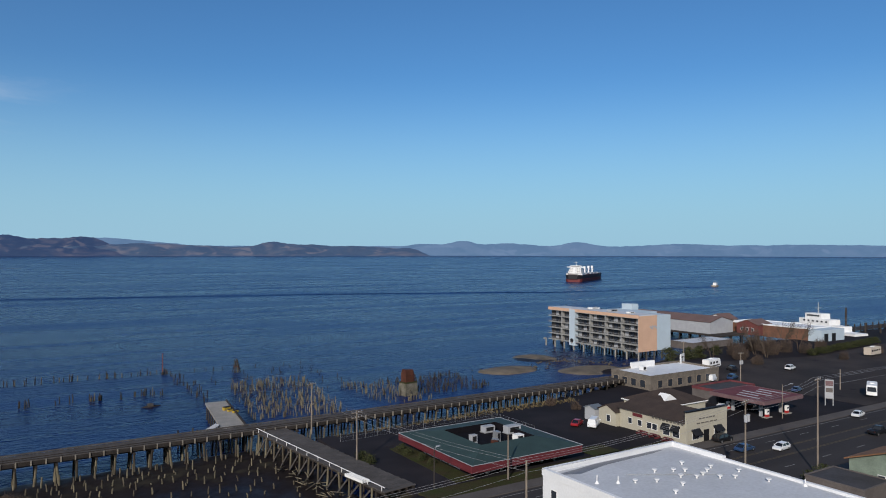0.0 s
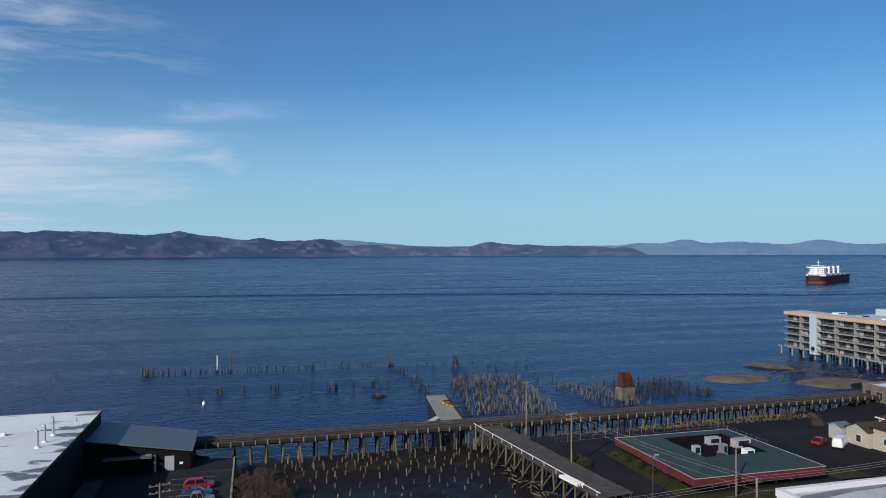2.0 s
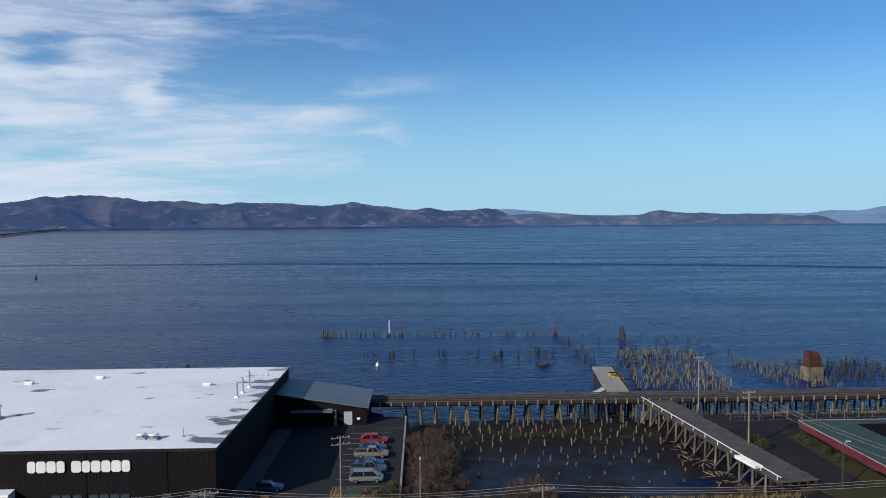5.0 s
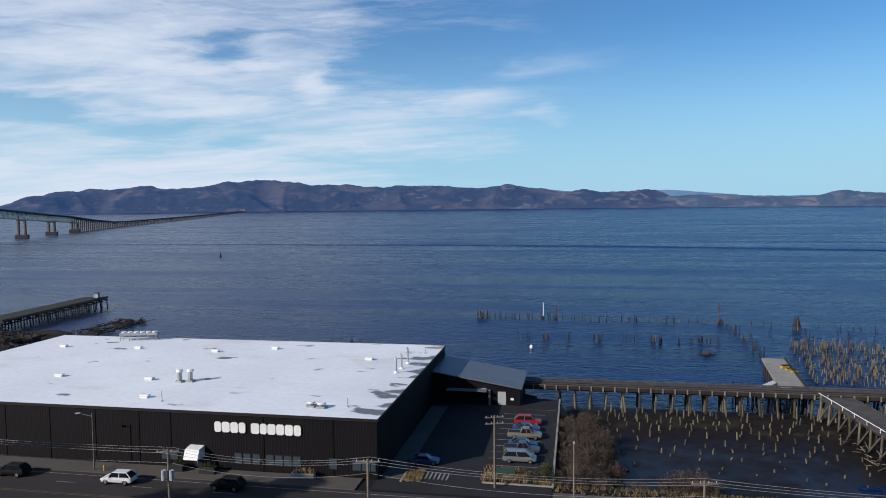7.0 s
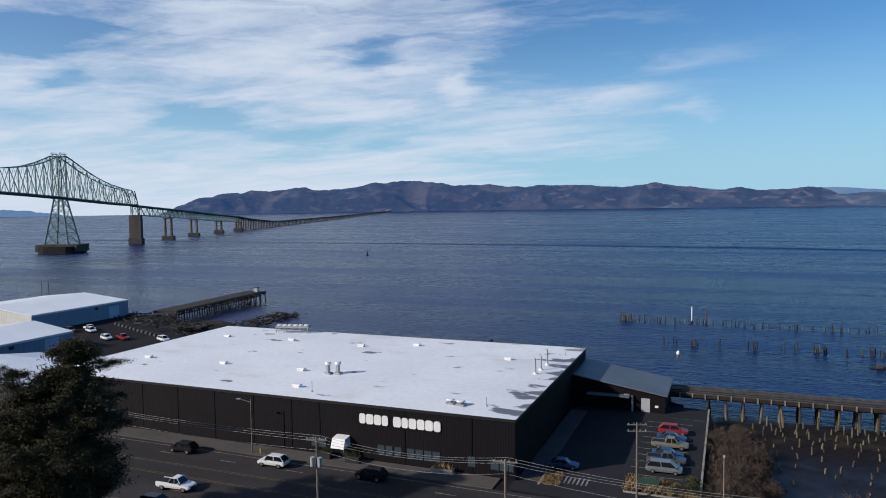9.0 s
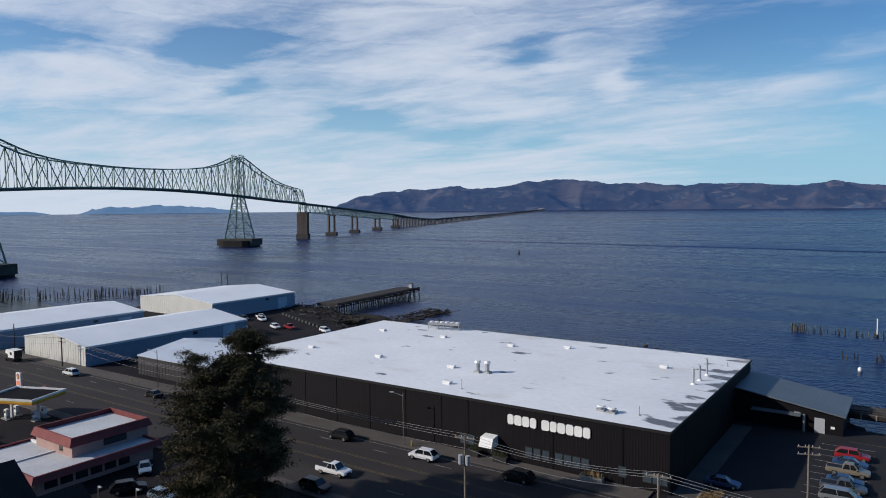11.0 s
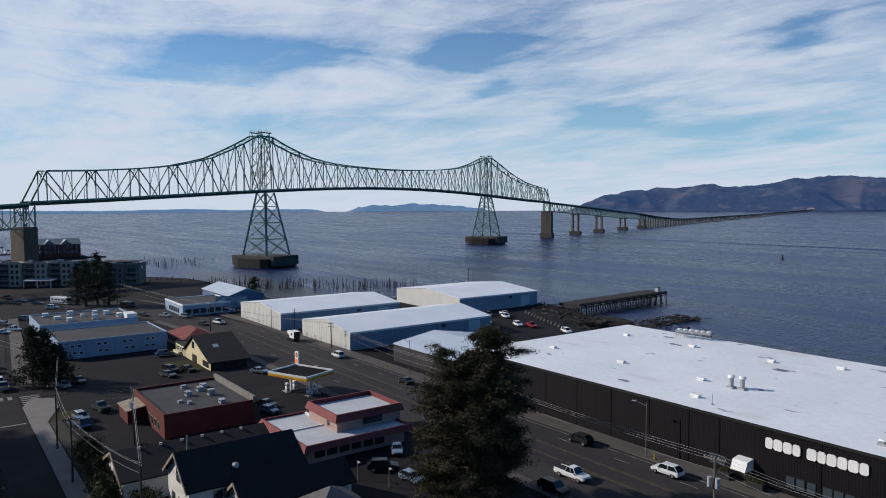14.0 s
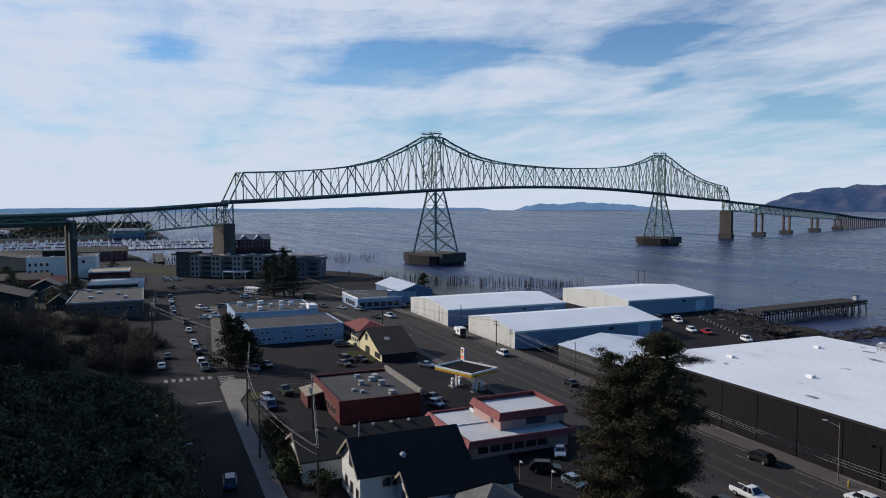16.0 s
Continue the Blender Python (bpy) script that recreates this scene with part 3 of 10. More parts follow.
SHOULDERS = (77, 104, 106, 85, 108, 94, 117, 128, 119, 117, 134, 133, 136, 132, 157, 151, 149, 164, 164, 156, 137, 123, 147, 135, 128, 105, 90, 36, -23)
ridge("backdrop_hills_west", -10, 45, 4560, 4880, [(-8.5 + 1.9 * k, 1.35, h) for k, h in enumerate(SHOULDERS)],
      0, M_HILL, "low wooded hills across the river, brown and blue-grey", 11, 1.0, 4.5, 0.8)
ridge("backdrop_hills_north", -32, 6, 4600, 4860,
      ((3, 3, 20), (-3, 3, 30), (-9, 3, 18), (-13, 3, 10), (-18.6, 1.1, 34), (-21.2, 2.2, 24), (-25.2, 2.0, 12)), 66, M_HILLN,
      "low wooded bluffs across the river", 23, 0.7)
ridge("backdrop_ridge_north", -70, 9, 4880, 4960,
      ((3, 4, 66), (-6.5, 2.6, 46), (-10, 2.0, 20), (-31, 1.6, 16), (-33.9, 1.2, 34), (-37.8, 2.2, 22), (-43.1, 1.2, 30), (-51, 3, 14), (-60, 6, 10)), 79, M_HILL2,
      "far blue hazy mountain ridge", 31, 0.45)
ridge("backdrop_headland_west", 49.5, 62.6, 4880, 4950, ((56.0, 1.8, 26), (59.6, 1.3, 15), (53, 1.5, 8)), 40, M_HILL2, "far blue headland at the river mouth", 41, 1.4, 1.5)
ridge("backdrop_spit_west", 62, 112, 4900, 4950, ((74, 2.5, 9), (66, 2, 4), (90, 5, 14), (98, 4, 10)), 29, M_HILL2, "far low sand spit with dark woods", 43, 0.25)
# a long bar of sand that the tide has bared, out in the stream
for x0, x1, y0, w in ((-1010, 60, 2040, 16), (-1330, -640, 2250, 12), (-1750, -900, 1500, 10), (-3900, -2500, 2150, 26), (-3000, -1900, 1900, 14), (-2900, -1700, 1500, 12), (-4300, -3300, 1500, 16), (-2600, -1500, 1250, 7), (-4500, -3900, 900, 14)):
    m = Mesh()
    n = 40
    m.loft([[(x0 + (x1 - x0) * i / n, y0 + 30 * math.sin(i * 0.3) - w * math.sin(math.pi * i / n) * k, 0.25 * (1 - k * k) + 0.1 + float(reach_z(math.hypot(x0 + (x1 - x0) * i / n, y0)))) for i in range(n + 1)] for k in (-1, 0, 1)], close=False)
    solid("sandbar", m, M_SAND, "long low sandbar bared by the tide in the river", "sandbar", kind="structure")

M_WETSAND = mat("wet_sand", (0.18, 0.145, 0.105), 0.9, 0, 0.3, 0.2, 4.0, 0.25, col2=(0.09, 0.075, 0.056))
for x, y, rx, ry, rise in ((156, 202, 12.5, 8.4, 1.0), (183, 220, 8.5, 10.5, 0.8), (182, 187, 14.0, 10.0, 0.6)):
    rings = []
    for k, z in ((1.0, -0.3), (0.93, 0.12), (0.75, 0.5), (0.4, 0.75), (0.05, 0.8)):
        rings.append([(x + math.cos(a) * rx * k * (1 + 0.06 * math.sin(3 * a)), y + math.sin(a) * ry * k * (1 + 0.08 * math.sin(2 * a + 1)), z * rise) for a in np.linspace(0, 6.2832, 33)[:-1]])
    solid("sandbar", Mesh().loft(rings), M_WETSAND, "low oval sandbar bared by the tide", "sandbar", kind="structure", smooth=True)
# long ship's wake: low parallel swells that run across the river
for line, w, hgt in WAKES:
    m = Mesh()
    n = 90
    xs_w = np.linspace(line[0][0], line[-1][0], n + 1)
    ys_w = np.interp(xs_w, [p[0] for p in line], [p[1] for p in line]) + 2.5 * np.sin(xs_w * 0.031)
    prof = ((-w, 0.004), (-w * 0.4, hgt * 0.55), (0, hgt), (w * 0.4, hgt * 0.5), (w, 0.004))
    m.loft([[(float(a), float(b) + o, z) for a, b in zip(xs_w, ys_w)] for o, z in prof], close=False)
    solid("wake_swell", m, M_WATER, "long low swell of a ship's wake on the river", "water", kind="structure", smooth=True)

# ---------------------------------------------------------------- the great steel bridge
B0, BD = Vector((-505.5, 203.9, 0)), Vector((-0.383, 0.924, 0)).normalized()
BS = Vector((BD.y, -BD.x, 0))                      # across the bridge
HALF = 4.4
LOW_S, LOW_Z = (-174, -134, -90, -4, 173, 354, 534), (45.3, 48.0, 50.2, 54.3, 60.4, 55.7, 48.5)
TOP_S = (-174, -164, -134, -100, -75, -50, -28, -2.5, 22, 45, 70, 95, 140, 175, 220, 262, 290, 312, 332, 354, 376, 398, 425, 460, 500, 524, 534)
TOP_Z = (45.3, 64.3, 65.8, 68.5, 71.8, 77.8, 86.5, 98.9, 90.0, 83.5, 80.2, 79.0, 78.2, 78.6, 80.2, 82.8, 85.6, 89.5, 95.0, 101.6, 95.5, 88.0, 80.5, 73.5, 69.0, 67.5, 48.5)


LOW_FIT = np.polyfit(LOW_S, LOW_Z, 4)              # the deck rides one smooth arch


def low_z(s):
    return float(np.polyval(LOW_FIT, s))


def top_z(s):
    return float(np.interp(s, TOP_S, TOP_Z))


def bp(s, side, z):
    p = B0 + BD * s + BS * (side * HALF)
    return Vector((p.x, p.y, z))


bridge = thing("cantilever_bridge", "green-painted steel cantilever truss bridge high over the river", "bridge", B0)


def bpart(name, mesh, material, parent=None, label=""):
    if not isinstance(mesh, bpy.types.Mesh):
        o = parent or bridge
        off = B0
        mesh.v = [(x - off.x, y - off.y, z - off.z) for x, y, z in mesh.v]
    return part(name, mesh, material, parent or bridge, label)


STEP = 14.16
nodes = [-164 + STEP * i for i in range(50) if -164 + STEP * i < 530]
for side in (-1, 1):
    for k in range(len(nodes) - 1):
        a, b = nodes[k], nodes[k + 1]
        near_tower = min(abs(a + 4), abs(a - 354)) < 60
        w = 1.0 if near_tower else 0.8
        bpart("top_chord", Mesh().beam(bp(a, side, top_z(a)), bp(b, side, top_z(b)), w, w), M_BRIDGE)
        if k % 2 == 0:
            bpart("diagonal", Mesh().beam(bp(a, side, top_z(a)), bp(b, side, low_z(b)), 0.55), M_BRIDGE)
        else:
            bpart("diagonal", Mesh().beam(bp(a, side, low_z(a)), bp(b, side, top_z(b)), 0.55), M_BRIDGE)
        bpart("post", Mesh().beam(bp(a, side, low_z(a)), bp(a, side, top_z(a)), 0.6 if k % 2 == 0 else 0.42), M_BRIDGE)
        mid = (a + b) / 2
        hz = (top_z(mid) + low_z(mid)) / 2
        bpart("hanger", Mesh().beam(bp(mid, side, low_z(mid)), bp(mid, side, hz), 0.28), M_BRIDGE)
    for s in (-174, 534):
        e = -164 if s < 0 else 524
        bpart("end_post", Mesh().beam(bp(s, side, low_z(s)), bp(e, side, top_z(e)), 0.9), M_BRIDGE)
    # tower masts rise above the deck
    for s in (-1.5, 354):
        for o in (-5.5, 5.5):
            bpart("mast", Mesh().beam(bp(s + o, side, low_z(s)), bp(s + o * 0.75, side, top_z(s) - 1.0), 0.6), M_BRIDGE)
# cross frames between the two trusses
for k, a in enumerate(nodes):
    bpart("cross_strut", Mesh().beam(bp(a, -1, top_z(a)), bp(a, 1, top_z(a)), 0.4), M_BRIDGE)
    if k + 1 < len(nodes):
        b = nodes[k + 1]
        bpart("wind_brace", Mesh().beam(bp(a, -1, top_z(a)), bp(b, 1, top_z(b)), 0.3), M_BRIDGE)
    if top_z(a) - low_z(a) > 13:
        h = low_z(a) + 8
        bpart("portal_brace", Mesh().beam(bp(a, -1, h), bp(a, 0, top_z(a)), 0.25).beam(bp(a, 1, h), bp(a, 0, top_z(a)), 0.25), M_BRIDGE)
for s in (-2.0, 354):
    z0, z1 = low_z(s), top_z(s)
    n = 5
    for i in range(n):
        za, zb = z0 + (z1 - z0) * i / n, z0 + (z1 - z0) * (i + 1) / n
        for o in (-5.2, 5.2):
            bpart("mast_brace", Mesh().beam(bp(s + o, -1, za), bp(s + o, 1, zb), 0.3).beam(bp(s + o, 1, za), bp(s + o, -1, zb), 0.3), M_BRIDGE)
        for side in (-1, 1):
            bpart("mast_brace", Mesh().beam(bp(s - 5.2, side, za), bp(s + 5.2, side, zb), 0.3), M_BRIDGE)
    bpart("mast_cap", Mesh().beam(bp(s - 6.5, -1, z1), bp(s + 6.5, -1, z1), 0.8).beam(bp(s - 6.5, 1, z1), bp(s + 6.5, 1, z1), 0.8), M_BRIDGE)
    m = Mesh()
    for o in np.arange(-6, 6.1, 1.5):
        for side in (-1, 1):
            m.beam(bp(s + o, side, z1 + 0.4), bp(s + o, side, z1 + 1.7), 0.12)
    for side in (-1, 1):
        m.beam(bp(s - 6, side, z1 + 1.7), bp(s + 6, side, z1 + 1.7), 0.12)
    bpart("cap_railing", m, M_BRIDGE)
# the deck with its stringers and parapets
for a, b in zip(np.linspace(-174, 534, 60)[:-1], np.linspace(-174, 534, 60)[1:]):
    za, zb = low_z(a) + 0.4, low_z(b) + 0.4
    bpart("deck_span", Mesh().beam(bp(a, 0, za), bp(b, 0, zb), 2 * HALF + 0.6, 1.5), M_DECKDARK)
for side in (-1, 1):
    for a, b in zip(np.linspace(-174, 534, 60)[:-1], np.linspace(-174, 534, 60)[1:]):
        bpart("parapet", Mesh().beam(bp(a, side * 0.96, low_z(a) + 1.6), bp(b, side * 0.96, low_z(b) + 1.6), 0.25, 0.9), M_BRIDGE)
# the braced steel legs below the deck
for s, base in ((2.0, 8.2), (354, 8.6)):
    zt = low_z(s) - 0.3

    def leg_at(u, w, z):
        k = (zt - z) / (zt - base)
        return bp(0, 0, z) + BD * (s + u * (4.6 + 7.4 * k)) + BS * (w * (4.2 + 7.8 * k))

    zs = [zt - (zt - base) * q for q in (0, 0.22, 0.48, 0.74, 1.0)]
    for u in (-1, 1):
        for w in (-1, 1):
            bpart("leg", Mesh().beam(leg_at(u, w, zs[0]), leg_at(u, w, zs[-1]), 1.3), M_BRIDGE)
    for za, zb in zip(zs[:-1], zs[1:]):
        for c0, c1 in (((-1, -1), (1, -1)), ((1, -1), (1, 1)), ((1, 1), (-1, 1)), ((-1, 1), (-1, -1))):
            bpart("leg_brace", Mesh().beam(leg_at(*c0, za), leg_at(*c1, zb), 0.5).beam(leg_at(*c1, za), leg_at(*c0, zb), 0.5), M_BRIDGE)
            bpart("leg_strut", Mesh().beam(leg_at(*c0, zb), leg_at(*c1, zb), 0.55), M_BRIDGE)
# concrete feet in the stream
M_FOOT = mat("pier_fender_timber", (0.020, 0.017, 0.016), 0.9, 0, 0.35, 0.3, 2.0, 0.2)
for s, base in ((0.5, 8.2), (354, 8.6)):
    foot = []
    for i in range(24):
        a = 2 * math.pi * i / 24
        r = 1.0 / (abs(math.cos(a)) ** 5 + abs(math.sin(a)) ** 5) ** 0.2
        foot.append((a, r))
    ring_lo = [B0 + BD * (s + math.cos(a) * r * 17) + BS * (math.sin(a) * r * 20) + Vector((0, 0, -3)) for a, r in foot]
    ring_hi = [p + Vector((0, 0, 3 + base - 1.6)) for p in ring_lo]
    bpart("fender", Mesh().loft([ring_lo, ring_hi]), M_FOOT, label="dark timber fender round the pier foot")
    q = [B0 + BD * (s + u * 13) + BS * (w * 21.2) for u, w in ((-1, -1), (1, -1), (1, 1), (-1, 1))]
    bpart("footing", Mesh().prism([(p.x, p.y) for p in q], 1.5, base + 0.2), M_DARKCONC, label="weathered concrete footing")
M_PIER = mat("pier_concrete", (0.115, 0.092, 0.078), 0.9, 0, 0.35, 0.12, 2.0, 0.1, stretch=(1, 1, 0.25))


def block(s0, s1, w, z0, z1):
    q = [B0 + BD * a + BS * b for a, b in ((s0, -w), (s1, -w), (s1, w), (s0, w))]
    return Mesh().prism([(p.x, p.y) for p in q], z0, z1)


bpart("pier", block(531, 538, 7.5, -3, 36.7), M_PIER, label="tall plain concrete pier")
bpart("pier_foot", block(530, 539, 8.6, -3, 7), M_DARKCONC)
bpart("pier", block(-178.5, -171, 6.5, 0, 34), M_PIER, label="tall plain concrete pier")
for s in (-174, 534):
    z0, z1 = (34, 45.3) if s < 0 else (36.7, 48.5)
    m = Mesh()
    for side in (-1, 1):
        for o in (-3, 3):
            m.beam(bp(s + o, side, z0), bp(s + o, side, z1), 0.8)
        m.beam(bp(s - 3, side, z0), bp(s + 3, side, z1), 0.4).beam(bp(s + 3, side, z0), bp(s - 3, side, z1), 0.4)
    bpart("bearing_frame", m, M_BRIDGE)


def deck_truss(s0, s1, z0, z1, depth, name):
    """A span that carries its deck on a truss underneath."""
    n = max(4, round((s1 - s0) / 9))
    pa = lambda i, side, up: bp(s0 + (s1 - s0) * i / n, side * 0.9, z0 + (z1 - z0) * i / n - (0 if up else depth))
    span = bpart(name, Mesh().beam(bp(s0, 0, z0 + 0.6), bp(s1, 0, z1 + 0.6), 2 * HALF + 0.8, 1.3), M_DECKDARK)
    for side in (-1, 1):
        bpart("parapet", Mesh().beam(bp(s0, side * 1.02, z0 + 1.7), bp(s1, side * 1.02, z1 + 1.7), 0.25, 0.9), M_BRIDGE)
        bpart("chord", Mesh().beam(pa(0, side, 1), pa(n, side, 1), 0.6).beam(pa(0, side, 0), pa(n, side, 0), 0.6), M_BRIDGE)
        for i in range(n):
            bpart("web", Mesh().beam(pa(i, side, i % 2), pa(i + 1, side, (i + 1) % 2), 0.45).beam(pa(i, side, 0), pa(i, side, 1), 0.35), M_BRIDGE)
        bpart("web", Mesh().beam(pa(n, side, 0), pa(n, side, 1), 0.35), M_BRIDGE)


DECK_S = (534, 644, 657, 752, 788, 881, 948, 1004, 1148, 1405, 1600, 6000)
DECK_Z = (48.5, 43.6, 42.9, 38.6, 37.0, 32.5, 29.7, 27.2, 21.7, 14.2, 11.6, 11.0)
dz = lambda s: float(np.interp(s, DECK_S, DECK_Z)) - 1.0
for s0, s1, dep in ((534, 644, 10.5), (644, 752, 10), (752, 881, 10), (881, 1004, 9)):
    deck_truss(s0, s1, dz(s0), dz(s1), dep, "deck_span")
for s, top in ((644, 31.5), (752, 27), (881, 21.5), (1004, 17.5)):
    for w in (-1, 1):
        q = B0 + BD * s + BS * (4.4 * w)
        bpart("column", Mesh().box(q.x - 1.3, q.x + 1.3, q.y - 1.3, q.y + 1.3, 5, top), M_PIER)
    bpart("pier_foot", block(s - 4, s + 4, 8.5, -3, 5.4), M_DARKCONC)
    bpart("pier_cap", block(s - 1.6, s + 1.6, 6.5, top - 1.5, top + 0.2), M_PIER)
# the western approach, which bends away over the town
deck_truss(-259, -174, 39.0, 44.6, 11.0, "deck_span")
for w in (-2.6, 2.6):
    q = [B0 + BD * a + BS * b for a, b in ((-261, w - 1.3), (-257.6, w - 1.3), (-257.6, w + 1.3), (-261, w + 1.3))]
    bpart("pier", Mesh().prism([(p.x, p.y) for p in q], 2, 37.2), M_DARKCONC, label="tall slender bridge pier")
for side in (-0.85, 0.85):
    for a, b in ((-330, -296), (-296, -262)):
        bpart("plate_girder", Mesh().beam(bp(a, side, 35.4 + (a + 330) * 0.021), bp(b, side, 35.4 + (b + 330) * 0.021), 0.7, 4.4), M_DECKDARK)
deck_truss(-330, -259, 37.5, 39.0, 2.2, "deck_span")
bpart("pier", block(-313, -310, 4.0, 2, 36), M_DARKCONC, label="dark shaded bridge pier")

# the long low causeway to the far shore
caus = thing("causeway_bridge", "long low concrete causeway bridge to the far shore", "bridge", (0, 0, 0))
END = Vector((-math.sin(radians(26.2)) * 4560, math.cos(radians(26.2)) * 4560, 0))


def cway(q):
    """q from 0 at the truss spans to 1 on the far bank."""
    a = B0 + BD * 1004
    m = B0 + BD * 1900
    p = a * (1 - q) ** 2 + m * 2 * q * (1 - q) + END * q * q
    s = 1004 + q * 3200
    return Vector((p.x, p.y, float(np.interp(s, (1004, 1148, 1405, 1600, 5000), (26.2, 20.7, 13.2, 10.6, 9.0))) + float(reach_z(p.length)) * 0.8))


N = 150
for i in range(N):
    a, b = cway(i / N), cway((i + 1) / N)
    part("deck_span", Mesh().beam(a, b, 10, 1.8).beam(a + Vector((0, 0, 1.5)), b + Vector((0, 0, 1.5)), 9.8, 0.8), M_DECKDARK, caus)
    d = (b - a).normalized()
    m = Mesh()
    for w in (-3.2, 3.2):
        p = a + Vector((d.y, -d.x, 0)) * w
        m.box(p.x - 0.7, p.x + 0.7, p.y - 0.7, p.y + 0.7, -2, a.z - 0.6)
    part("bent", m, M_PIER, caus)
m = Mesh()
for i in range(8):
    q = 0.93 + i * 0.01
    p = cway(q)
    m.beam(p + Vector((0, 0, 1)), p + Vector((0, 0, 8 + 5 * math.sin(math.pi * i / 7))), 1.2)
    m.beam(p + Vector((0, 0, 8 + 5 * math.sin(math.pi * i / 7))), cway(q + 0.01) + Vector((0, 0, 8 + 5 * math.sin(math.pi * min(7, i + 1) / 7))), 1.5)
part("far_truss", m, M_STEEL, caus)

# ---------------------------------------------------------------- streets
ROAD_S, ROAD_N = 70.5, 91.0


def slab(name, pts, z0, z1, material, label, category, kind="structure"):
    return solid(name, Mesh().prism(pts, z0, z1), material, label, category, kind=kind)


def rect(x0, x1, y0, y1):
    return [(x0, y0), (x1, y0), (x1, y1), (x0, y1)]


slab("road_main", [(-330, 44), (-262, 66), (-222, ROAD_S), (330, ROAD_S), (330, ROAD_N), (-222, ROAD_N), (-270, 84), (-340, 62)], 3.0, 3.58, M_ROAD,
     "broad worn asphalt street with several lanes", "road")
slab("road_back", [(-70, 2.5), (-70, 14.5), (-200, 14.5), (-300, 22), (-330, 44), (-340, 62), (-480, 62), (-480, 0), (-300, 4), (-200, 2.5)], 3.0, 3.57, M_ASPHALT,
     "dark asphalt side street", "road")
slab("road_cross", [(-198, 14.5), (-174, 14.5), (-170, 24), (-182, 24)], 3.0, 3.565, M_ASPHALT, "asphalt street corner", "road")
slab("parking_lot_brewery", rect(-28, -3.2, 92, 141), 3.0, 3.56, M_LOT, "fresh black asphalt parking lot", "parking lot")
slab("parking_lot_east", rect(57, 118, 126, 139), 3.0, 3.55, M_ASPHALT, "empty worn asphalt parking lot by the dock", "parking lot")
slab("parking_lot_restaurant", [(57.5, 99), (66, 99), (66, 126), (57.5, 126)], 3.0, 3.56, M_ASPHALT, "asphalt drive beside the restaurant", "parking lot")
slab("parking_lot_pub", rect(97, 117.5, 96, 126), 3.0, 3.565, M_ASPHALT, "dark asphalt parking lot", "parking lot")
M_BROWNLOT = mat("worn_brown_asphalt", (0.050, 0.041, 0.038), 0.9, 0, 0.25, 0.08, 3.0, 0.2, col2=(0.028, 0.024, 0.024), spec=0.12)
slab("parking_lot_wide", [(188, 95), (330, 95), (330, 156), (262, 150), (206, 164), (188, 150)], 3.0, 3.555, M_BROWNLOT, "wide worn brown-grey asphalt lot", "parking lot")
slab("pavement_north", [(-330, 74), (-262, 88), (-222, ROAD_N), (-30, ROAD_N), (-30, 95), (-160, 95), (-222, 94), (-270, 91)], 3.0, 3.72, M_WALK,
     "pale concrete pavement with a raised kerb", "pavement")
slab("pavement_north_east", rect(-3, 330, ROAD_N, 94.2), 3.0, 3.72, M_WALK, "pale concrete pavement with a raised kerb", "pavement")
slab("pavement_south", [(-262, 64), (-222, 68.2), (330, 68.2), (330, ROAD_S), (-222, ROAD_S), (-262, 66)], 3.0, 3.72, M_WALK,
     "pale concrete pavement with a raised kerb", "pavement")
slab("pavement_corner", [(-80, 14.6), (-80, 17.4), (-150, 17.4), (-160, 20.5), (-168, 21), (-171, 17), (-164, 14.6)], 3.0, 3.72, M_PALEWALK,
     "sunlit concrete pavement at a street corner", "pavement")
slab("pavement_back_north", [(-184, 20), (-202, 20), (-300, 26), (-300, 23), (-202, 16), (-186, 16)], 3.0, 3.71, M_WALK, "concrete pavement", "pavement")

def mark(name, x0, x1, y0, y1, material, label, z=3.584):
    solid(name, Mesh().box(x0, x1, y0, y1, z - 0.02, z + 0.004), material, label, "road marking", "road markings", "structure")


for y in (79.6, 80.0, 83.3, 83.7):
    for x in np.arange(-222, 300, 29):
        mark("centre_line", x, x + 28.7, y, y + 0.13, M_YELLOW, "worn yellow centre line")
for y in (75.4, 87.2):
    for x in np.arange(-220, 300, 12.2):
        mark("lane_dash", x, x + 3.0, y, y + 0.14, M_WHITELINE, "worn white lane dash")
for x in np.arange(-222, 300, 29):
    mark("edge_line", x, x + 28.6, 90.0, 90.12, M_WHITELINE, "worn white edge line")
for i in range(6):
    mark("crossing_bar", -165.5 - i * 1.7, -164.6 - i * 1.7, 15.0, 18.6, M_WHITELINE, "white crossing bar", 3.60)
for i in range(7):
    mark("crossing_bar", -175.5, -172.5, 3.2 + i * 1.6, 4.0 + i * 1.6, M_WHITELINE, "white crossing bar")
mark("stop_line", -152, -151.4, 9, 14, M_WHITELINE, "worn white stop line")
for k, y in enumerate(np.arange(103.4, 130, 2.95)):
    mark("bay_line", -13.2, -5.6, y, y + 0.12, M_WHITELINE, "white parking bay line", 3.566)
for k in range(7):
    mark("hatch_line", -22 + k * 0.62, -21.75 + k * 0.62, 96.6, 99.2, M_WHITELINE, "white hatched island line", 3.566)
mark("bay_line", -9.5, -3.6, 133.2, 133.4, M_YELLOW, "yellow kerb line", 3.566)

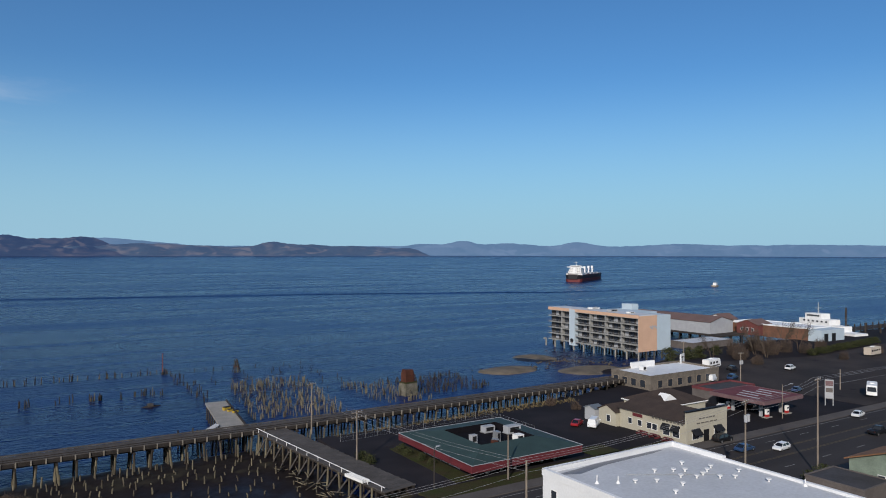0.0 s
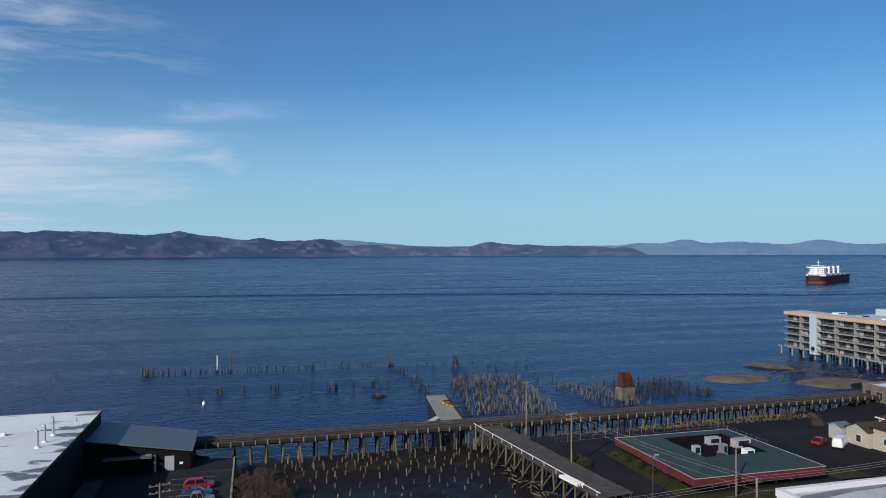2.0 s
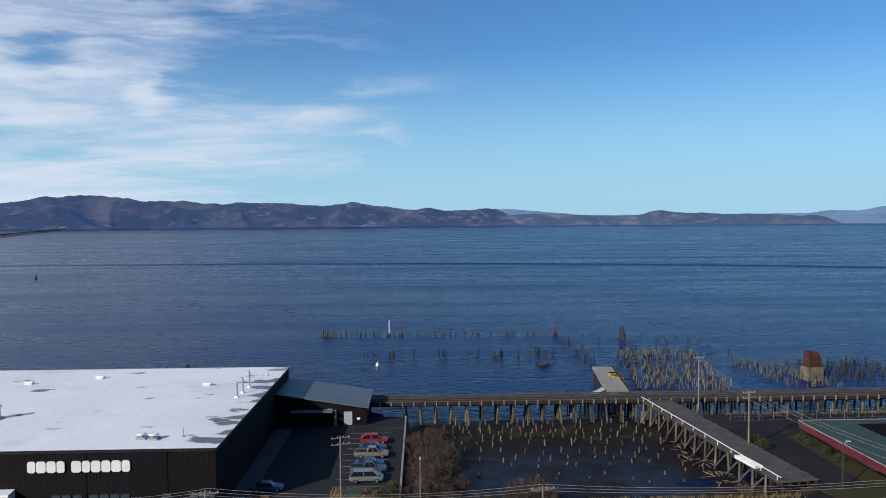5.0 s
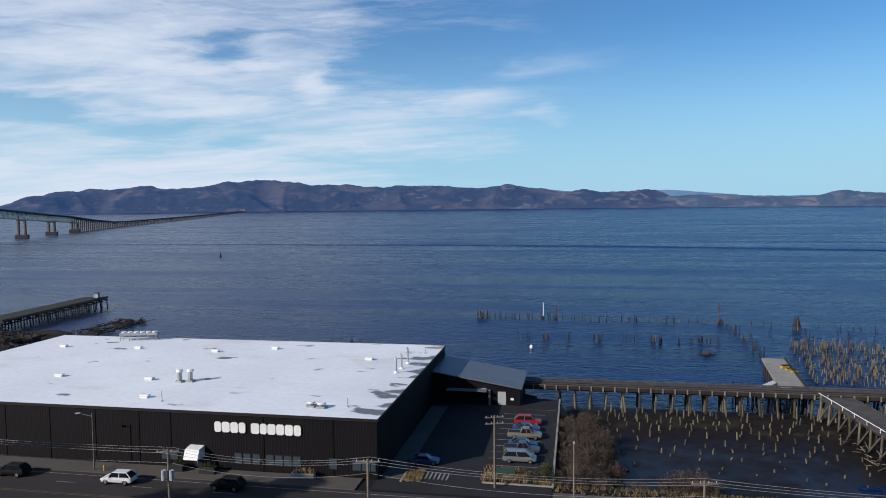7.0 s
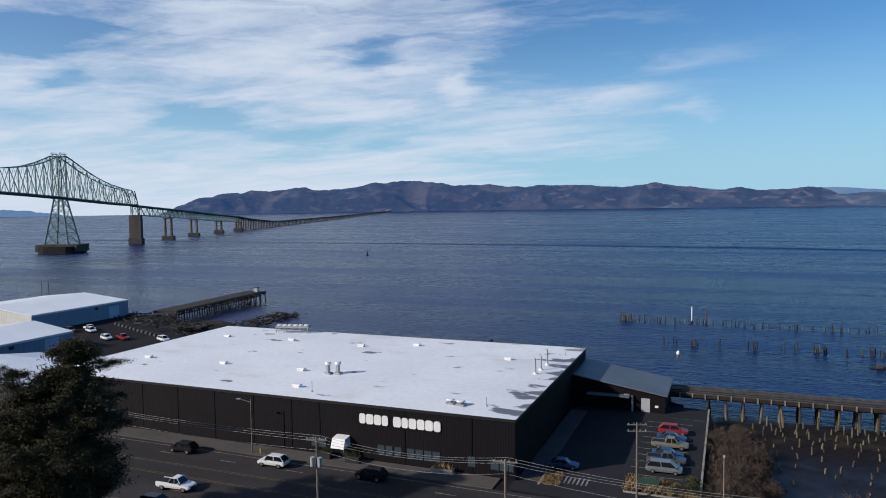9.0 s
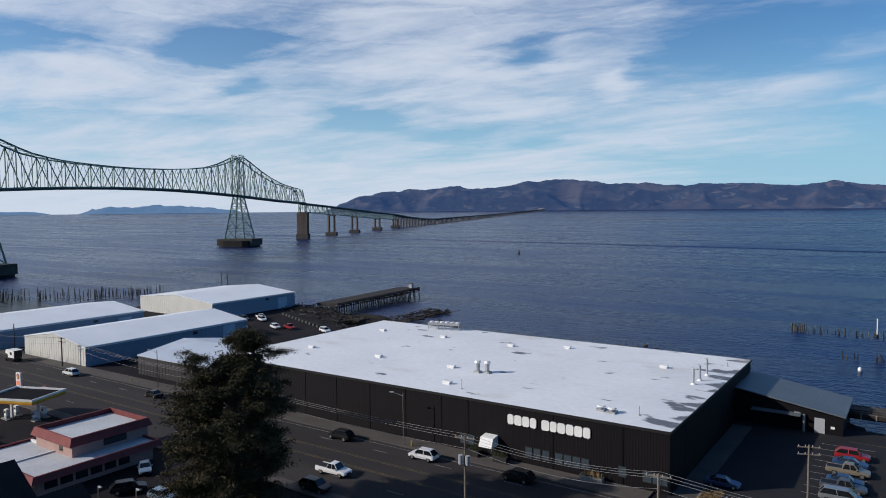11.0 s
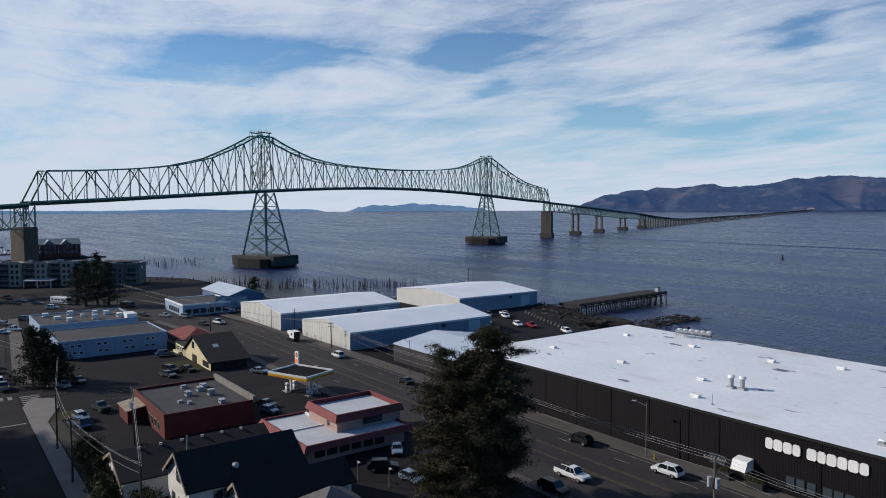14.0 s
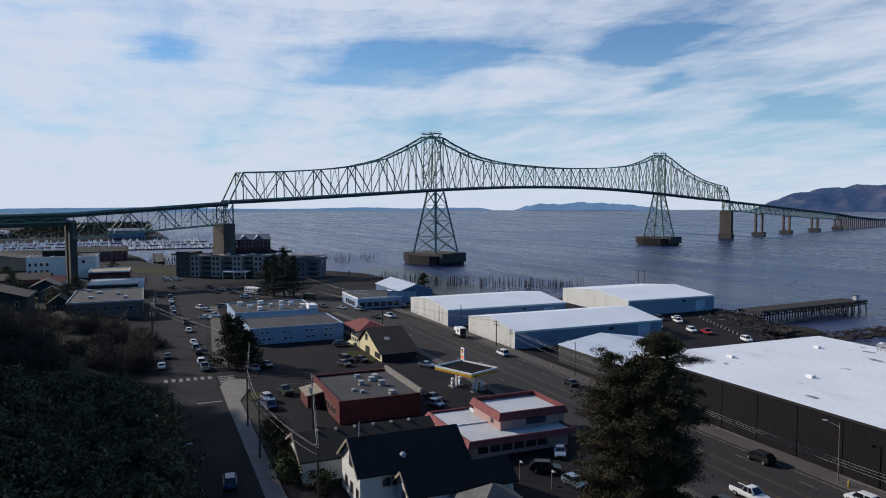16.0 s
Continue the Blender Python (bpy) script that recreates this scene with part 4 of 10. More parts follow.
# kerbs of the parking lot and grass lots
for x0, x1, y0, y1 in ((-3.3, -3.0, 97, 141), (-13, -3, 96.3, 96.6), (-24.6, -24.3, 95, 100)):
    solid("kerb", Mesh().box(x0, x1, y0, y1, 3.4, 3.72), M_CONCRETE, "low concrete kerb of the parking lot", "kerb", "kerbs", "structure")
for x0, x1, y0, y1 in ((58, 118, 94.2, 99), (66, 70, 100, 124), (97, 104, 96, 104), (-213, -206, 53, 56.5), (-190, -176, 48.5, 55), (-262, -216, 92.5, 97), (-156, -150, 17.9, 22.2)):
    slab("grass", rect(x0, x1, y0, y1), 3.2, 3.62, M_GRASS, "rough green and straw grass strip", "grass")

M_BARESOIL = mat("bare_dark_soil", (0.036, 0.031, 0.022), 0.95, 0, 0.4, 0.3, 5.0, 0.4, col2=(0.022, 0.024, 0.014))
slab("soil_strip", [(-150, 17.6), (-118, 17.6), (-104, 17.6), (-104, 21.6), (-128, 20.2), (-150, 19.6)], 3.2, 3.63, M_BARESOIL, "dark leaf-strewn soil beside the pavement", "soil")

# ---------------------------------------------------------------- the long black brewery shed
FX0, FX1, FY0, FY1, FZ = -121.0, -27.9, 95.2, 148.5, 12.4
brew = thing("brewery_warehouse", "long black steel-clad warehouse with a flat white roof", "warehouse", (FX0, FY0, GROUND))


def ribbed(x0, x1, y, z0, z1, step, depth, out=-1):
    """Sheet steel with upright ribs, along x."""
    lo, hi = [], []
    x = x0
    while x < x1 - 1e-6:
        for dx, d in ((0, 0), (step * 0.55, 0), (step * 0.65, depth), (step * 0.9, depth)):
            lo.append((min(x + dx, x1), y + out * d))
        x += step
    m = Mesh()
    m.loft([[(a, b, z0) for a, b in lo], [(a, b, z1) for a, b in lo]], close=False)
    return m


loc = lambda m: (setattr(m, "v", [(x - FX0, y - FY0, z - GROUND) for x, y, z in m.v]), m)[1]
part("wall", loc(Mesh().box(FX0, FX1, FY0, FY1, 3.3, FZ - 0.25)), M_BLACK, brew)
edges = [FX0, -113, -105, -97, -89, -81, -73, -65.5, -60.2, -45.2, -34.4, FX1]
for a, b in zip(edges[:-1], edges[1:]):
    part("siding_panel", loc(ribbed(a + 0.12, b - 0.12, FY0 - 0.02, 3.75, FZ - 0.35, 0.42, 0.014)), M_BLACK, brew)
    part("downpipe", loc(Mesh().box(b - 0.06, b + 0.06, FY0 - 0.10, FY0, 3.7, FZ - 0.3)), M_BLACK, brew)
for y0 in np.arange(FY0 + 0.2, FY1 - 6, 7.55):
    m = ribbed(y0, y0 + 7.3, 0, 3.75, FZ - 0.35, 0.42, 0.014)
    m.v = [(FX1 + 0.02 - b, a, z) for a, b, z in m.v]
    part("siding_panel", loc(m), M_BLACK, brew)


def roof_stain_material():
    m = mat("stained_white_membrane", (0.80, 0.81, 0.82), 0.5, 0, 0.07, 0.04, 0.9, 0.04, col2=(0.70, 0.71, 0.73))
    nt, lk = m.node_tree.nodes, m.node_tree.links
    b = nt["Principled BSDF"]
    geo = nt.new("ShaderNodeNewGeometry")
    mp = nt.new("ShaderNodeMapping")
    mp.inputs["Scale"].default_value = (0.55, 1.0, 1)
    lk.new(geo.outputs["Position"], mp.inputs[0])
    n = nt.new("ShaderNodeTexNoise")
    n.inputs["Scale"].default_value, n.inputs["Detail"].default_value = 0.30, 3
    n.inputs["Roughness"].default_value = 0.45
    lk.new(mp.outputs[0], n.inputs["Vector"])
    # dirt ponds more along the eastern edge
    sp = nt.new("ShaderNodeSeparateXYZ")
    lk.new(geo.outputs["Position"], sp.inputs[0])
    e = nt.new("ShaderNodeMapRange")
    e.inputs["From Min"].default_value, e.inputs["From Max"].default_value = FX1 - 7, FX1 - 0.5
    e.inputs["To Max"].default_value = 0.19
    lk.new(sp.outputs["X"], e.inputs["Value"])
    ad = nt.new("ShaderNodeMath")
    lk.new(n.outputs["Fac"], ad.inputs[0]), lk.new(e.outputs[0], ad.inputs[1])
    r = nt.new("ShaderNodeMapRange")
    r.inputs["From Min"].default_value, r.inputs["From Max"].default_value = 0.672, 0.715
    lk.new(ad.outputs[0], r.inputs["Value"])
    base = b.inputs["Base Color"].links[0].from_socket
    x = nt.new("ShaderNodeMix")
    x.data_type = "RGBA"
    x.inputs["B"].default_value = (0.13, 0.135, 0.15, 1)
    lk.new(r.outputs[0], x.inputs["Factor"]), lk.new(base, x.inputs["A"])
    n2 = nt.new("ShaderNodeTexNoise")
    n2.inputs["Scale"].default_value, n2.inputs["Detail"].default_value = 0.11, 5
    lk.new(mp.outputs[0], n2.inputs["Vector"])
    r2 = nt.new("ShaderNodeMapRange")
    r2.inputs["From Min"].default_value, r2.inputs["From Max"].default_value, r2.inputs["To Max"].default_value = 0.58, 0.74, 0.5
    lk.new(n2.outputs["Fac"], r2.inputs["Value"])
    y = nt.new("ShaderNodeMix")
    y.data_type = "RGBA"
    y.inputs["B"].default_value = (0.50, 0.45, 0.40, 1)
    lk.new(r2.outputs[0], y.inputs["Factor"]), lk.new(x.outputs["Result"], y.inputs["A"])
    lk.new(y.outputs["Result"], b.inputs["Base Color"])
    return m


M_STAINROOF = roof_stain_material()
part("roof", loc(Mesh().box(FX0 - 0.15, FX1 + 0.15, FY0 - 0.15, FY1 + 0.15, FZ - 0.25, FZ)), M_STAINROOF, brew, "stained white roof membrane")
for m in (Mesh().box(FX0 - 0.2, FX1 + 0.2, FY0 - 0.24, FY0 - 0.15, FZ - 0.4, FZ + 0.03), Mesh().box(FX1 + 0.15, FX1 + 0.24, FY0 - 0.24, FY1 + 0.2, FZ - 0.4, FZ + 0.03),
          Mesh().box(FX0 - 0.24, FX0 - 0.15, FY0 - 0.24, FY1 + 0.2, FZ - 0.4, FZ + 0.03), Mesh().box(FX0 - 0.2, FX1 + 0.2, FY1 + 0.15, FY1 + 0.24, FZ - 0.4, FZ + 0.03)):
    part("roof_trim", loc(m), M_BLACKTRIM, brew, "thin dark metal roof edge")
M_BLUEGLASS = clear("street_window_glass", (0.045, 0.06, 0.075), 0.12)
for x, w in ((-49.9, 1.1), (-48.5, 1.1), (-47.0, 1.1), (-44.9, 1.15), (-43.5, 1.15), (-42.1, 1.15), (-40.7, 1.15), (-35.1, 1.1), (-31.6, 1.2), (-30.2, 1.2), (-28.9, 0.7), (-61.8, 1.2), (-60.4, 1.2)):
    win = part("window", loc(Mesh().box(x, x + w + 0.14, FY0 - 0.1, FY0 - 0.03, 4.7, 6.35)), M_BLACKTRIM, brew)
    part("pane", loc(Mesh().box(x + 0.07, x + w + 0.07, FY0 - 0.125, FY0 - 0.1, 4.8, 6.25)), M_BLUEGLASS, win, "pale blue-grey window pane")
# the sign: white block shapes in two groups
sign = thing("wall_sign", "white block shapes of a sign on the black wall", "sign", (-52.9, FY0 - 0.1, 9.4))
wid = (1.05, 1.25, 1.2, 1.05, 0, 1.3, 1.05, 1.25, 1.2, 1.25, 1.1)
x = 0.0
for w in wid:
    if not w:
        x += 0.75
        continue
    c = 0.22
    m = Mesh().loft([[(x + c, y, 0), (x + w - c, y, 0), (x + w, y, c), (x + w, y, 1.55 - c), (x + w - c, y, 1.55), (x + c, y, 1.55), (x, y, 1.55 - c), (x, y, c)] for y in (-0.12, 0.0)])
    part("letter_block", m, M_WHITE, sign)
    x += w + 0.13
# the entrance: a sloping white hood and its dark planters
hood = thing("entrance_hood", "white sloping entrance hood on the black wall", "awning", (-57.0, FY0, 5.6))
part("hood", Mesh().loft([[(0, 0, 0), (0, -2.2, 0), (0, -1.6, 1.4), (0, 0, 1.6)], [(2.3, 0, 0), (2.3, -2.2, 0), (2.3, -1.6, 1.4), (2.3, 0, 1.6)]]), M_WHITE, hood)
door = part("door", Mesh().box(0.4, 1.9, -0.12, -0.04, -1.9, 0), M_BLACKTRIM, hood)
part("handle", Mesh().box(1.1, 1.16, -0.2, -0.12, -1.2, -0.6), M_STEEL, door)
M_PLANTER = mat("black_planter", (0.02, 0.02, 0.021), 0.7)


def planter(x, y, w, d, h, material, label, leaf=True):
    t = thing("planter", label, "planter", (x, y, 3.7), group="planters by the street")
    part("trough", Mesh().box(-w / 2, w / 2, -d / 2, d / 2, 0, h), material, t)
    part("soil", Mesh().box(-w / 2 + 0.1, w / 2 - 0.1, -d / 2 + 0.1, d / 2 - 0.1, h, h + 0.03), M_ROCK, t)
    rng = random.Random(int(x * 7))
    if leaf:
        m = Mesh()
        for i in range(90):
            a, r = rng.uniform(0, 6.28), rng.uniform(0, 0.5)
            p = Vector((rng.uniform(-w / 2 + 0.2, w / 2 - 0.2), rng.uniform(-d / 2 + 0.1, d / 2 - 0.1), h))
            q = p + Vector((math.cos(a) * r, math.sin(a) * r, rng.uniform(0.3, 1.0)))
            s = Vector((-math.sin(a), math.cos(a), 0)) * 0.05
            m.face(p - s, p + s, q)
        part("plants", m, M_LEAF2 if leaf is True else leaf, t)
    return t


planter(-58.3, 93.7, 2.2, 1.3, 0.95, M_PLANTER, "square black street planter with shrubs")
planter(-53.2, 93.5, 2.4, 1.3, 0.95, M_PLANTER, "square black street planter with shrubs")
M_STRAW = mat("dry_straw_grass", (0.30, 0.20, 0.09), 0.95, 0, 0.4, 1.0, 8.0, 0.0)
planter(-38.6, 94.0, 3.4, 1.0, 0.75, M_CONCRETE, "long concrete planter with dry straw-coloured grasses", M_STRAW)
# things on the roof
def roof_vent(x, y, s=1.0):
    t = thing("roof_vent", "low white roof vent on the flat roof", "roof vent", (x, y, FZ), group="vents on the brewery roof")
    part("curb", Mesh().box(-0.75 * s, 0.75 * s, -0.5 * s, 0.5 * s, 0, 0.35 * s), M_WHITE, t)
    part("hood", Mesh().loft([[(-0.9 * s, y1, z) for y1, z in ((-0.6 * s, 0.35 * s), (0.6 * s, 0.35 * s), (0.4 * s, 0.6 * s), (-0.4 * s, 0.6 * s))],
                              [(0.9 * s, y1, z) for y1, z in ((-0.6 * s, 0.35 * s), (0.6 * s, 0.35 * s), (0.4 * s, 0.6 * s), (-0.4 * s, 0.6 * s))]]), M_WHITE, t)


for x, y in ((-110.9, 135.7), (-93.1, 136.3), (-74.5, 135.4), (-63.1, 139.8), (-111, 111.1), (-92.2, 111.4), (-74.2, 111.4), (-68.1, 100.8), (-40.1, 132.5)):
    roof_vent(x, y, 0.85)
for x, y, h, r in ((-67.9, 110.7, 2.3, 0.38), (-66.2, 111.3, 2.3, 0.38), (-39.5, 99.8, 0.8, 0.4), (-37.7, 99.5, 0.8, 0.42)):
    t = thing("roof_fan", "galvanised exhaust fan with a round cap on the roof", "exhaust fan", (x, y, FZ), group="fans on the brewery roof")
    part("duct", Mesh().tube((0, 0, 0), (0, 0, h * 0.8), r, r, 10), M_STEEL, t)
    part("cap", Mesh().tube((0, 0, h * 0.8), (0, 0, h), r * 1.7, r * 1.3, 10), M_WHITE, t)
    part("base", Mesh().box(-r * 1.6, r * 1.6, -r * 1.6, r * 1.6, 0, 0.3), M_STEEL, t)
for x, y, h in ((-32.1, 122.8, 2.6), (-31.9, 126.1, 2.6), (-31.8, 130.6, 2.9)):
    t = thing("roof_flue", "tall steel flue pipe with a bent cap on the roof", "flue pipe", (x, y, FZ), group="flues on the brewery roof")
    part("pipe", Mesh().tube((0, 0, 0), (0, 0, h), 0.16, 0.16, 8), M_STEEL, t)
    part("cowl", Mesh().tube((0, 0, h - 0.05), (-0.35, 0.1, h + 0.15), 0.2, 0.2, 8), M_STEEL, t)
    part("flashing", Mesh().tube((0, 0, 0), (0, 0, 0.3), 0.5, 0.25, 8), M_WHITE, t)
for x, y, h in ((-64, 99.1, 1.7), (-33.9, 100.4, 1.4), (-30.4, 140.2, 0.8)):
    solid("vent_pipe", Mesh().tube((0, 0, 0), (0, 0, h), 0.06, 0.06, 6).tube((0, 0, 0), (0, 0, 0.15), 0.25, 0.15, 8), M_STEEL, "thin vent pipe standing on the roof", "vent pipe",
          "pipes on the brewery roof", loc=(x, y, FZ))
cond = thing("condenser_unit", "long white condenser unit on steel legs on the roof", "condenser", (-103, 144.4, FZ), 14)
part("housing", Mesh().box(0, 8.4, -0.9, 0.9, 1.2, 1.75), M_STEEL, cond)
for i in range(6):
    part("fan_ring", Mesh().tube((0.75 + i * 1.38, 0, 1.75), (0.75 + i * 1.38, 0, 2.0), 0.55, 0.55, 10), M_WHITE, cond)
for i in range(5):
    for y in (-0.8, 0.8):
        part("leg", Mesh().beam((0.2 + i * 2, y, 0), (0.2 + i * 2, y, 1.2), 0.14), M_STEEL, cond)
part("rail", Mesh().beam((0, -0.8, 0.6), (8.4, -0.8, 0.6), 0.1).beam((0, 0.8, 0.6), (8.4, 0.8, 0.6), 0.1), M_STEEL, cond)
# the lean-to beside it
SX0, SX1, SY0, SY1 = -29, -10.4, 135.3, 149.4
lean = thing("loading_shed", "black lean-to loading shed with a grey metal roof", "shed", (SX0, SY0, GROUND))
sl = lambda m: (setattr(m, "v", [(x - SX0, y - SY0, z - GROUND) for x, y, z in m.v]), m)[1]
part("wall", sl(Mesh().box(SX0 + 0.5, SX1 - 0.25, SY0 + 0.3, SY1, 1.0, 6.7)), M_BLACK, lean)
part("roof", sl(Mesh().loft([[(SX0, y, 9.95), (SX1 + 0.2, y, 6.9), (SX1 + 0.2, y, 7.1), (SX0, y, 10.15)] for y in (SY0 - 0.4, SY1 + 0.3)])), M_GREYROOF, lean, "grey standing-seam metal roof")
for i in range(30):
    x = SX0 + 0.4 + i * 0.63
    zz = 10.16 - 3.05 * (x - SX0) / (SX1 + 0.2 - SX0)
    part("roof_seam", sl(Mesh().beam((x, SY0 - 0.4, zz), (x, SY1 + 0.3, zz), 0.03, 0.03)), M_GREYROOF, lean)
part("gable", sl(Mesh().loft([[(SX0 + 0.5, y, 6.69), (SX0 + 0.5, y, 9.8), (SX1 - 0.25, y, 6.9), (SX1 - 0.25, y, 6.69)] for y in (SY0 + 0.3, SY1)])), M_BLACK, lean)
M_PALEGREY = mat("pale_grey_paint", (0.36, 0.37, 0.39), 0.6, 0, 0.12)
part("door", sl(Mesh().box(-15.0, -13.4, SY0 + 0.2, SY0 + 0.32, 3.6, 6.2)), M_PALEGREY, lean, "pale grey door")
part("notice", sl(Mesh().box(-12.5, -11.9, SY0 + 0.2, SY0 + 0.3, 4.6, 5.0)), M_WHITE, lean)
part("lean_to_canopy", sl(Mesh().box(-25, -17, SY0 - 1.6, SY0 + 0.3, 6.5, 6.65)), M_GREYROOF, lean)
part("duct", sl(Mesh().tube((-16.6, SY0, 3.6), (-16.6, SY0, 6.6), 0.22, 0.22, 8)), M_STEEL, lean)
part("meter_box", sl(Mesh().box(-18.2, -17.2, SY0, SY0 + 0.3, 6.0, 6.8)), M_STEEL, lean)
slab("pavement_side", rect(-27.7, -24.5, 96, 133), 3.3, 3.64, M_WALK, "concrete path along the black wall", "pavement")

# ---------------------------------------------------------------- the timber trestle and docks
TY0, TY1, TZ = 145.4, 151.6, 5.0
M_PALEPOST = mat('bleached_post', (0.26, 0.23, 0.19), 0.92, 0, 0.35, 0.5, 5.0, 0.3)
tres = thing("timber_trestle", "long weathered timber trestle over the tide flats", "trestle", (0, 0, 0))
rng = random.Random(3)
TX0, TX1 = -11.0, 163.0
ty = lambda x: 0.0 if x < 70 else (x - 70) * 0.016          # it swings a little off the line


plank_meshes = [Mesh().box(0, 0.57, dy, TY1 - TY0 + dy2, -0.2, dz).data("plank", M_WOODGREY) for dy, dy2, dz in ((0, 0.05, 0), (0.07, 0, 0.025), (-0.06, -0.05, -0.02), (0.03, 0.08, 0.01))]
for i in range(int((TX1 - TX0) / 0.61)):
    x = TX0 + i * 0.61
    part("plank", plank_meshes[rng.randrange(4)], M_WOODGREY, tres).location = (x, TY0 + ty(x), TZ)
for x in np.arange(TX0, TX1, 6.0):
    x1 = min(x + 6.0, TX1)
    part("stringer", Mesh().box(x, x1, TY0 + ty(x) + 0.3, TY0 + ty(x) + 0.7, TZ - 0.75, TZ - 0.2).box(x, x1, TY1 + ty(x) - 0.7, TY1 + ty(x) - 0.3, TZ - 0.75, TZ - 0.2)
         .box(x, x1, (TY0 + TY1) / 2 + ty(x) - 0.3, (TY0 + TY1) / 2 + ty(x) + 0.3, TZ - 0.75, TZ - 0.2), M_WOODDARK, tres)
for x in np.arange(TX0, TX1 - 1, 2.35):
    yy = TY0 + ty(x)
    m = Mesh()
    for i in range(3):
        m.box(x + 0.1, x + 2.25, yy - 0.12, yy - 0.04, TZ - 0.42 + i * 0.24, TZ - 0.22 + i * 0.24 + rng.uniform(-0.02, 0.02))
    part("kerb_panel", m, M_WOODDARK, tres)
    part("kerb_post", Mesh().box(x - 0.12, x + 0.12, yy - 0.3, yy - 0.1, TZ - 0.55, TZ + 0.42), M_PALEPOST, tres)
for side, yy in ((0, TY0 + 0.25), (1, TY1 - 0.2)):
    for x in np.arange(TX0, TX1 - 6, 6.0):
        part("kerb_rail", Mesh().beam((x, yy + ty(x), TZ + 0.25), (x + 6, yy + ty(x + 6), TZ + 0.25), 0.22, 0.26), M_WOODGREY, tres)
# the far side has a pipe and two rails
for y in (147.2, 148.7):
    for x in np.arange(TX0, TX1 - 12, 12.0):
        part("rail", Mesh().beam((x, y + ty(x), TZ + 0.1), (x + 12, y + ty(x + 12), TZ + 0.1), 0.08, 0.14), M_WOODDARK, tres)
for k, x in enumerate(np.arange(-3.5, TX1, 3.25)):
    b = part("bent", Mesh().box(x - 0.2, x + 0.2, TY0 + ty(x) - 0.3, TY1 + ty(x) + 0.3, TZ - 1.15, TZ - 0.75), M_WOODDARK, tres)
    n = rng.choice((3, 4))
    for i in range(n):
        y = TY0 + ty(x) + 0.4 + (TY1 - TY0 - 0.8) * i / (n - 1)
        dx = rng.uniform(-0.5, 0.5)
        part("timber_leg", Mesh().tube((x + dx, y + rng.uniform(-0.3, 0.3), -1.2), (x, y, TZ - 1.15), 0.24, 0.2, 7), M_PILE if rng.random() < 0.7 else M_PILEDARK, b)
    if 5 < x < 50:
        for i in range(rng.choice((1, 2))):      # old stubs left standing beside each bent
            dx, y = rng.uniform(-0.9, 0.9), TY0 - rng.uniform(0.2, 1.8)
            part("old_stub", Mesh().tube((x + dx, y, -1.0), (x + dx + rng.uniform(-0.25, 0.25), y, rng.uniform(1.2, 3.0)), 0.2, 0.15, 7), M_PILE, b)

# the plank approach ramp with its white rail
ramp = thing("approach_ramp", "grey planked approach ramp with a white handrail", "ramp", (0, 0, 0))
RA, RB = Vector((46.0, 145.3, 5.0)), Vector((52.6, 100.5, 4.1))
RD = (RB - RA)
RN = Vector((RD.y, -RD.x, 0)).normalized() * -1
n = 100
qa, qb = RD / n * 0.03, RD / n * 0.97
ramp_planks = []
for lift, shift in ((0.0, 0.0), (0.02, 0.1), (-0.015, -0.08)):
    f0, f1 = RN * shift, RN * (6.4 + shift)
    m = Mesh().loft([[(p.x, p.y, p.z - 0.14 + lift), (q.x, q.y, q.z - 0.14 + lift), (q.x, q.y, q.z + lift), (p.x, p.y, p.z + lift)] for p, q in ((qa + f0, qb + f0), (qa + f1, qb + f1))])
    ramp_planks.append(m.data("plank", M_WOODGREY))
for i in range(n):
    part("plank", ramp_planks[rng.randrange(3)], M_WOODGREY, ramp).location = RA + RD * (i / n)
for i in range(5):
    o = RN * (0.3 + i * 1.45)
    part("joist", Mesh().beam(RA + o - Vector((0, 0, 0.35)), RB + o - Vector((0, 0, 0.35)), 0.25, 0.4), M_WOODDARK, ramp)
for i in range(12):
    p = RA + RD * (0.02 + i / 11 * 0.96) + RN * 0.15
    part("rail_post", Mesh().beam(p, p + Vector((0, 0, 0.75)), 0.08), M_WHITE, ramp)
part("handrail", Mesh().beam(RA + RN * 0.15 + Vector((0, 0, 0.75)), RB + RN * 0.15 + Vector((0, 0, 0.75)), 0.10), M_WHITE, ramp, "white painted handrail")
for i in range(13):
    p = RA + RD * (0.02 + i / 12 * 0.9)
    for o in (0.2, 3.2, 6.2):
        a = p + RN * o
        part("post", Mesh().tube((a.x + rng.uniform(-0.4, 0.4), a.y, -1), (a.x, a.y, a.z - 0.2), 0.2, 0.18, 7), M_WOODDARK if o > 1 else M_PILE, ramp)
    if i < 12:
        q = p + RD * 0.075
        part("brace", Mesh().beam((p.x - 0.15, p.y, 0.4), (q.x - 0.15, q.y, q.z - 0.6), 0.16, 0.3), M_WOODGREY, ramp)
m = Mesh()
for i in range(55):
    q = rng.uniform(0.25, 0.95)
    p = RA + RD * q - RN * rng.uniform(0.2, 3.0)
    d = Vector((rng.uniform(-2.2, 2.2), rng.uniform(-2.2, 2.2), rng.uniform(-0.6, 1.0)))
    z = rng.uniform(0.2, 1.6)
    m.tube((p.x, p.y, z), (p.x + d.x, p.y + d.y, z + d.z), 0.10, 0.08, 6)
solid("fallen_timber", m, M_PILE, "tangle of fallen timber and driftwood by the ramp", "driftwood", kind="stuff")
bench = thing("white_railing_stack", "stack of white painted rails lying on the ramp", "rails", (51.6, 108.5, 4.3), -80)
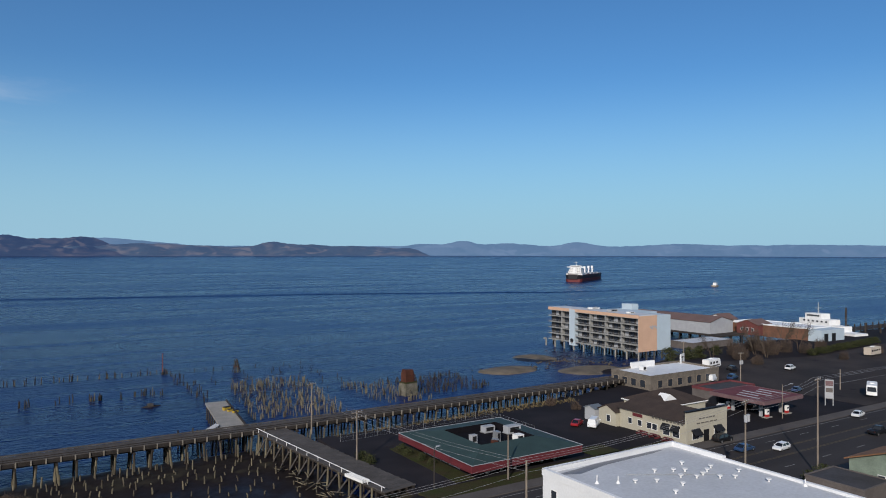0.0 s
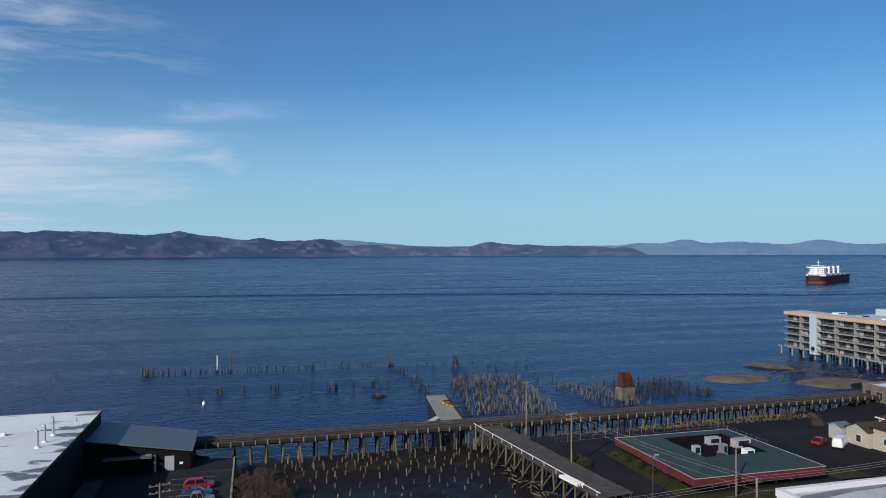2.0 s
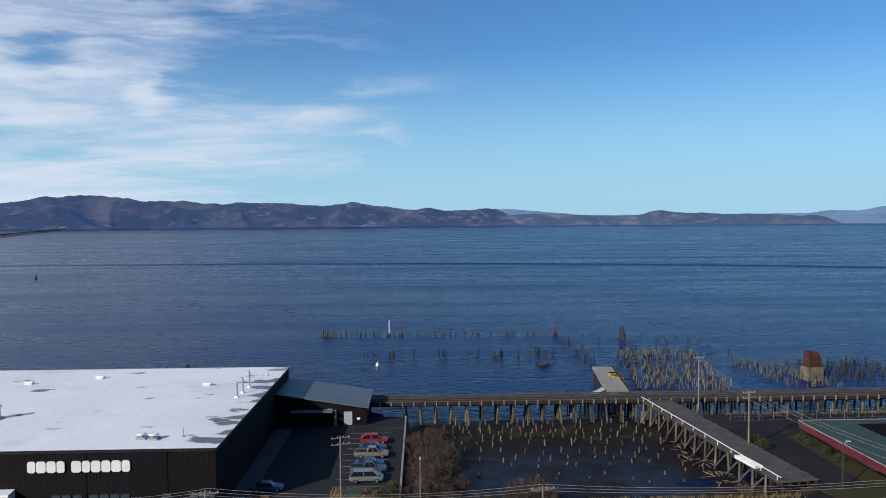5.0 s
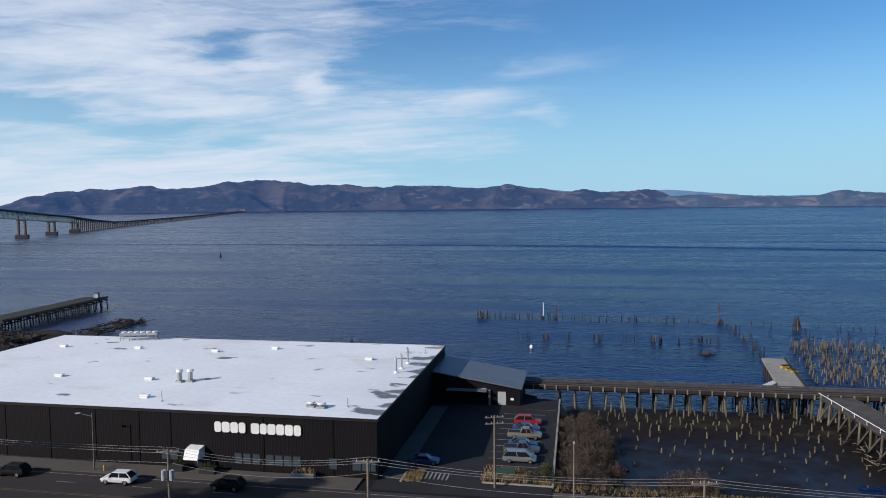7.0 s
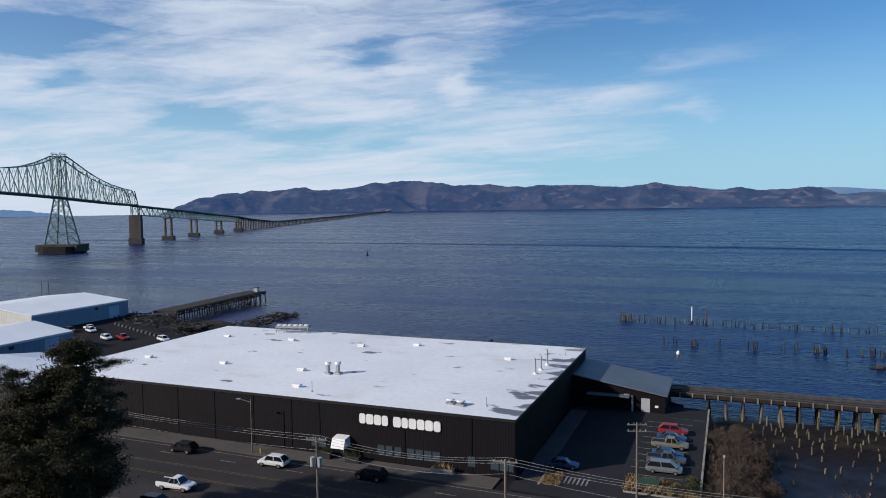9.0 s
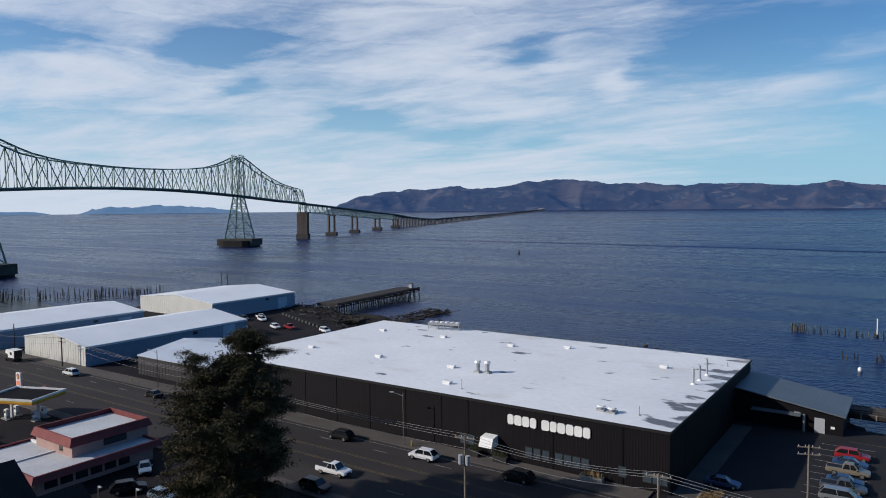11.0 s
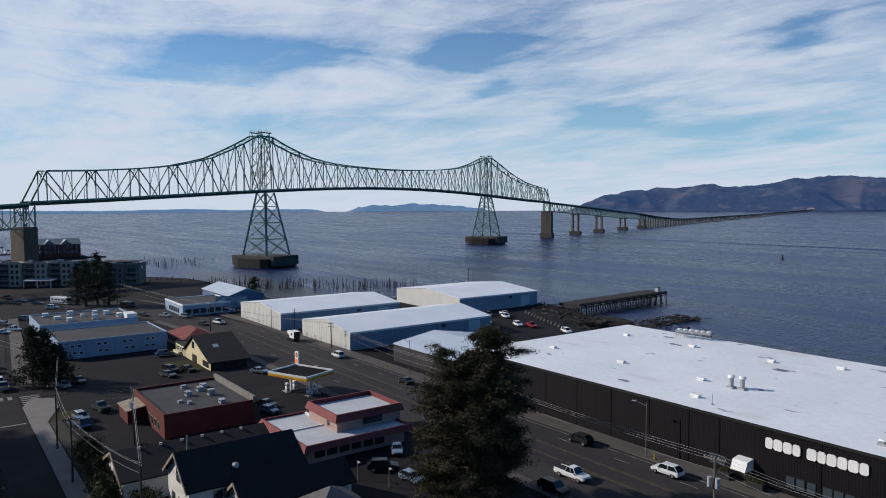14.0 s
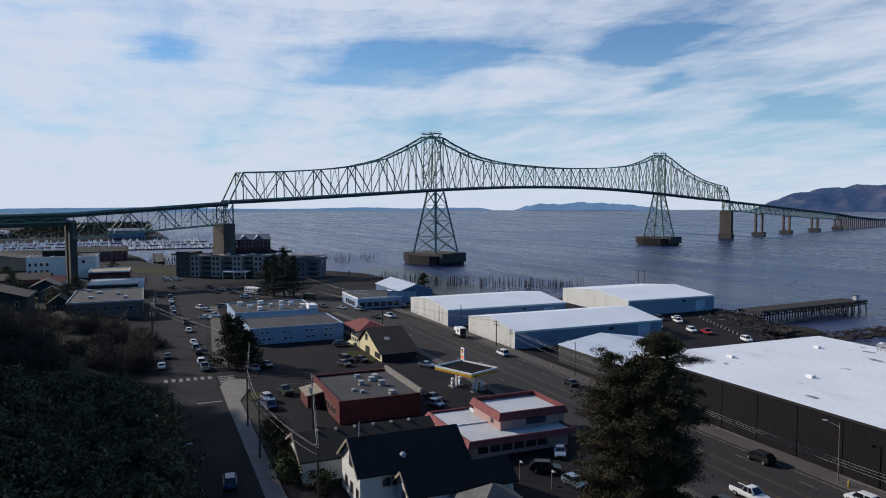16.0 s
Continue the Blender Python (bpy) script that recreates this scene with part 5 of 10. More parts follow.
for i in range(4):
    part("rail", Mesh().box(-2.6, 2.6, -0.7 + i * 0.42, -0.52 + i * 0.42, 0.0, 0.5 - i * 0.03), M_WHITE, bench)

# the old concrete landing beyond the trestle
dock = thing("old_dock", "weathered concrete landing on timber piles", "dock", (0, 0, 0))
part("slab", Mesh().prism([(41.2, 151.8), (46.6, 151.8), (50.4, 184), (45.2, 184.4)], 3.6, 4.1), M_CONCRETE, dock)
part("edge_beam", Mesh().beam((46.5, 151.8, 4.3), (50.4, 184, 4.3), 0.35), M_WOODDARK, dock)
for i in range(9):
    for o in (0.4, 4.6):
        part("pile", Mesh().tube((41.2 + o + i * 0.46, 154 + i * 3.6, -2), (41.2 + o + i * 0.46, 154 + i * 3.6, 3.6), 0.2, 0.18, 7), M_WOODDARK, dock)
M_YEL = mat("yellow_machine_paint", (0.42, 0.29, 0.04), 0.5)
for x, y, s in ((47.6, 173.4, 0.9), (48.6, 169.5, 0.7), (47.9, 171.4, 0.6)):
    t = thing("equipment_crate", "small yellow equipment crate lying on the landing", "crate", (x, y, 4.1), 20, "yellow crates")
    part("box", Mesh().box(-s, s, -s * 0.5, s * 0.5, 0, s * 0.8), M_YEL, t)
    part("lid", Mesh().box(-s * 1.05, s * 1.05, -s * 0.55, s * 0.55, s * 0.8, s * 0.9), M_BLACKTRIM, t)
fl = thing("floating_stage", "grey floating stage with a gangway beside the trestle", "dock", (36.5, 157.5, 0), 8)
part("deck", Mesh().box(-3.6, 0.4, -1.5, 1.5, 2.2, 2.5), M_WOODGREY, fl)
part("gangway", Mesh().loft([[(0.4, -0.9, 2.4), (0.4, 0.9, 2.4), (0.4, 0.9, 2.6), (0.4, -0.9, 2.6)], [(5.0, -0.9, 4.4), (5.0, 0.9, 4.4), (5.0, 0.9, 4.6), (5.0, -0.9, 4.6)]]), M_PALEGREY, fl)
for x in (-3.2, 0.0):
    for y in (-1.2, 1.2):
        part("pile", Mesh().tube((x, y, -2), (x, y, 4.3), 0.17, 0.15, 7), M_PILEDARK, fl)

# ---------------------------------------------------------------- old pilings
pile_meshes = {}
for k in range(10):
    for mt, nm in ((M_PILE, "m"), (M_PILEDARK, "d")):
        r = random.Random(k)
        lean_x, lean_y = r.uniform(-0.10, 0.10), r.uniform(-0.08, 0.08)
        m = Mesh().tube((0, 0, -1.5), (lean_x * 1.2, lean_y * 1.2, 0.6), 0.135, 0.13, 7).tube((lean_x * 1.2, lean_y * 1.2, 0.6), (lean_x * 3, lean_y * 3, 1.0 + r.uniform(-0.05, 0.05)), 0.13, 0.09, 7)
        pile_meshes[nm, k] = m.data("old_piling", mt)


def piling(x, y, h, kind, label, group):
    ob = new("old_piling", pile_meshes[kind, rng.randrange(10)])
    ob.location, ob.rotation_euler, ob.scale = (x, y, 0), (0, 0, rng.uniform(0, 6.28)), (rng.uniform(1.0, 1.3), rng.uniform(1.0, 1.3), h)
    return tagged(ob, label, "piling", group)


def field_of_piles(name, spots, material, label):
    m = Mesh()
    for x, y, h in spots:
        a, b = rng.uniform(-0.2, 0.2), rng.uniform(-0.2, 0.2)
        m.tube((x, y, -1.5), (x + a, y + b, h * 0.95), 0.14, rng.uniform(0.08, 0.13), 6)
    return solid(name, m, material, label, "pilings", kind="stuff")


# stumps in the basin, in loose rows across it
for row in range(9):
    y = 141.5 - row * 3.6 + rng.uniform(-0.5, 0.5)
    tall = max(0.35, 2.1 - row * 0.19)
    n = (22, 24, 20, 17, 15, 12, 10, 8, 7)[row]
    for i in range(n):
        x = 3 + 42 * (i + rng.uniform(0.15, 0.85)) / n + row * 0.35
        if rng.random() < 0.14:
            continue
        piling(x, y + rng.uniform(-1.3, 1.3), tall * rng.uniform(0.65, 1.25), "m", "short mossy piling stump standing in the mud", "stumps in the tidal basin")
# the outer line, in clumps of three or four, and its shorter inner fellow
for i in range(34):
    x = -36 + i * 2.6
    for j in range(rng.choice((1, 2, 2, 3))):
        piling(x + rng.uniform(-0.9, 0.9), 264 - i * 0.15 + rng.uniform(-0.8, 0.8), rng.uniform(1.2, 2.4), rng.choice("ddm"), "weathered piling standing in the river", "pilings in the outer line")
for i in range(9):
    piling(-36.8 + i * 0.55 + rng.uniform(-0.2, 0.2), 263.6 + rng.uniform(-0.6, 0.6), rng.uniform(2.0, 3.4), "m", "weathered piling in a tight clump", "pilings in the outer line")
for x in (-18, -14.5, -10.2, -8.8, -3, 6, 7.2, 14.5, 18, 23.5, 25.2, 30, 34, 37.5, 39.8, 41.5):
    for j in range(rng.choice((2, 3, 5))):
        piling(x + rng.uniform(-0.9, 0.9), 222.5 + rng.uniform(-1.2, 1.2), rng.uniform(1.2, 2.5), rng.choice("ddm"), "weathered piling standing in the river", "pilings in the inner line")
for i in range(26):
    q = i / 25
    piling(49 + 3 * math.sin(q * 3) + rng.uniform(-2.5, 2.5), 258 - q * 52, rng.uniform(1.0, 2.6), "d", "dark piling standing in the river", "pilings in the cross line")
# crowded fields where a cannery stood
field_of_piles("cannery_pilings", [(55 + u * 24 + v * 8, 176 + v * 54 - u * 4, rng.uniform(0.9, 2.3)) for u, v in [(rng.random(), rng.random() ** 1.3) for _ in range(430)]], M_PILE,
               "crowded mossy cannery pilings standing in the river")
field_of_piles("cannery_pilings", [(92 + u * 16, 176 + v * 32 + u * -4, rng.uniform(0.9, 2.1)) for u, v in [(rng.random(), rng.random()) for _ in range(150)]], M_PILE,
               "crowded mossy cannery pilings standing in the river")
field_of_piles("cannery_pilings", [(108 + u * 26, 180 + v * 26, rng.uniform(0.8, 2.0)) for u, v in [(rng.random(), rng.random()) for _ in range(260)]], M_PILEDARK,
               "crowded dark cannery pilings standing in the river")
field_of_piles("cannery_pilings", [(58 + u * 40, 200 + v * 60, rng.uniform(0.8, 1.9)) for u, v in [(rng.random(), rng.random()) for _ in range(70)]], M_PILEDARK,
               "scattered dark cannery pilings standing in the river")
field_of_piles("river_pilings", [(-420 + 104 * u + rng.uniform(-4, 4), 98 + 112 * u + rng.uniform(-16, 10), rng.uniform(2.2, 6.0)) for u in [rng.random() for _ in range(330)]], M_PILEDARK,
               "long ragged rows of dark pilings off the bank")
field_of_piles("river_pilings", [(-570 + rng.uniform(-30, 40), 140 + rng.uniform(-6, 40), rng.uniform(3, 6)) for _ in range(60)], M_PILEDARK, "scattered dark pilings far off the bank")
# taller markers
M_MARKRED = mat("red_marker_paint", (0.18, 0.05, 0.04), 0.8)
for x, y, h, mt, lab in ((-12.0, 264.5, 6.0, M_WHITE, "tall white marker pole in the river"), (-7.2, 263.6, 6.0, M_MARKRED, "tall dark red marker pole in the river"), (49.0, 258.5, 7.2, M_MARKRED, "tall dark red marker pole in the river")):
    t = thing("marker_pole", lab, "marker pole", (x, y, 0), group="marker poles")
    part("pole", Mesh().tube((0, 0, -2), (0, 0, h), 0.2, 0.16, 8), mt, t)
    part("collar", Mesh().tube((0, 0, 0), (0, 0, 0.9), 0.42, 0.4, 8), M_PILEDARK, t)
dol = thing("mooring_dolphin", "bundle of tall old piles leaning together", "dolphin", (72, 249.5, 0))
dol.scale = (0.72, 0.72, 0.66)
for i in range(12):
    a = i * 0.52
    r0, r1 = 1.5 + (i % 3) * 0.4, 0.5 + (i % 2) * 0.4
    part("timber_leg", Mesh().tube((math.cos(a) * r0, math.sin(a) * r0, -2), (math.cos(a) * r1, math.sin(a) * r1, 4.2 + (i * 37 % 11) * 0.35), 0.22, 0.16, 7), M_PILEDARK if i % 3 else M_PILE, dol)
part("band", Mesh().tube((0, 0, 3.2), (0, 0, 3.6), 1.45, 1.35, 12), M_RUST, dol)
# the boiler ruin on its concrete block
ruin = thing("boiler_ruin", "rusted boiler on a weathered concrete block in the river", "ruin", (104, 183.5, 0), 8)
ruin.scale = (0.50, 0.55, 0.80)
part("block", Mesh().loft([[(-4.6, -3.2, -2), (4.6, -3.2, -2), (4.6, 3.2, -2), (-4.6, 3.2, -2)], [(-4.3, -3, 4.6), (4.3, -3, 4.6), (4.3, 3, 4.6), (-4.3, 3, 4.6)]]), mat("mossy_block_concrete", (0.17, 0.155, 0.125), 0.9, 0, 0.35, 0.5, 4.0, 0.2, col2=(0.08, 0.075, 0.05)), ruin)
part("moss_cap", Mesh().box(-4.4, 4.4, -3.1, 3.1, 4.6, 5.0), M_GRASS, ruin)
part("boiler", Mesh().loft([[(-3.5, y, 5 + z) for y, z in ((-2.2, 0), (2.2, 0), (2.4, 2.6), (1.4, 4.6), (-1.2, 4.8), (-2.3, 2.8))], [(2.0, y * 0.95, 5 + z) for y, z in ((-2.2, 0), (2.2, 0), (2.4, 2.4), (1.4, 4.2), (-1.2, 4.5), (-2.3, 2.6))],
                            [(3.3, y * 0.8, 5 + z * 0.85) for y, z in ((-2.2, 0), (2.2, 0), (2.4, 2.4), (1.4, 4.2), (-1.2, 4.5), (-2.3, 2.6))]]), M_RUST, ruin, "rusted boiler shell")
wreck = thing("sunken_skiff", "low dark wreck lying awash in the river", "wreck", (36, 206.5, 0), 5)
wreck.scale = (0.75, 0.75, 0.7)
part("hull", Mesh().loft([[(-3.4, 0, 0), (-3.4, 0.1, 0.1), (-3.4, -0.1, 0.1)], [(0, -1.2, 0.0), (0, 1.2, 0.1), (0, 0, 0.9)], [(3.6, 0.0, 0), (3.6, 0.1, 0.2), (3.6, -0.1, 0.2)]]), M_WOODDARK, wreck)
part("frame", Mesh().box(-0.9, 0.9, -0.8, 0.8, 0.3, 1.3), M_WOODGREY, wreck)
buoy = thing("mooring_buoy", "small white mooring buoy afloat", "buoy", (-13, 208.5, 0))
part("ball", Mesh().loft([[(math.cos(a) * r, math.sin(a) * r, z) for a in np.linspace(0, 6.283, 11)[:-1]] for r, z in ((0.15, -0.3), (0.5, 0.1), (0.55, 0.5), (0.3, 0.95), (0.08, 1.1))]), M_WHITE, buoy, smooth=True)
part("ring", Mesh().tube((0, 0, 1.1), (0, 0, 1.35), 0.06, 0.06, 6), M_STEEL, buoy)
beac = thing("channel_buoy", "dark channel buoy far out on the water", "buoy", (-297, 554, 0))
part("float", Mesh().tube((0, 0, -0.5), (0, 0, 0.8), 1.3, 1.2, 10), M_BLACKTRIM, beac)
part("tower", Mesh().tube((0, 0, 0.8), (0, 0, 4.6), 0.8, 0.25, 8), M_BLACKTRIM, beac)

# ---------------------------------------------------------------- buildings


def windows_on(parent, face, box, u, z, w, h, n=1, gap=0.0, frame_mat=None, glass=None, proud=0.06):
    """A row of n windows on one face (S N E W) of a box (x0 x1 y0 y1), u metres along it."""
    x0, x1, y0, y1 = box
    for i in range(n):
        a = u + i * (w + gap)
        def plate(d0, d1, grow, za, zb):
            lo, hi = a - grow, a + w + grow
            if face == "S":
                return Mesh().box(x0 + lo, x0 + hi, y0 - d1, y0 - d0, za, zb)
            if face == "N":
                return Mesh().box(x0 + lo, x0 + hi, y1 + d0, y1 + d1, za, zb)
            if face == "E":
                return Mesh().box(x1 + d0, x1 + d1, y0 + lo, y0 + hi, za, zb)
            return Mesh().box(x0 - d1, x0 - d0, y0 + lo, y0 + hi, za, zb)
        win = part("window", plate(0.004, proud, 0.09, z - 0.09, z + h + 0.09), frame_mat or M_WHITE, parent)
        part("pane", plate(proud + 0.003, proud + 0.012, 0, z, z + h), glass or M_GLASS, win)


def building(name, label, category, x0, x1, y0, y1, h, wall, roof="flat", roof_mat=None, rise=0.0, over=0.3, parapet=0.0, z=GROUND, trim=None, turn=0.0, parts_label=""):
    """Walls, and a flat, gabled (along x or y) or hipped roof; its parts lie about its own south-west foot."""
    t = thing(name, label, category, (x0, y0, z), turn)
    w, d = x1 - x0, y1 - y0
    part("wall", Mesh().box(0, w, 0, d, -0.3, h), wall, t)
    rm = roof_mat or M_TARROOF
    if roof == "flat":
        part("roof", Mesh().box(0.25, w - 0.25, 0.25, d - 0.25, h, h + 0.04), rm, t)
        if parapet:
            for m in (Mesh().box(-0.08, w + 0.08, -0.08, 0.25, h - 0.2, h + parapet), Mesh().box(-0.08, w + 0.08, d - 0.25, d + 0.08, h - 0.2, h + parapet),
                      Mesh().box(-0.08, 0.25, 0.25, d - 0.25, h - 0.2, h + parapet), Mesh().box(w - 0.25, w + 0.08, 0.25, d - 0.25, h - 0.2, h + parapet)):
                part("parapet", m, trim or wall, t)
    elif roof in ("gable_x", "gable_y"):
        def slope(a, b, c, e):
            return Mesh().loft([[a, b, tuple(Vector(b) + Vector((0, 0, 0.22))), tuple(Vector(a) + Vector((0, 0, 0.22)))], [c, e, tuple(Vector(e) + Vector((0, 0, 0.22))), tuple(Vector(c) + Vector((0, 0, 0.22)))]])
        if roof == "gable_x":           # ridge along x
            k = rise / (d / 2)
            for s0, s1 in ((-over, d / 2), (d + over, d / 2)):
                part("roof", slope((-over, s0, h - over * k), (w + over, s0, h - over * k), (-over, s1, h + rise), (w + over, s1, h + rise)), rm, t)
            part("gable", Mesh().loft([[(0, 0, h - 0.02), (0, d, h - 0.02), (0, d / 2, h + rise - 0.03)], [(w, 0, h - 0.02), (w, d, h - 0.02), (w, d / 2, h + rise - 0.03)]]), wall, t)
        else:
            k = rise / (w / 2)
            for s0, s1 in ((-over, w / 2), (w + over, w / 2)):
                part("roof", slope((s0, -over, h - over * k), (s0, d + over, h - over * k), (s1, -over, h + rise), (s1, d + over, h + rise)), rm, t)
            part("gable", Mesh().loft([[(0, 0, h - 0.02), (w, 0, h - 0.02), (w / 2, 0, h + rise - 0.03)], [(0, d, h - 0.02), (w, d, h - 0.02), (w / 2, d, h + rise - 0.03)]]), wall, t)
    elif roof == "hip":
        e = min(w, d) / 2
        r0, r1 = ((e, d / 2), (w - e, d / 2)) if w >= d else ((w / 2, e), (w / 2, d - e))
        a, b, c, f = (-over, -over, h), (w + over, -over, h), (w + over, d + over, h), (-over, d + over, h)
        p, q = (*r0, h + rise), (*r1, h + rise)
        m = Mesh()
        if w >= d:
            m.face(a, b, q, p), m.face(c, f, p, q), m.face(b, c, q), m.face(f, a, p)
        else:
            m.face(a, b, p), m.face(b, c, q, p), m.face(c, f, q), m.face(f, a, p, q)
        m.face(f, c, b, a)
        part("roof", m, rm, t)
        part("fascia", Mesh().box(-over, w + over, -over, d + over, h - 0.25, h - 0.005), trim or wall, t)
    return t, (0, w, 0, d)


M_CREAM = mat("cream_steel_siding", (0.60, 0.59, 0.55), 0.6, 0, 0.08, 0.2, 3.0, 0.0)
M_BLUESTEEL = mat("blue_grey_steel_siding", (0.20, 0.27, 0.37), 0.55, 0, 0.08, 0.2, 3.0, 0.0)
M_BLUEPAINT = mat("pale_blue_paint", (0.40, 0.50, 0.62), 0.7, 0, 0.1, 0.3, 3.0, 0.03)
M_GREYSTEEL = mat("grey_brown_steel_siding", (0.036, 0.034, 0.037), 0.6, 0, 0.12, 0.2, 3.0, 0.0)
M_WHITEROOF = mat("white_steel_roof", (0.78, 0.80, 0.83), 0.45, 0.0, 0.06, 0.1, 2.0, 0.0, col2=(0.72, 0.74, 0.77))


def steel_shed(x0, x1, y0, y1, h, rise, front, sides, label, roll_door=True):
    t, bx = building("steel_warehouse", label, "warehouse", x0, x1, y0, y1, h, sides, "gable_y", M_WHITEROOF, rise, 0.15)
    w, d = x1 - x0, y1 - y0
    # the southern gable wall wears its own cladding
    part("front_cladding", Mesh().loft([[(0, -0.04, -0.2), (w, -0.04, -0.2), (w, -0.04, h - 0.1), (w / 2, -0.04, h + rise - 0.15), (0, -0.04, h - 0.1)],
                                        [(0, 0.02, -0.2), (w, 0.02, -0.2), (w, 0.02, h - 0.1), (w / 2, 0.02, h + rise - 0.15), (0, 0.02, h - 0.1)]]), front, t, "cream steel front wall")
    for i in range(int(w / 1.2)):
        zt = h + rise * (1 - abs((i + 1) * 1.2 - w / 2) / (w / 2)) - 0.25
        part("rib", Mesh().box((i + 1) * 1.2 - 0.05, (i + 1) * 1.2 + 0.05, -0.08, -0.04, 0, zt), front, t)
    for i in range(int(d / 1.5)):
        part("rib", Mesh().box(w + 0.004, w + 0.05, (i + 1) * 1.5 - 0.05, (i + 1) * 1.5 + 0.05, 0, h - 0.1), sides, t)
    part("gutter", Mesh().box(w + 0.16, w + 0.34, -0.1, d + 0.1, h - 0.3, h - 0.1), M_WHITE, t)
    if roll_door:
        part("roller_door", Mesh().box(w + 0.01, w + 0.07, d - 9, d - 4.5, 0, 4.4), M_BLUEPAINT, t, "pale blue roller door")
        part("wall_vent", Mesh().box(w + 0.01, w + 0.12, d * 0.62, d * 0.62 + 1.4, h - 1.6, h - 0.8), M_GLASS, t)
    return t


steel_shed(-252, -216, 92.3, 138, 5.6, 2.0, M_CREAM, M_BLUESTEEL, "cream and blue steel warehouse with a low white roof")
steel_shed(-205, -174, 94.8, 146, 5.0, 2.2, M_CREAM, M_BLUESTEEL, "cream and blue steel warehouse with a low white roof")
steel_shed(-254, -210, 161, 201, 5.6, 2.0, M_CREAM, M_BLUESTEEL, "cream and blue steel warehouse close beside the water")
M_BLUEROOF = mat("pale_blue_metal_roof", (0.50, 0.56, 0.64), 0.5, 0.1, 0.1, 0.2, 3.0, 0.02)
t, bx = building("steel_shed", "dark grey ribbed steel shed with a shallow pale blue roof", "shed", -156.3, -124.5, 98, 124, 4.4, M_GREYSTEEL, "gable_x", M_BLUEROOF, 2.0, 0.15)
for i in range(26):
    part("rib", Mesh().box((i + 1) * 1.2 - 0.05, (i + 1) * 1.2 + 0.05, -0.05, -0.004, 0, 4.3), M_GREYSTEEL, t)


def roof_unit(x, y, z, sx, sy, h, group, material=None):
    t = thing("rooftop_unit", "boxy grey air-conditioning unit on a flat roof", "rooftop unit", (x, y, z), group=group)
    part("housing", Mesh().box(-sx, sx, -sy, sy, 0.15, h), material or M_PALEGREY, t)
    part("skid", Mesh().box(-sx * 1.1, sx * 1.1, -sy * 1.1, sy * 1.1, 0, 0.15), M_STEEL, t)
    part("grille", Mesh().box(-sx * 0.7, sx * 0.7, -sy - 0.03, -sy, 0.35, h * 0.85), M_BLACKTRIM, t)
    return t


# red brick shop
M_REDWALL = mat("red_painted_block", (0.12, 0.024, 0.020), 0.85, 0, 0.2, 0.4, 5.0, 0.15)
M_TANTRIM = mat("tan_trim", (0.33, 0.27, 0.20), 0.8)
M_LBLOCK = mat("grey_parapet_block", (0.24, 0.22, 0.20), 0.85)
rb, bx = building("brick_shop", "red painted block shop with a flat tar roof", "shop", -148.6, -126.6, 32.4, 48.6, 3.9, M_REDWALL, "flat", M_TARROOF, parapet=0.5)
part("parapet_wall", Mesh().box(-0.2, 22.2, 15.9, 16.4, 3.9, 5.1), M_LBLOCK, rb, "pale block parapet at the back")
part("porch", Mesh().loft([[(2, 0, 2.9), (2, -3.2, 2.3), (2, -3.2, 0), (2, 0, 0)], [(9, 0, 2.9), (9, -3.2, 2.3), (9, -3.2, 0), (9, 0, 0)]]), M_REDWALL, rb)
part("porch_roof", Mesh().loft([[(1.7, 0, 3.0), (1.7, -3.5, 2.4), (1.7, -3.5, 2.55), (1.7, 0, 3.15)], [(9.3, 0, 3.0), (9.3, -3.5, 2.4), (9.3, -3.5, 2.55), (9.3, 0, 3.15)]]), M_TANTRIM, rb)
windows_on(rb, "S", bx, 11, 0.9, 1.2, 1.3, 4, 1.0, M_TANTRIM)
for x, y, a, b, h in ((-138.5, 40, 1.0, 0.7, 1.2), (-141, 43, 1.1, 0.8, 1.1), (-136.5, 43.8, 0.9, 0.8, 1.5), (-143.6, 44.5, 1.3, 0.7, 0.9), (-132.5, 38.5, 0.6, 0.5, 0.7), (-134.4, 37.3, 0.6, 0.5, 0.6), (-129.6, 43.6, 1.1, 0.7, 1.0), (-145, 41, 0.7, 0.7, 0.8)):
    roof_unit(x, y, GROUND + 3.94, a * 0.65, b * 0.7, h * 0.75, "units on the brick shop")
# pink drive-in with red tiled mansard
M_PINK = mat("pale_pink_stucco", (0.42, 0.28, 0.25), 0.85, 0, 0.08, 0.4, 4.0, 0.05)
M_MANSARD = mat("red_tile_mansard", (0.22, 0.055, 0.055), 0.8, 0, 0.2, 0.5, 6.0, 0.2)
M_PALEROOF = mat("pale_membrane_roof", (0.52, 0.53, 0.55), 0.6, 0, 0.12, 0.2, 2.0, 0.03)


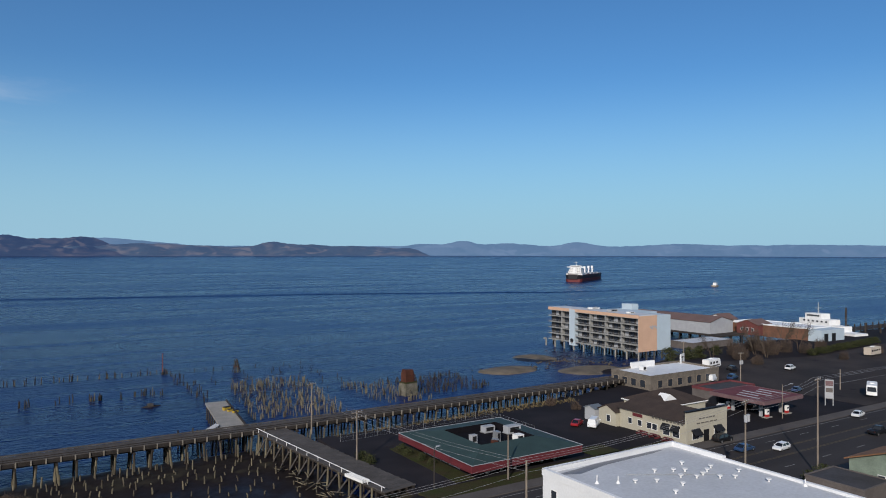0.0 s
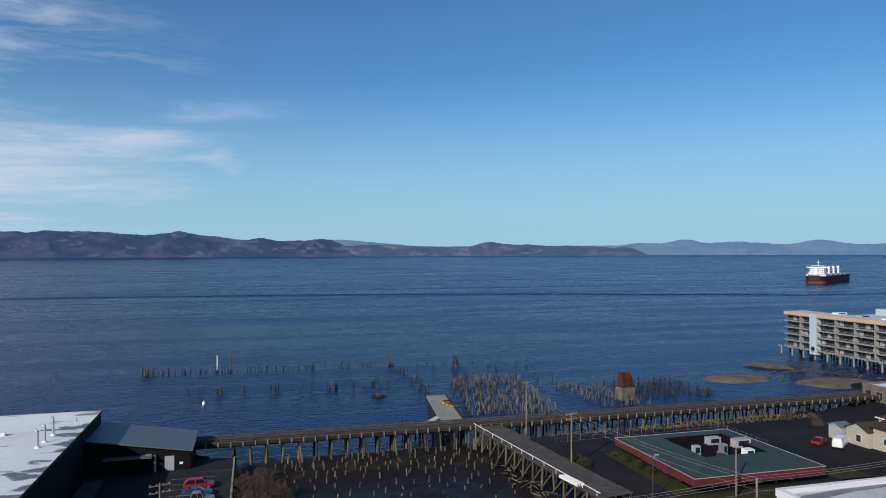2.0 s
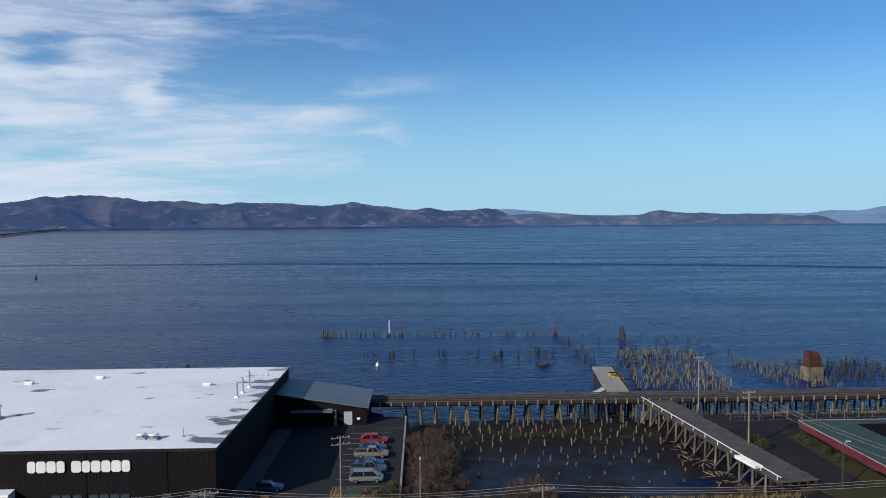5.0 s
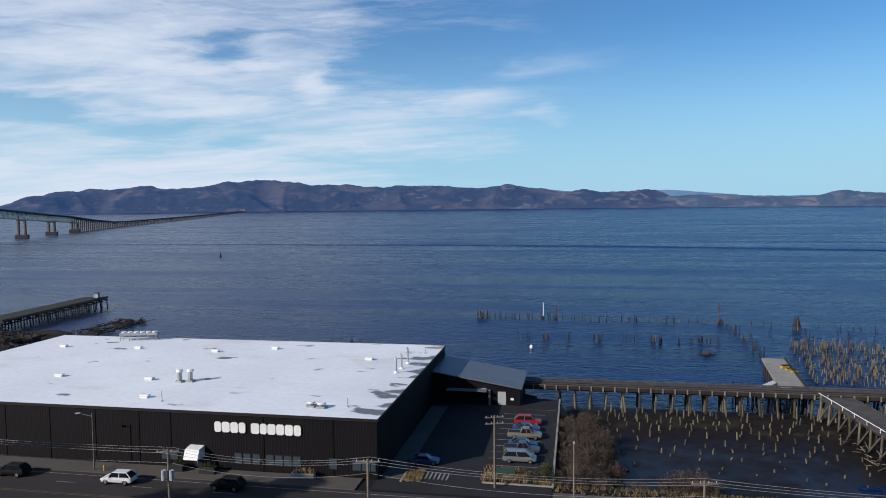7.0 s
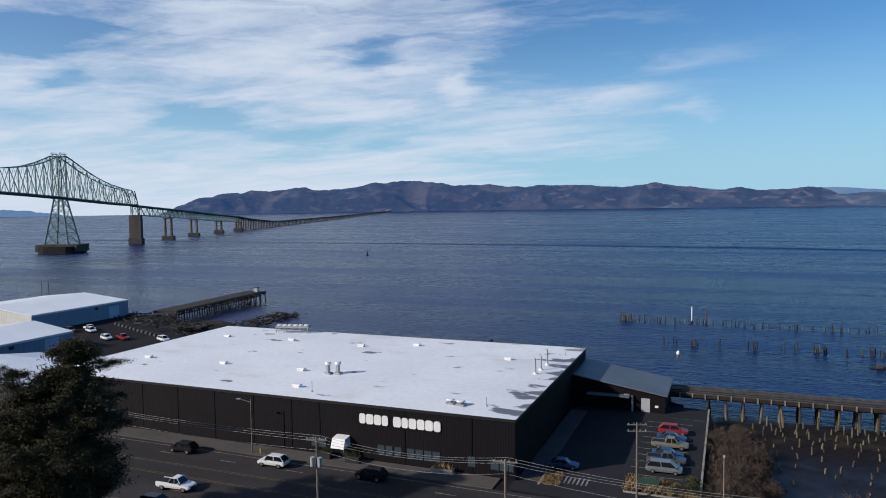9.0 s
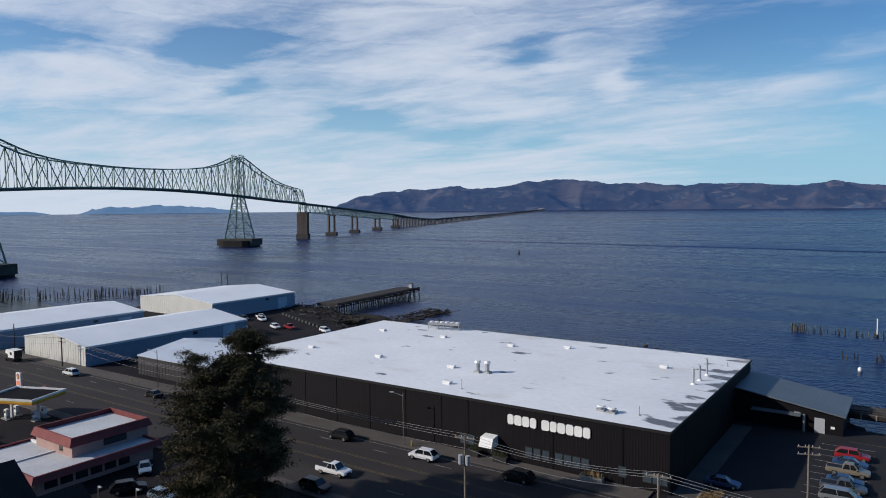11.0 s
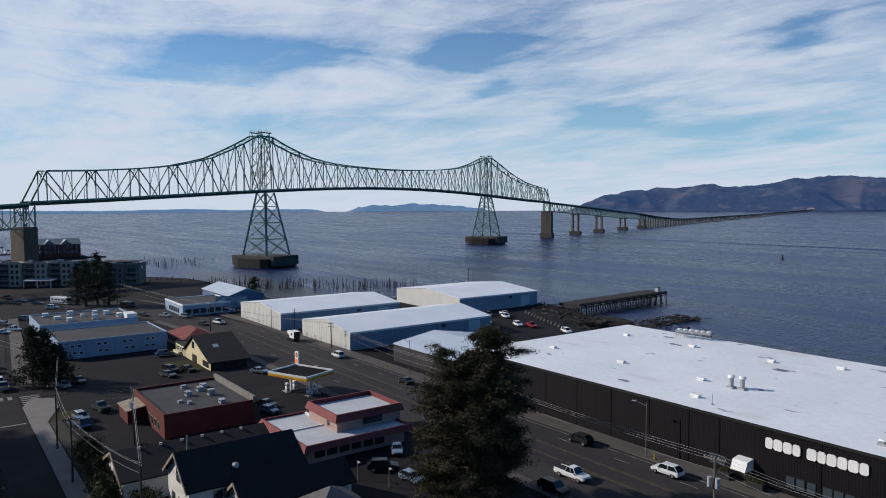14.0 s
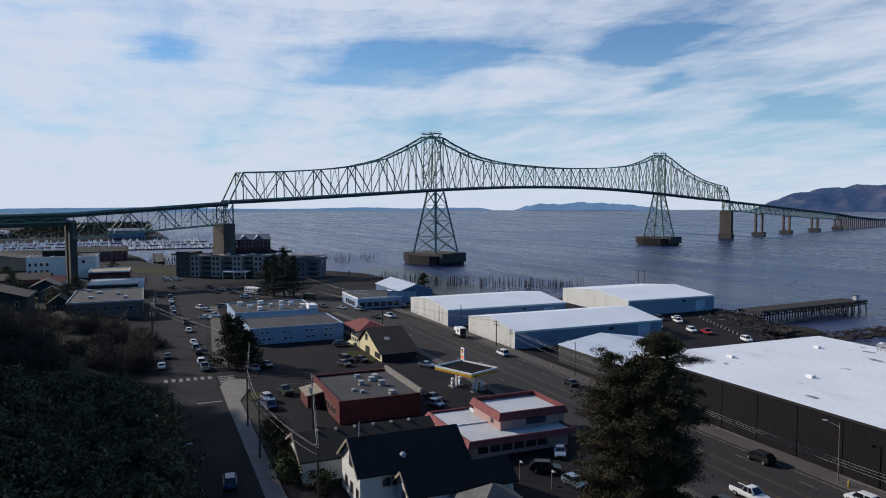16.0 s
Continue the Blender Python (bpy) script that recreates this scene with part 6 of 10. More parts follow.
def mansard(t, x0, x1, y0, y1, z0, z1, out, material, name="mansard"):
    """A sloping tiled band round a flat roof, with a course of tiles a strip."""
    n = 5
    for k in range(n):
        za, zb = z0 + (z1 - z0) * k / n, z0 + (z1 - z0) * (k + 1.15) / n
        o0, o1 = out * (1 - k / n) + 0.06, out * (1 - (k + 1) / n) + 0.02
        r0 = [(x0 - o0, y0 - o0, za), (x1 + o0, y0 - o0, za), (x1 + o0, y1 + o0, za), (x0 - o0, y1 + o0, za)]
        r1 = [(x0 - o1, y0 - o1, zb), (x1 + o1, y0 - o1, zb), (x1 + o1, y1 + o1, zb), (x0 - o1, y1 + o1, zb)]
        m = Mesh()
        m.loft([r0, r1, [(x0 + 0.25, y0 + 0.25, zb), (x1 - 0.25, y0 + 0.25, zb), (x1 - 0.25, y1 - 0.25, zb), (x0 + 0.25, y1 - 0.25, zb)],
                [(x0 + 0.25, y0 + 0.25, za), (x1 - 0.25, y0 + 0.25, za), (x1 - 0.25, y1 - 0.25, za), (x0 + 0.25, y1 - 0.25, za)], r0])
        m.f = [q for q in m.f if len(set(q)) == 4][:-2]
        part("tile_course", m, material, t)


pk = thing("drive_in_restaurant", "pink drive-in restaurant with red tiled roof edges", "restaurant", (-118, 46.6, GROUND))
part("low_wall", Mesh().box(0.6, 17.4, 0.6, 18.5, -0.3, 2.3), M_PINK, pk)
part("low_roof", Mesh().box(0.2, 17.8, 0.2, 19, 2.7, 2.75), M_PALEROOF, pk, "pale flat roof")
mansard(pk, 0, 18, 0, 19.3, 2.2, 3.1, 0.5, M_MANSARD)
part("high_wall", Mesh().box(3.2, 13.8, 7.6, 20, 2.75, 4.9), M_PINK, pk)
part("high_roof", Mesh().box(3.4, 13.6, 7.8, 19.8, 4.9, 4.95), M_PALEROOF, pk, "pale flat roof")
mansard(pk, 3.1, 13.9, 7.5, 20.1, 4.5, 5.7, 0.45, M_MANSARD)
part("roof_divider", Mesh().box(0.5, 3.2, 8.0, 8.3, 2.75, 3.1).box(8.5, 8.8, 0.5, 7.6, 2.75, 2.95), M_WHITE, pk)
windows_on(pk, "E", (3.2, 13.8, 7.6, 20), 5.0, 3.3, 3.6, 1.0, 1, 0, M_BLACKTRIM)
windows_on(pk, "S", (3.2, 13.8, 7.6, 20), 7.0, 3.3, 0.9, 1.2, 1, 0, M_TANTRIM)
windows_on(pk, "E", (0.6, 17.4, 0.6, 18.5), 1.2, 0.8, 1.6, 1.2, 6, 0.6, M_BLACKTRIM)
# fuel station, west
M_ORANGE = mat("orange_band", (0.62, 0.25, 0.03), 0.5)
M_YELLOWP = mat("yellow_band", (0.70, 0.48, 0.05), 0.5)
M_REDP = mat("red_paint", (0.45, 0.03, 0.03), 0.5)
M_SOOT = mat("dark_canopy_top", (0.010, 0.009, 0.012), 0.9, 0, 0.25, 0.5, 4.0, 0.05, spec=0.08)


def pump(x, y, group, paint):
    t = thing("fuel_pump", "white fuel pump on a concrete island", "fuel pump", (x, y, GROUND + 0.06), group=group)
    part("body", Mesh().box(-0.45, 0.45, -0.3, 0.3, 0.15, 1.9), M_WHITE, t)
    part("screen", Mesh().box(-0.3, 0.3, -0.33, -0.3, 1.2, 1.6), M_GLASS, t)
    part("skirt", Mesh().box(-0.46, 0.46, -0.31, 0.31, 0.15, 0.7), paint, t)
    part("island", Mesh().box(-1.2, 1.2, -0.6, 0.6, -0.1, 0.15), M_CONCRETE, t)


gs = thing("station_canopy", "fuel station canopy with white, yellow and orange edge bands", "canopy", (-141.4, 64.9, GROUND), 22)
gw, gd = 5.6, 4.3
part("roof", Mesh().box(-gw + 0.2, gw - 0.2, -gd + 0.2, gd - 0.2, 4.5, 4.56), M_SOOT, gs, "dark flat canopy top")
for za, zb, mt in ((3.9, 4.2, M_ORANGE), (4.2, 4.5, M_YELLOWP), (4.5, 4.9, M_WHITE)):
    for m in (Mesh().box(-gw, gw, -gd, -gd + 0.2, za, zb), Mesh().box(-gw, gw, gd - 0.2, gd, za, zb), Mesh().box(-gw, -gw + 0.2, -gd + 0.2, gd - 0.2, za, zb), Mesh().box(gw - 0.2, gw, -gd + 0.2, gd - 0.2, za, zb)):
        part("edge_band", m, mt, gs)
part("soffit", Mesh().box(-gw + 0.2, gw - 0.2, -gd + 0.2, gd - 0.2, 3.9, 3.95), M_WHITE, gs)
for x in (-3.0, 3.0):
    part("column", Mesh().box(x - 0.2, x + 0.2, -0.2, 0.2, 0, 3.9), M_WHITE, gs)
for x, y in ((-143.6, 62.6), (-144.6, 64.8), (-138.0, 65.0), (-139.0, 67.2)):
    pump(x, y, "pumps under the western canopy", M_PALEGREY)
ps = thing("price_sign", "upright station price sign with a red and yellow emblem", "sign", (-163.3, 74.0, GROUND))
for x in (-0.6, 0.6):
    part("post", Mesh().box(x - 0.08, x + 0.08, -0.08, 0.08, 0, 1.3), M_STEEL, ps)
part("panel", Mesh().box(-1.0, 1.0, -0.2, 0.2, 1.2, 4.2), M_WHITE, ps)
part("emblem", Mesh().tube((0, -0.24, 3.4), (0, -0.2, 3.4), 0.62, 0.62, 14), M_REDP, ps)
part("emblem_core", Mesh().tube((0, -0.27, 3.36), (0, -0.24, 3.36), 0.38, 0.38, 12), M_YELLOWP, ps)
M_PINKGLOW = mat("lit_price_panel", (0.6, 0.16, 0.08), 0.6, emit=(0.9, 0.2, 0.08, 0.4))
part("price_panel", Mesh().box(-0.8, 0.8, -0.23, -0.2, 1.45, 2.4), M_PINKGLOW, ps, "lit orange-red price panel")
# blue block of shops
M_BLUEWALL = mat("pale_blue_block", (0.27, 0.36, 0.49), 0.8, 0, 0.12, 0.3, 4.0, 0.05)
bs, bx = building("blue_block_building", "long pale blue two-storey block building", "building", -232, -210, 27.2, 55, 4.6, M_BLUEWALL, "flat", M_TARROOF, parapet=0.35)
windows_on(bs, "E", bx, 3, 3.1, 0.9, 0.6, 2, 0.7)
windows_on(bs, "E", bx, 9.5, 3.1, 0.9, 0.6, 2, 0.7)
windows_on(bs, "E", bx, 16, 3.1, 0.9, 0.6, 2, 0.7)
windows_on(bs, "E", bx, 22, 3.1, 0.9, 0.6, 2, 0.7)
for u in (3.5, 9.8, 16.5, 21.8):
    windows_on(bs, "E", bx, u, 1.2, 0.9, 0.6, 2, 0.7)
for y in (7, 14, 21):
    part("pilaster", Mesh().box(22.0, 22.15, y, y + 0.3, 0, 4.6), M_BLUEWALL, bs)
bs2, bx2 = building("blue_block_building", "pale blue building with white machinery on its roof", "building", -262, -236, 26, 53, 5.6, M_BLUEWALL, "flat", M_TARROOF, parapet=0.4)
part("shop_front", Mesh().box(26.004, 26.1, 1, 20, 0, 2.8), M_WHITE, bs2)
for i in range(9):
    roof_unit(-257 + (i % 3) * 7 + rng.uniform(-1, 1), 30 + i * 2.4, GROUND + 5.64, rng.uniform(0.6, 1.3), rng.uniform(0.5, 0.9), rng.uniform(0.7, 1.5), "units on the blue building", M_WHITE)
part("white_parapet", Mesh().box(20, 25.9, 24.0, 26.9, 5.6, 7.2), M_WHITE, bs2)
# yellow gabled cafe and its red hipped neighbour
M_YELLOWWALL = mat("cream_yellow_siding", (0.62, 0.54, 0.33), 0.75, 0, 0.08, 0.4, 4.0, 0.03)
M_EASTSHADE = mat("east_wall_shade_brown", (0.030, 0.024, 0.021), 0.85, 0, 0.25, 0.6, 5.0, 0.1)
ya = thing("gabled_cafe", "cream yellow cafe with a long dark shingled roof", "cafe", (-194.5, 55.6, GROUND))
part("wall", Mesh().box(0, 21, 0, 9.5, -0.3, 2.2), M_YELLOWWALL, ya)
part("gable", Mesh().loft([[(0, 0, 2.2), (21, 0, 2.2), (7.5, 0, 6.6)], [(0, 9.5, 2.2), (21, 9.5, 2.2), (7.5, 9.5, 6.6)]]), M_YELLOWWALL, ya)
for a, b in (((-0.6, 1.95), (7.5, 6.75)), ((21.6, 1.95), (7.5, 6.75))):
    part("roof", Mesh().loft([[(a[0], y, a[1]), (b[0], y, b[1]), (b[0], y, b[1] + 0.2), (a[0], y, a[1] + 0.2)] for y in (-0.5, 10.2)]), M_DARKROOF, ya, "dark shingled roof")
windows_on(ya, "S", (0, 21, 0, 9.5), 15.0, 0.5, 1.3, 1.3, 3, 0.3, M_BLACKTRIM)
windows_on(ya, "S", (0, 21, 0, 9.5), 6.3, 3.6, 1.8, 1.6, 1, 0.3, M_BLACKTRIM)
# a dark panel over the unlit yellow east wall stands in for its shade
part("east_shade_panel", Mesh().box(21.004, 21.12, 0.1, 9.4, -0.2, 2.0), M_EASTSHADE, ya, "dark brown panel standing in for shade on the east wall")
part("doorway", Mesh().box(6.5, 10, -0.14, -0.01, 0, 2.0), M_BLACKTRIM, ya)
part("skylight", Mesh().loft([[(13.2, 3, 4.95), (14.6, 3, 4.45), (14.6, 3, 4.6), (13.2, 3, 5.1)], [(13.2, 4.4, 4.95), (14.6, 4.4, 4.45), (14.6, 4.4, 4.6), (13.2, 4.4, 5.1)]]), M_PALEGREY, ya)
yb, bx = building("hipped_cafe_wing", "small yellow cafe wing with a red hipped roof", "cafe", -222, -204, 58, 68.5, 2.6, M_YELLOWWALL, "hip", M_REDROOF, 2.4, 0.5, trim=M_BLACKTRIM)
windows_on(yb, "S", bx, 2, 0.8, 1.4, 1.3, 6, 0.8)
t, bx = building("cafe_annex", "low cafe annex with a dark flat roof", "cafe", -203.5, -195.2, 55.6, 66, 2.8, M_YELLOWWALL, "flat", M_DARKROOF, parapet=0.25, trim=M_BLACKTRIM)
windows_on(t, "S", bx, 0.8, 0.9, 1.1, 1.2, 4, 0.7)
part("stair", Mesh().box(1, 6, -1.6, 0, 0, 0.5).box(1, 6, -1.0, 0, 0.5, 0.9), M_YELLOWWALL, t)
# blue shop by the water with a mural billboard
M_NAVY = mat("navy_siding", (0.10, 0.17, 0.30), 0.7)
t, bx = building("blue_shop", "low blue and white shop with a flat grey roof", "shop", -292, -268, 76, 96, 4.0, M_BLUEWALL, "flat", M_TARROOF, parapet=0.4, trim=M_WHITE)
windows_on(t, "E", bx, 1, 0.8, 2.0, 1.6, 6, 0.8, M_BLACKTRIM)
windows_on(t, "S", bx, 6, 0.8, 2.0, 1.6, 5, 0.8, M_BLACKTRIM)
t, bx = building("gabled_boathouse", "blue boathouse with a pale metal roof", "boathouse", -318, -284, 99, 114, 4.2, M_NAVY, "gable_x", M_BLUEROOF, 2.6, 0.4)
bb = thing("billboard", "blue mural billboard on posts", "billboard", (-268, 94.5, GROUND), 60)
part("panel", Mesh().box(-6, 6, -0.15, 0.15, 1.6, 6.2), M_NAVY, bb)
part("picture", Mesh().box(-5.7, 5.7, -0.18, -0.15, 1.9, 5.9), mat("mural_blue", (0.10, 0.22, 0.36), 0.7, 0, 0.5, 0.5, 2.0, 0.0, col2=(0.3, 0.38, 0.42)), bb)
for x in (-4, 0, 4):
    part("post", Mesh().box(x - 0.15, x + 0.15, -0.1, 0.1, 0, 1.6), M_DARKPOLE, bb)

# ---------------------------------------------------------------- houses near the hill
M_HOUSEWHITE = mat("white_clapboard", (0.66, 0.65, 0.62), 0.75, 0, 0.1, 0.5, 5.0, 0.05, stretch=(0.3, 0.3, 3))
M_HOUSEDARK = mat("dark_green_clapboard", (0.035, 0.045, 0.045), 0.85, 0, 0.2)
M_GREYSHINGLE = mat("grey_shingle_roof", (0.15, 0.145, 0.14), 0.92, 0, 0.3, 0.6, 7.0, 0.35)


def house(x0, x1, y0, y1, h, rise, label, wall=None, roof=None, way="gable_y"):
    t, bx = building("house", label, "house", x0, x1, y0, y1, h, wall or M_HOUSEWHITE, way, roof or M_DARKROOF, rise, 0.55)
    w, d = x1 - x0, y1 - y0
    if way == "gable_y":
        for s in (-1, 1):
            part("bargeboard", Mesh().beam((w / 2 + s * (w / 2 + 0.5), -0.58, h - 0.4), (w / 2, -0.58, h + rise + 0.05), 0.12, 0.35), M_TANTRIM if wall is None else M_WHITE, t)
    return t, bx


ha, bx = house(-98.6, -88.8, 25.6, 41, 5.0, 3.3, "white clapboard house with a steep dark shingled roof")
windows_on(ha, "S", bx, 4.2, 4.6, 1.5, 1.7, 1, 0, M_TANTRIM)
windows_on(ha, "S", bx, 2.0, 1.0, 1.2, 1.5, 3, 1.6, M_TANTRIM)
windows_on(ha, "E", bx, 3.0, 3.0, 1.1, 1.1, 2, 0.25, M_TANTRIM)
for i in range(5):
    part("roof_vent", Mesh().box(3.6, 4.0, 3 + i * 2.2, 3.4 + i * 2.2, 7.2, 7.75), M_STEEL, ha)
part("satellite_dish", Mesh().tube((8.3, 6.4, 6.3), (8.5, 6.3, 6.45), 0.5, 0.05, 10), M_PALEGREY, ha)
part("flue", Mesh().tube((2.2, 2.0, 6.0), (2.2, 2.0, 9.6), 0.12, 0.12, 6), M_STEEL, ha)
hb, bx = house(-112.5, -101.2, 20.5, 42, 3.4, 2.4, "white house with a long low dark roof")
windows_on(hb, "S", bx, 5.2, 3.2, 0.9, 1.2, 1, 0, M_TANTRIM)
windows_on(hb, "S", bx, 1.5, 0.9, 1.2, 1.4, 3, 1.6, M_TANTRIM)
for i in range(6):
    part("roof_vent", Mesh().box(5.9, 6.3, 3 + i * 3, 3.4 + i * 3, 5.6, 6.1), M_STEEL, hb)
hd, bx = house(-88.4, -82.6, 30.5, 45, 3.8, 2.0, "low white wing with a dark shingled roof")
windows_on(hd, "S", bx, 2.2, 2.0, 1.2, 1.3, 1, 0, M_TANTRIM)
hc, bx = house(-82.0, -74.5, 36.0, 43.5, 3.0, 2.6, "small house with a grey shingled hipped roof", M_HOUSEWHITE, M_GREYSHINGLE, "hip")
# dark houses across the back street
he, bx = house(-306, -287, -62, -39.5, 8.6, 3.2, "dark blue two-storey house with white window frames", M_HOUSEDARK, M_DARKROOF, "gable_x")
windows_on(he, "E", bx, 3, 5.4, 1.1, 1.7, 4, 4.2)
windows_on(he, "E", bx, 3, 1.6, 1.1, 1.7, 4, 4.2)
hf, bx = house(-306, -295, -34.5, -26.5, 4.6, 3.0, "dark shingled cottage with a steep roof", M_HOUSEDARK, M_DARKROOF, "gable_x")
windows_on(hf, "E", bx, 2.0, 2.4, 1.0, 1.4, 2, 1.6)
M_TAUPE = mat("taupe_stucco", (0.13, 0.112, 0.105), 0.85)
t, bx = building("corner_store", "taupe flat-roofed corner building in shade", "building", -322, -279, -26.6, -1.6, 6.4, M_TAUPE, "flat", M_TARROOF, parapet=0.4, trim=M_PALEGREY)
windows_on(t, "E", bx, 3.5, 3.6, 1.4, 1.1, 5, 2.8, M_PALEGREY)
for x, y, w in ((6, 5, 1.2), (14, 9, 1.6), (20, 16, 1.0), (30, 7, 1.3), (33, 19, 1.1)):
    part("roof_hatch", Mesh().box(x - w, x + w, y - 0.7, y + 0.7, 6.4, 7.3), M_PALEGREY, t)
t, bx = building("black_store", "black painted store with a pale grey roof", "building", -374, -346, -24.5, -1.4, 5.9, M_BLACKTRIM, "flat", M_PALEGREY, parapet=0.3, trim=M_PALEGREY)
windows_on(t, "E", bx, 12, 3.2, 1.3, 1.2, 2, 5.0, M_WHITE)
part("white_wall", Mesh().box(28.05, 28.3, 20.5, 23, 3.0, 7.2), M_WHITE, t)
t, bx = building("white_block_building", "white two-storey block building beside the bridge pier", "building", -492, -464, -64, -51, 11.5, M_WHITE, "flat", M_TARROOF, parapet=0.4)
windows_on(t, "E", bx, 1.4, 6.6, 1.0, 1.6, 4, 1.9, M_BLACKTRIM)
windows_on(t, "E", bx, 1.4, 2.6, 1.0, 1.6, 4, 1.9, M_BLACKTRIM)
t, bx = building("white_block_building", "plain white block building beside the bridge pier", "building", -488, -454, -50.6, -27.5, 11.8, M_WHITE, "flat", M_TARROOF, parapet=0.4)
windows_on(t, "E", bx, 16, 8.4, 1.4, 1.6, 1, 1.0, M_BLACKTRIM)
part("dark_penthouse", Mesh().box(2, 16, -6, 10, 11.8, 15.0), M_BLACKTRIM, t)
t, bx = building("beige_hall", "low beige hall with a dark roof", "building", -552, -520, -112, -70, 7.4, M_TANTRIM, "gable_x", M_DARKROOF, 3.0, 0.5)
t, bx = building("red_shop", "low red and white shop with a tan roof", "shop", -446, -418, -29, -9, 5.6, M_REDWALL, "flat", M_TANTRIM, parapet=0.5, trim=M_WHITE)
windows_on(t, "E", bx, 2, 1.6, 1.6, 1.6, 5, 2.0, M_WHITE)
t, bx = building("red_shed", "low grey building with a faded red awning", "shop", -424, -403, -70, -46, 4.4, M_TAUPE, "gable_y", M_DARKROOF, 2.4, 0.4)
part("awning", Mesh().box(21, 23, 2, 22, 3.0, 3.4), M_REDP, t)
t, bx = building("red_shed", "small house with a faded red roof", "house", -402, -390, -48, -38, 4.0, M_HOUSEWHITE, "gable_y", M_REDROOF, 2.4, 0.4)
for k, (x, y, w, d, h, rf) in enumerate(((-352, -62, 14, 12, 5.5, M_DARKROOF), (-372, -48, 13, 11, 5.0, M_GREYSHINGLE), (-346, -42, 12, 10, 4.4, M_DARKROOF), (-380, -84, 15, 12, 6.0, M_DARKROOF), (-432, -92, 16, 14, 6, M_DARKROOF), (-470, -98, 18, 16, 6, M_GREYSHINGLE), (-334, -70, 12, 12, 5.6, M_DARKROOF))):
    t, bx = house(x, x + w, y, y + d, h, 2.8, "weathered dark town house on the lower slope", M_HOUSEDARK if k % 2 else M_TAUPE, rf, "gable_x")
    windows_on(t, "E", bx, 1.6, 2.6, 1.0, 1.4, 3, 1.8, M_WHITE)
M_BARNRED = mat("barn_red_siding", (0.16, 0.05, 0.045), 0.85)
t, bx = building("red_boathouse", "long red boathouse with white windows by the marina", "boathouse", -626, -592, -52, -14.6, 6.8, M_BARNRED, "gable_y", M_DARKROOF, 2.8, 0.5)
windows_on(t, "E", bx, 2, 4.4, 1.2, 1.6, 9, 2.8)
windows_on(t, "E", bx, 2, 1.0, 1.2, 1.6, 9, 2.8)
t, bx = building("river_hotel", "red timber hotel on the river with a grey roof", "hotel", -714, -689, 76, 109, 10.5, M_BARNRED, "gable_y", M_GREYROOF, 4.4, 0.8, z=2.5)
for y in (4, 17):
    part("dormer", Mesh().loft([[(12, y, 10.3), (12, y + 9, 10.3), (12, y + 4.5, 14.6)], [(27.5, y, 10.3), (27.5, y + 9, 10.3), (27.5, y + 4.5, 14.6)]]), M_GREYROOF, t)
    part("bay_front", Mesh().box(25.0, 27.0, y + 0.6, y + 8.4, 0, 10.3), M_BARNRED, t)
windows_on(t, "E", bx, 1.5, 7.2, 1.3, 1.8, 9, 2.2, proud=2.1)
windows_on(t, "E", bx, 1.5, 3.2, 1.3, 1.8, 9, 2.2, proud=2.1)
windows_on(t, "S", bx, 3, 7.2, 1.5, 1.8, 4, 3.0)
part("stage", Mesh().box(-3, 31, -4, 37, -4.5, -0.3), M_WOODDARK, t)
t, bx = building("net_shed", "dark net shed on piles", "shed", -690, -668, 56, 74, 4.6, M_HOUSEDARK, "gable_x", M_DARKROOF, 3, 0.5, z=2.5)
t, bx = building("blue_marina_office", "long blue marina building", "building", -1062, -1034, -48, -2.5, 9, M_NAVY, "gable_y", M_GREYROOF, 3, 0.8)
t, bx = building("cold_store", "grey cold-storage shed far along the bank", "warehouse", -1180, -1130, -330, -180, 8, M_PALEGREY, "flat", M_GREYROOF, parapet=0.5)
t, bx = building("cold_store", "pale long shed far along the bank", "warehouse", -1120, -1080, -260, -170, 6, M_PALEGREY, "gable_y", M_GREYROOF, 3, 0.5)
# the terraced waterfront flats
M_TAN = mat("tan_lap_siding", (0.50, 0.43, 0.35), 0.8, 0, 0.1, 0.4, 5.0, 0.03, stretch=(0.3, 0.3, 3))
M_FLATTRIM = mat("pale_window_trim", (0.27, 0.26, 0.25), 0.7)
M_CREAMLAP = mat("cream_lap_siding", (0.40, 0.34, 0.27), 0.8, 0, 0.1, 0.4, 5.0, 0.03, stretch=(0.3, 0.3, 3))
M_UMBER = mat("umber_lap_siding", (0.085, 0.065, 0.055), 0.85, 0, 0.15, 0.4, 5.0, 0.03)
M_DUSK = mat("dusky_grey_siding", (0.13, 0.125, 0.125), 0.85, 0, 0.15, 0.4, 5.0, 0.03)
fl2 = thing("waterfront_flats", "four-storey waterfront flats in cream, umber and grey siding", "apartment building", (-436, 16.5, GROUND), 61)
x = 0.0
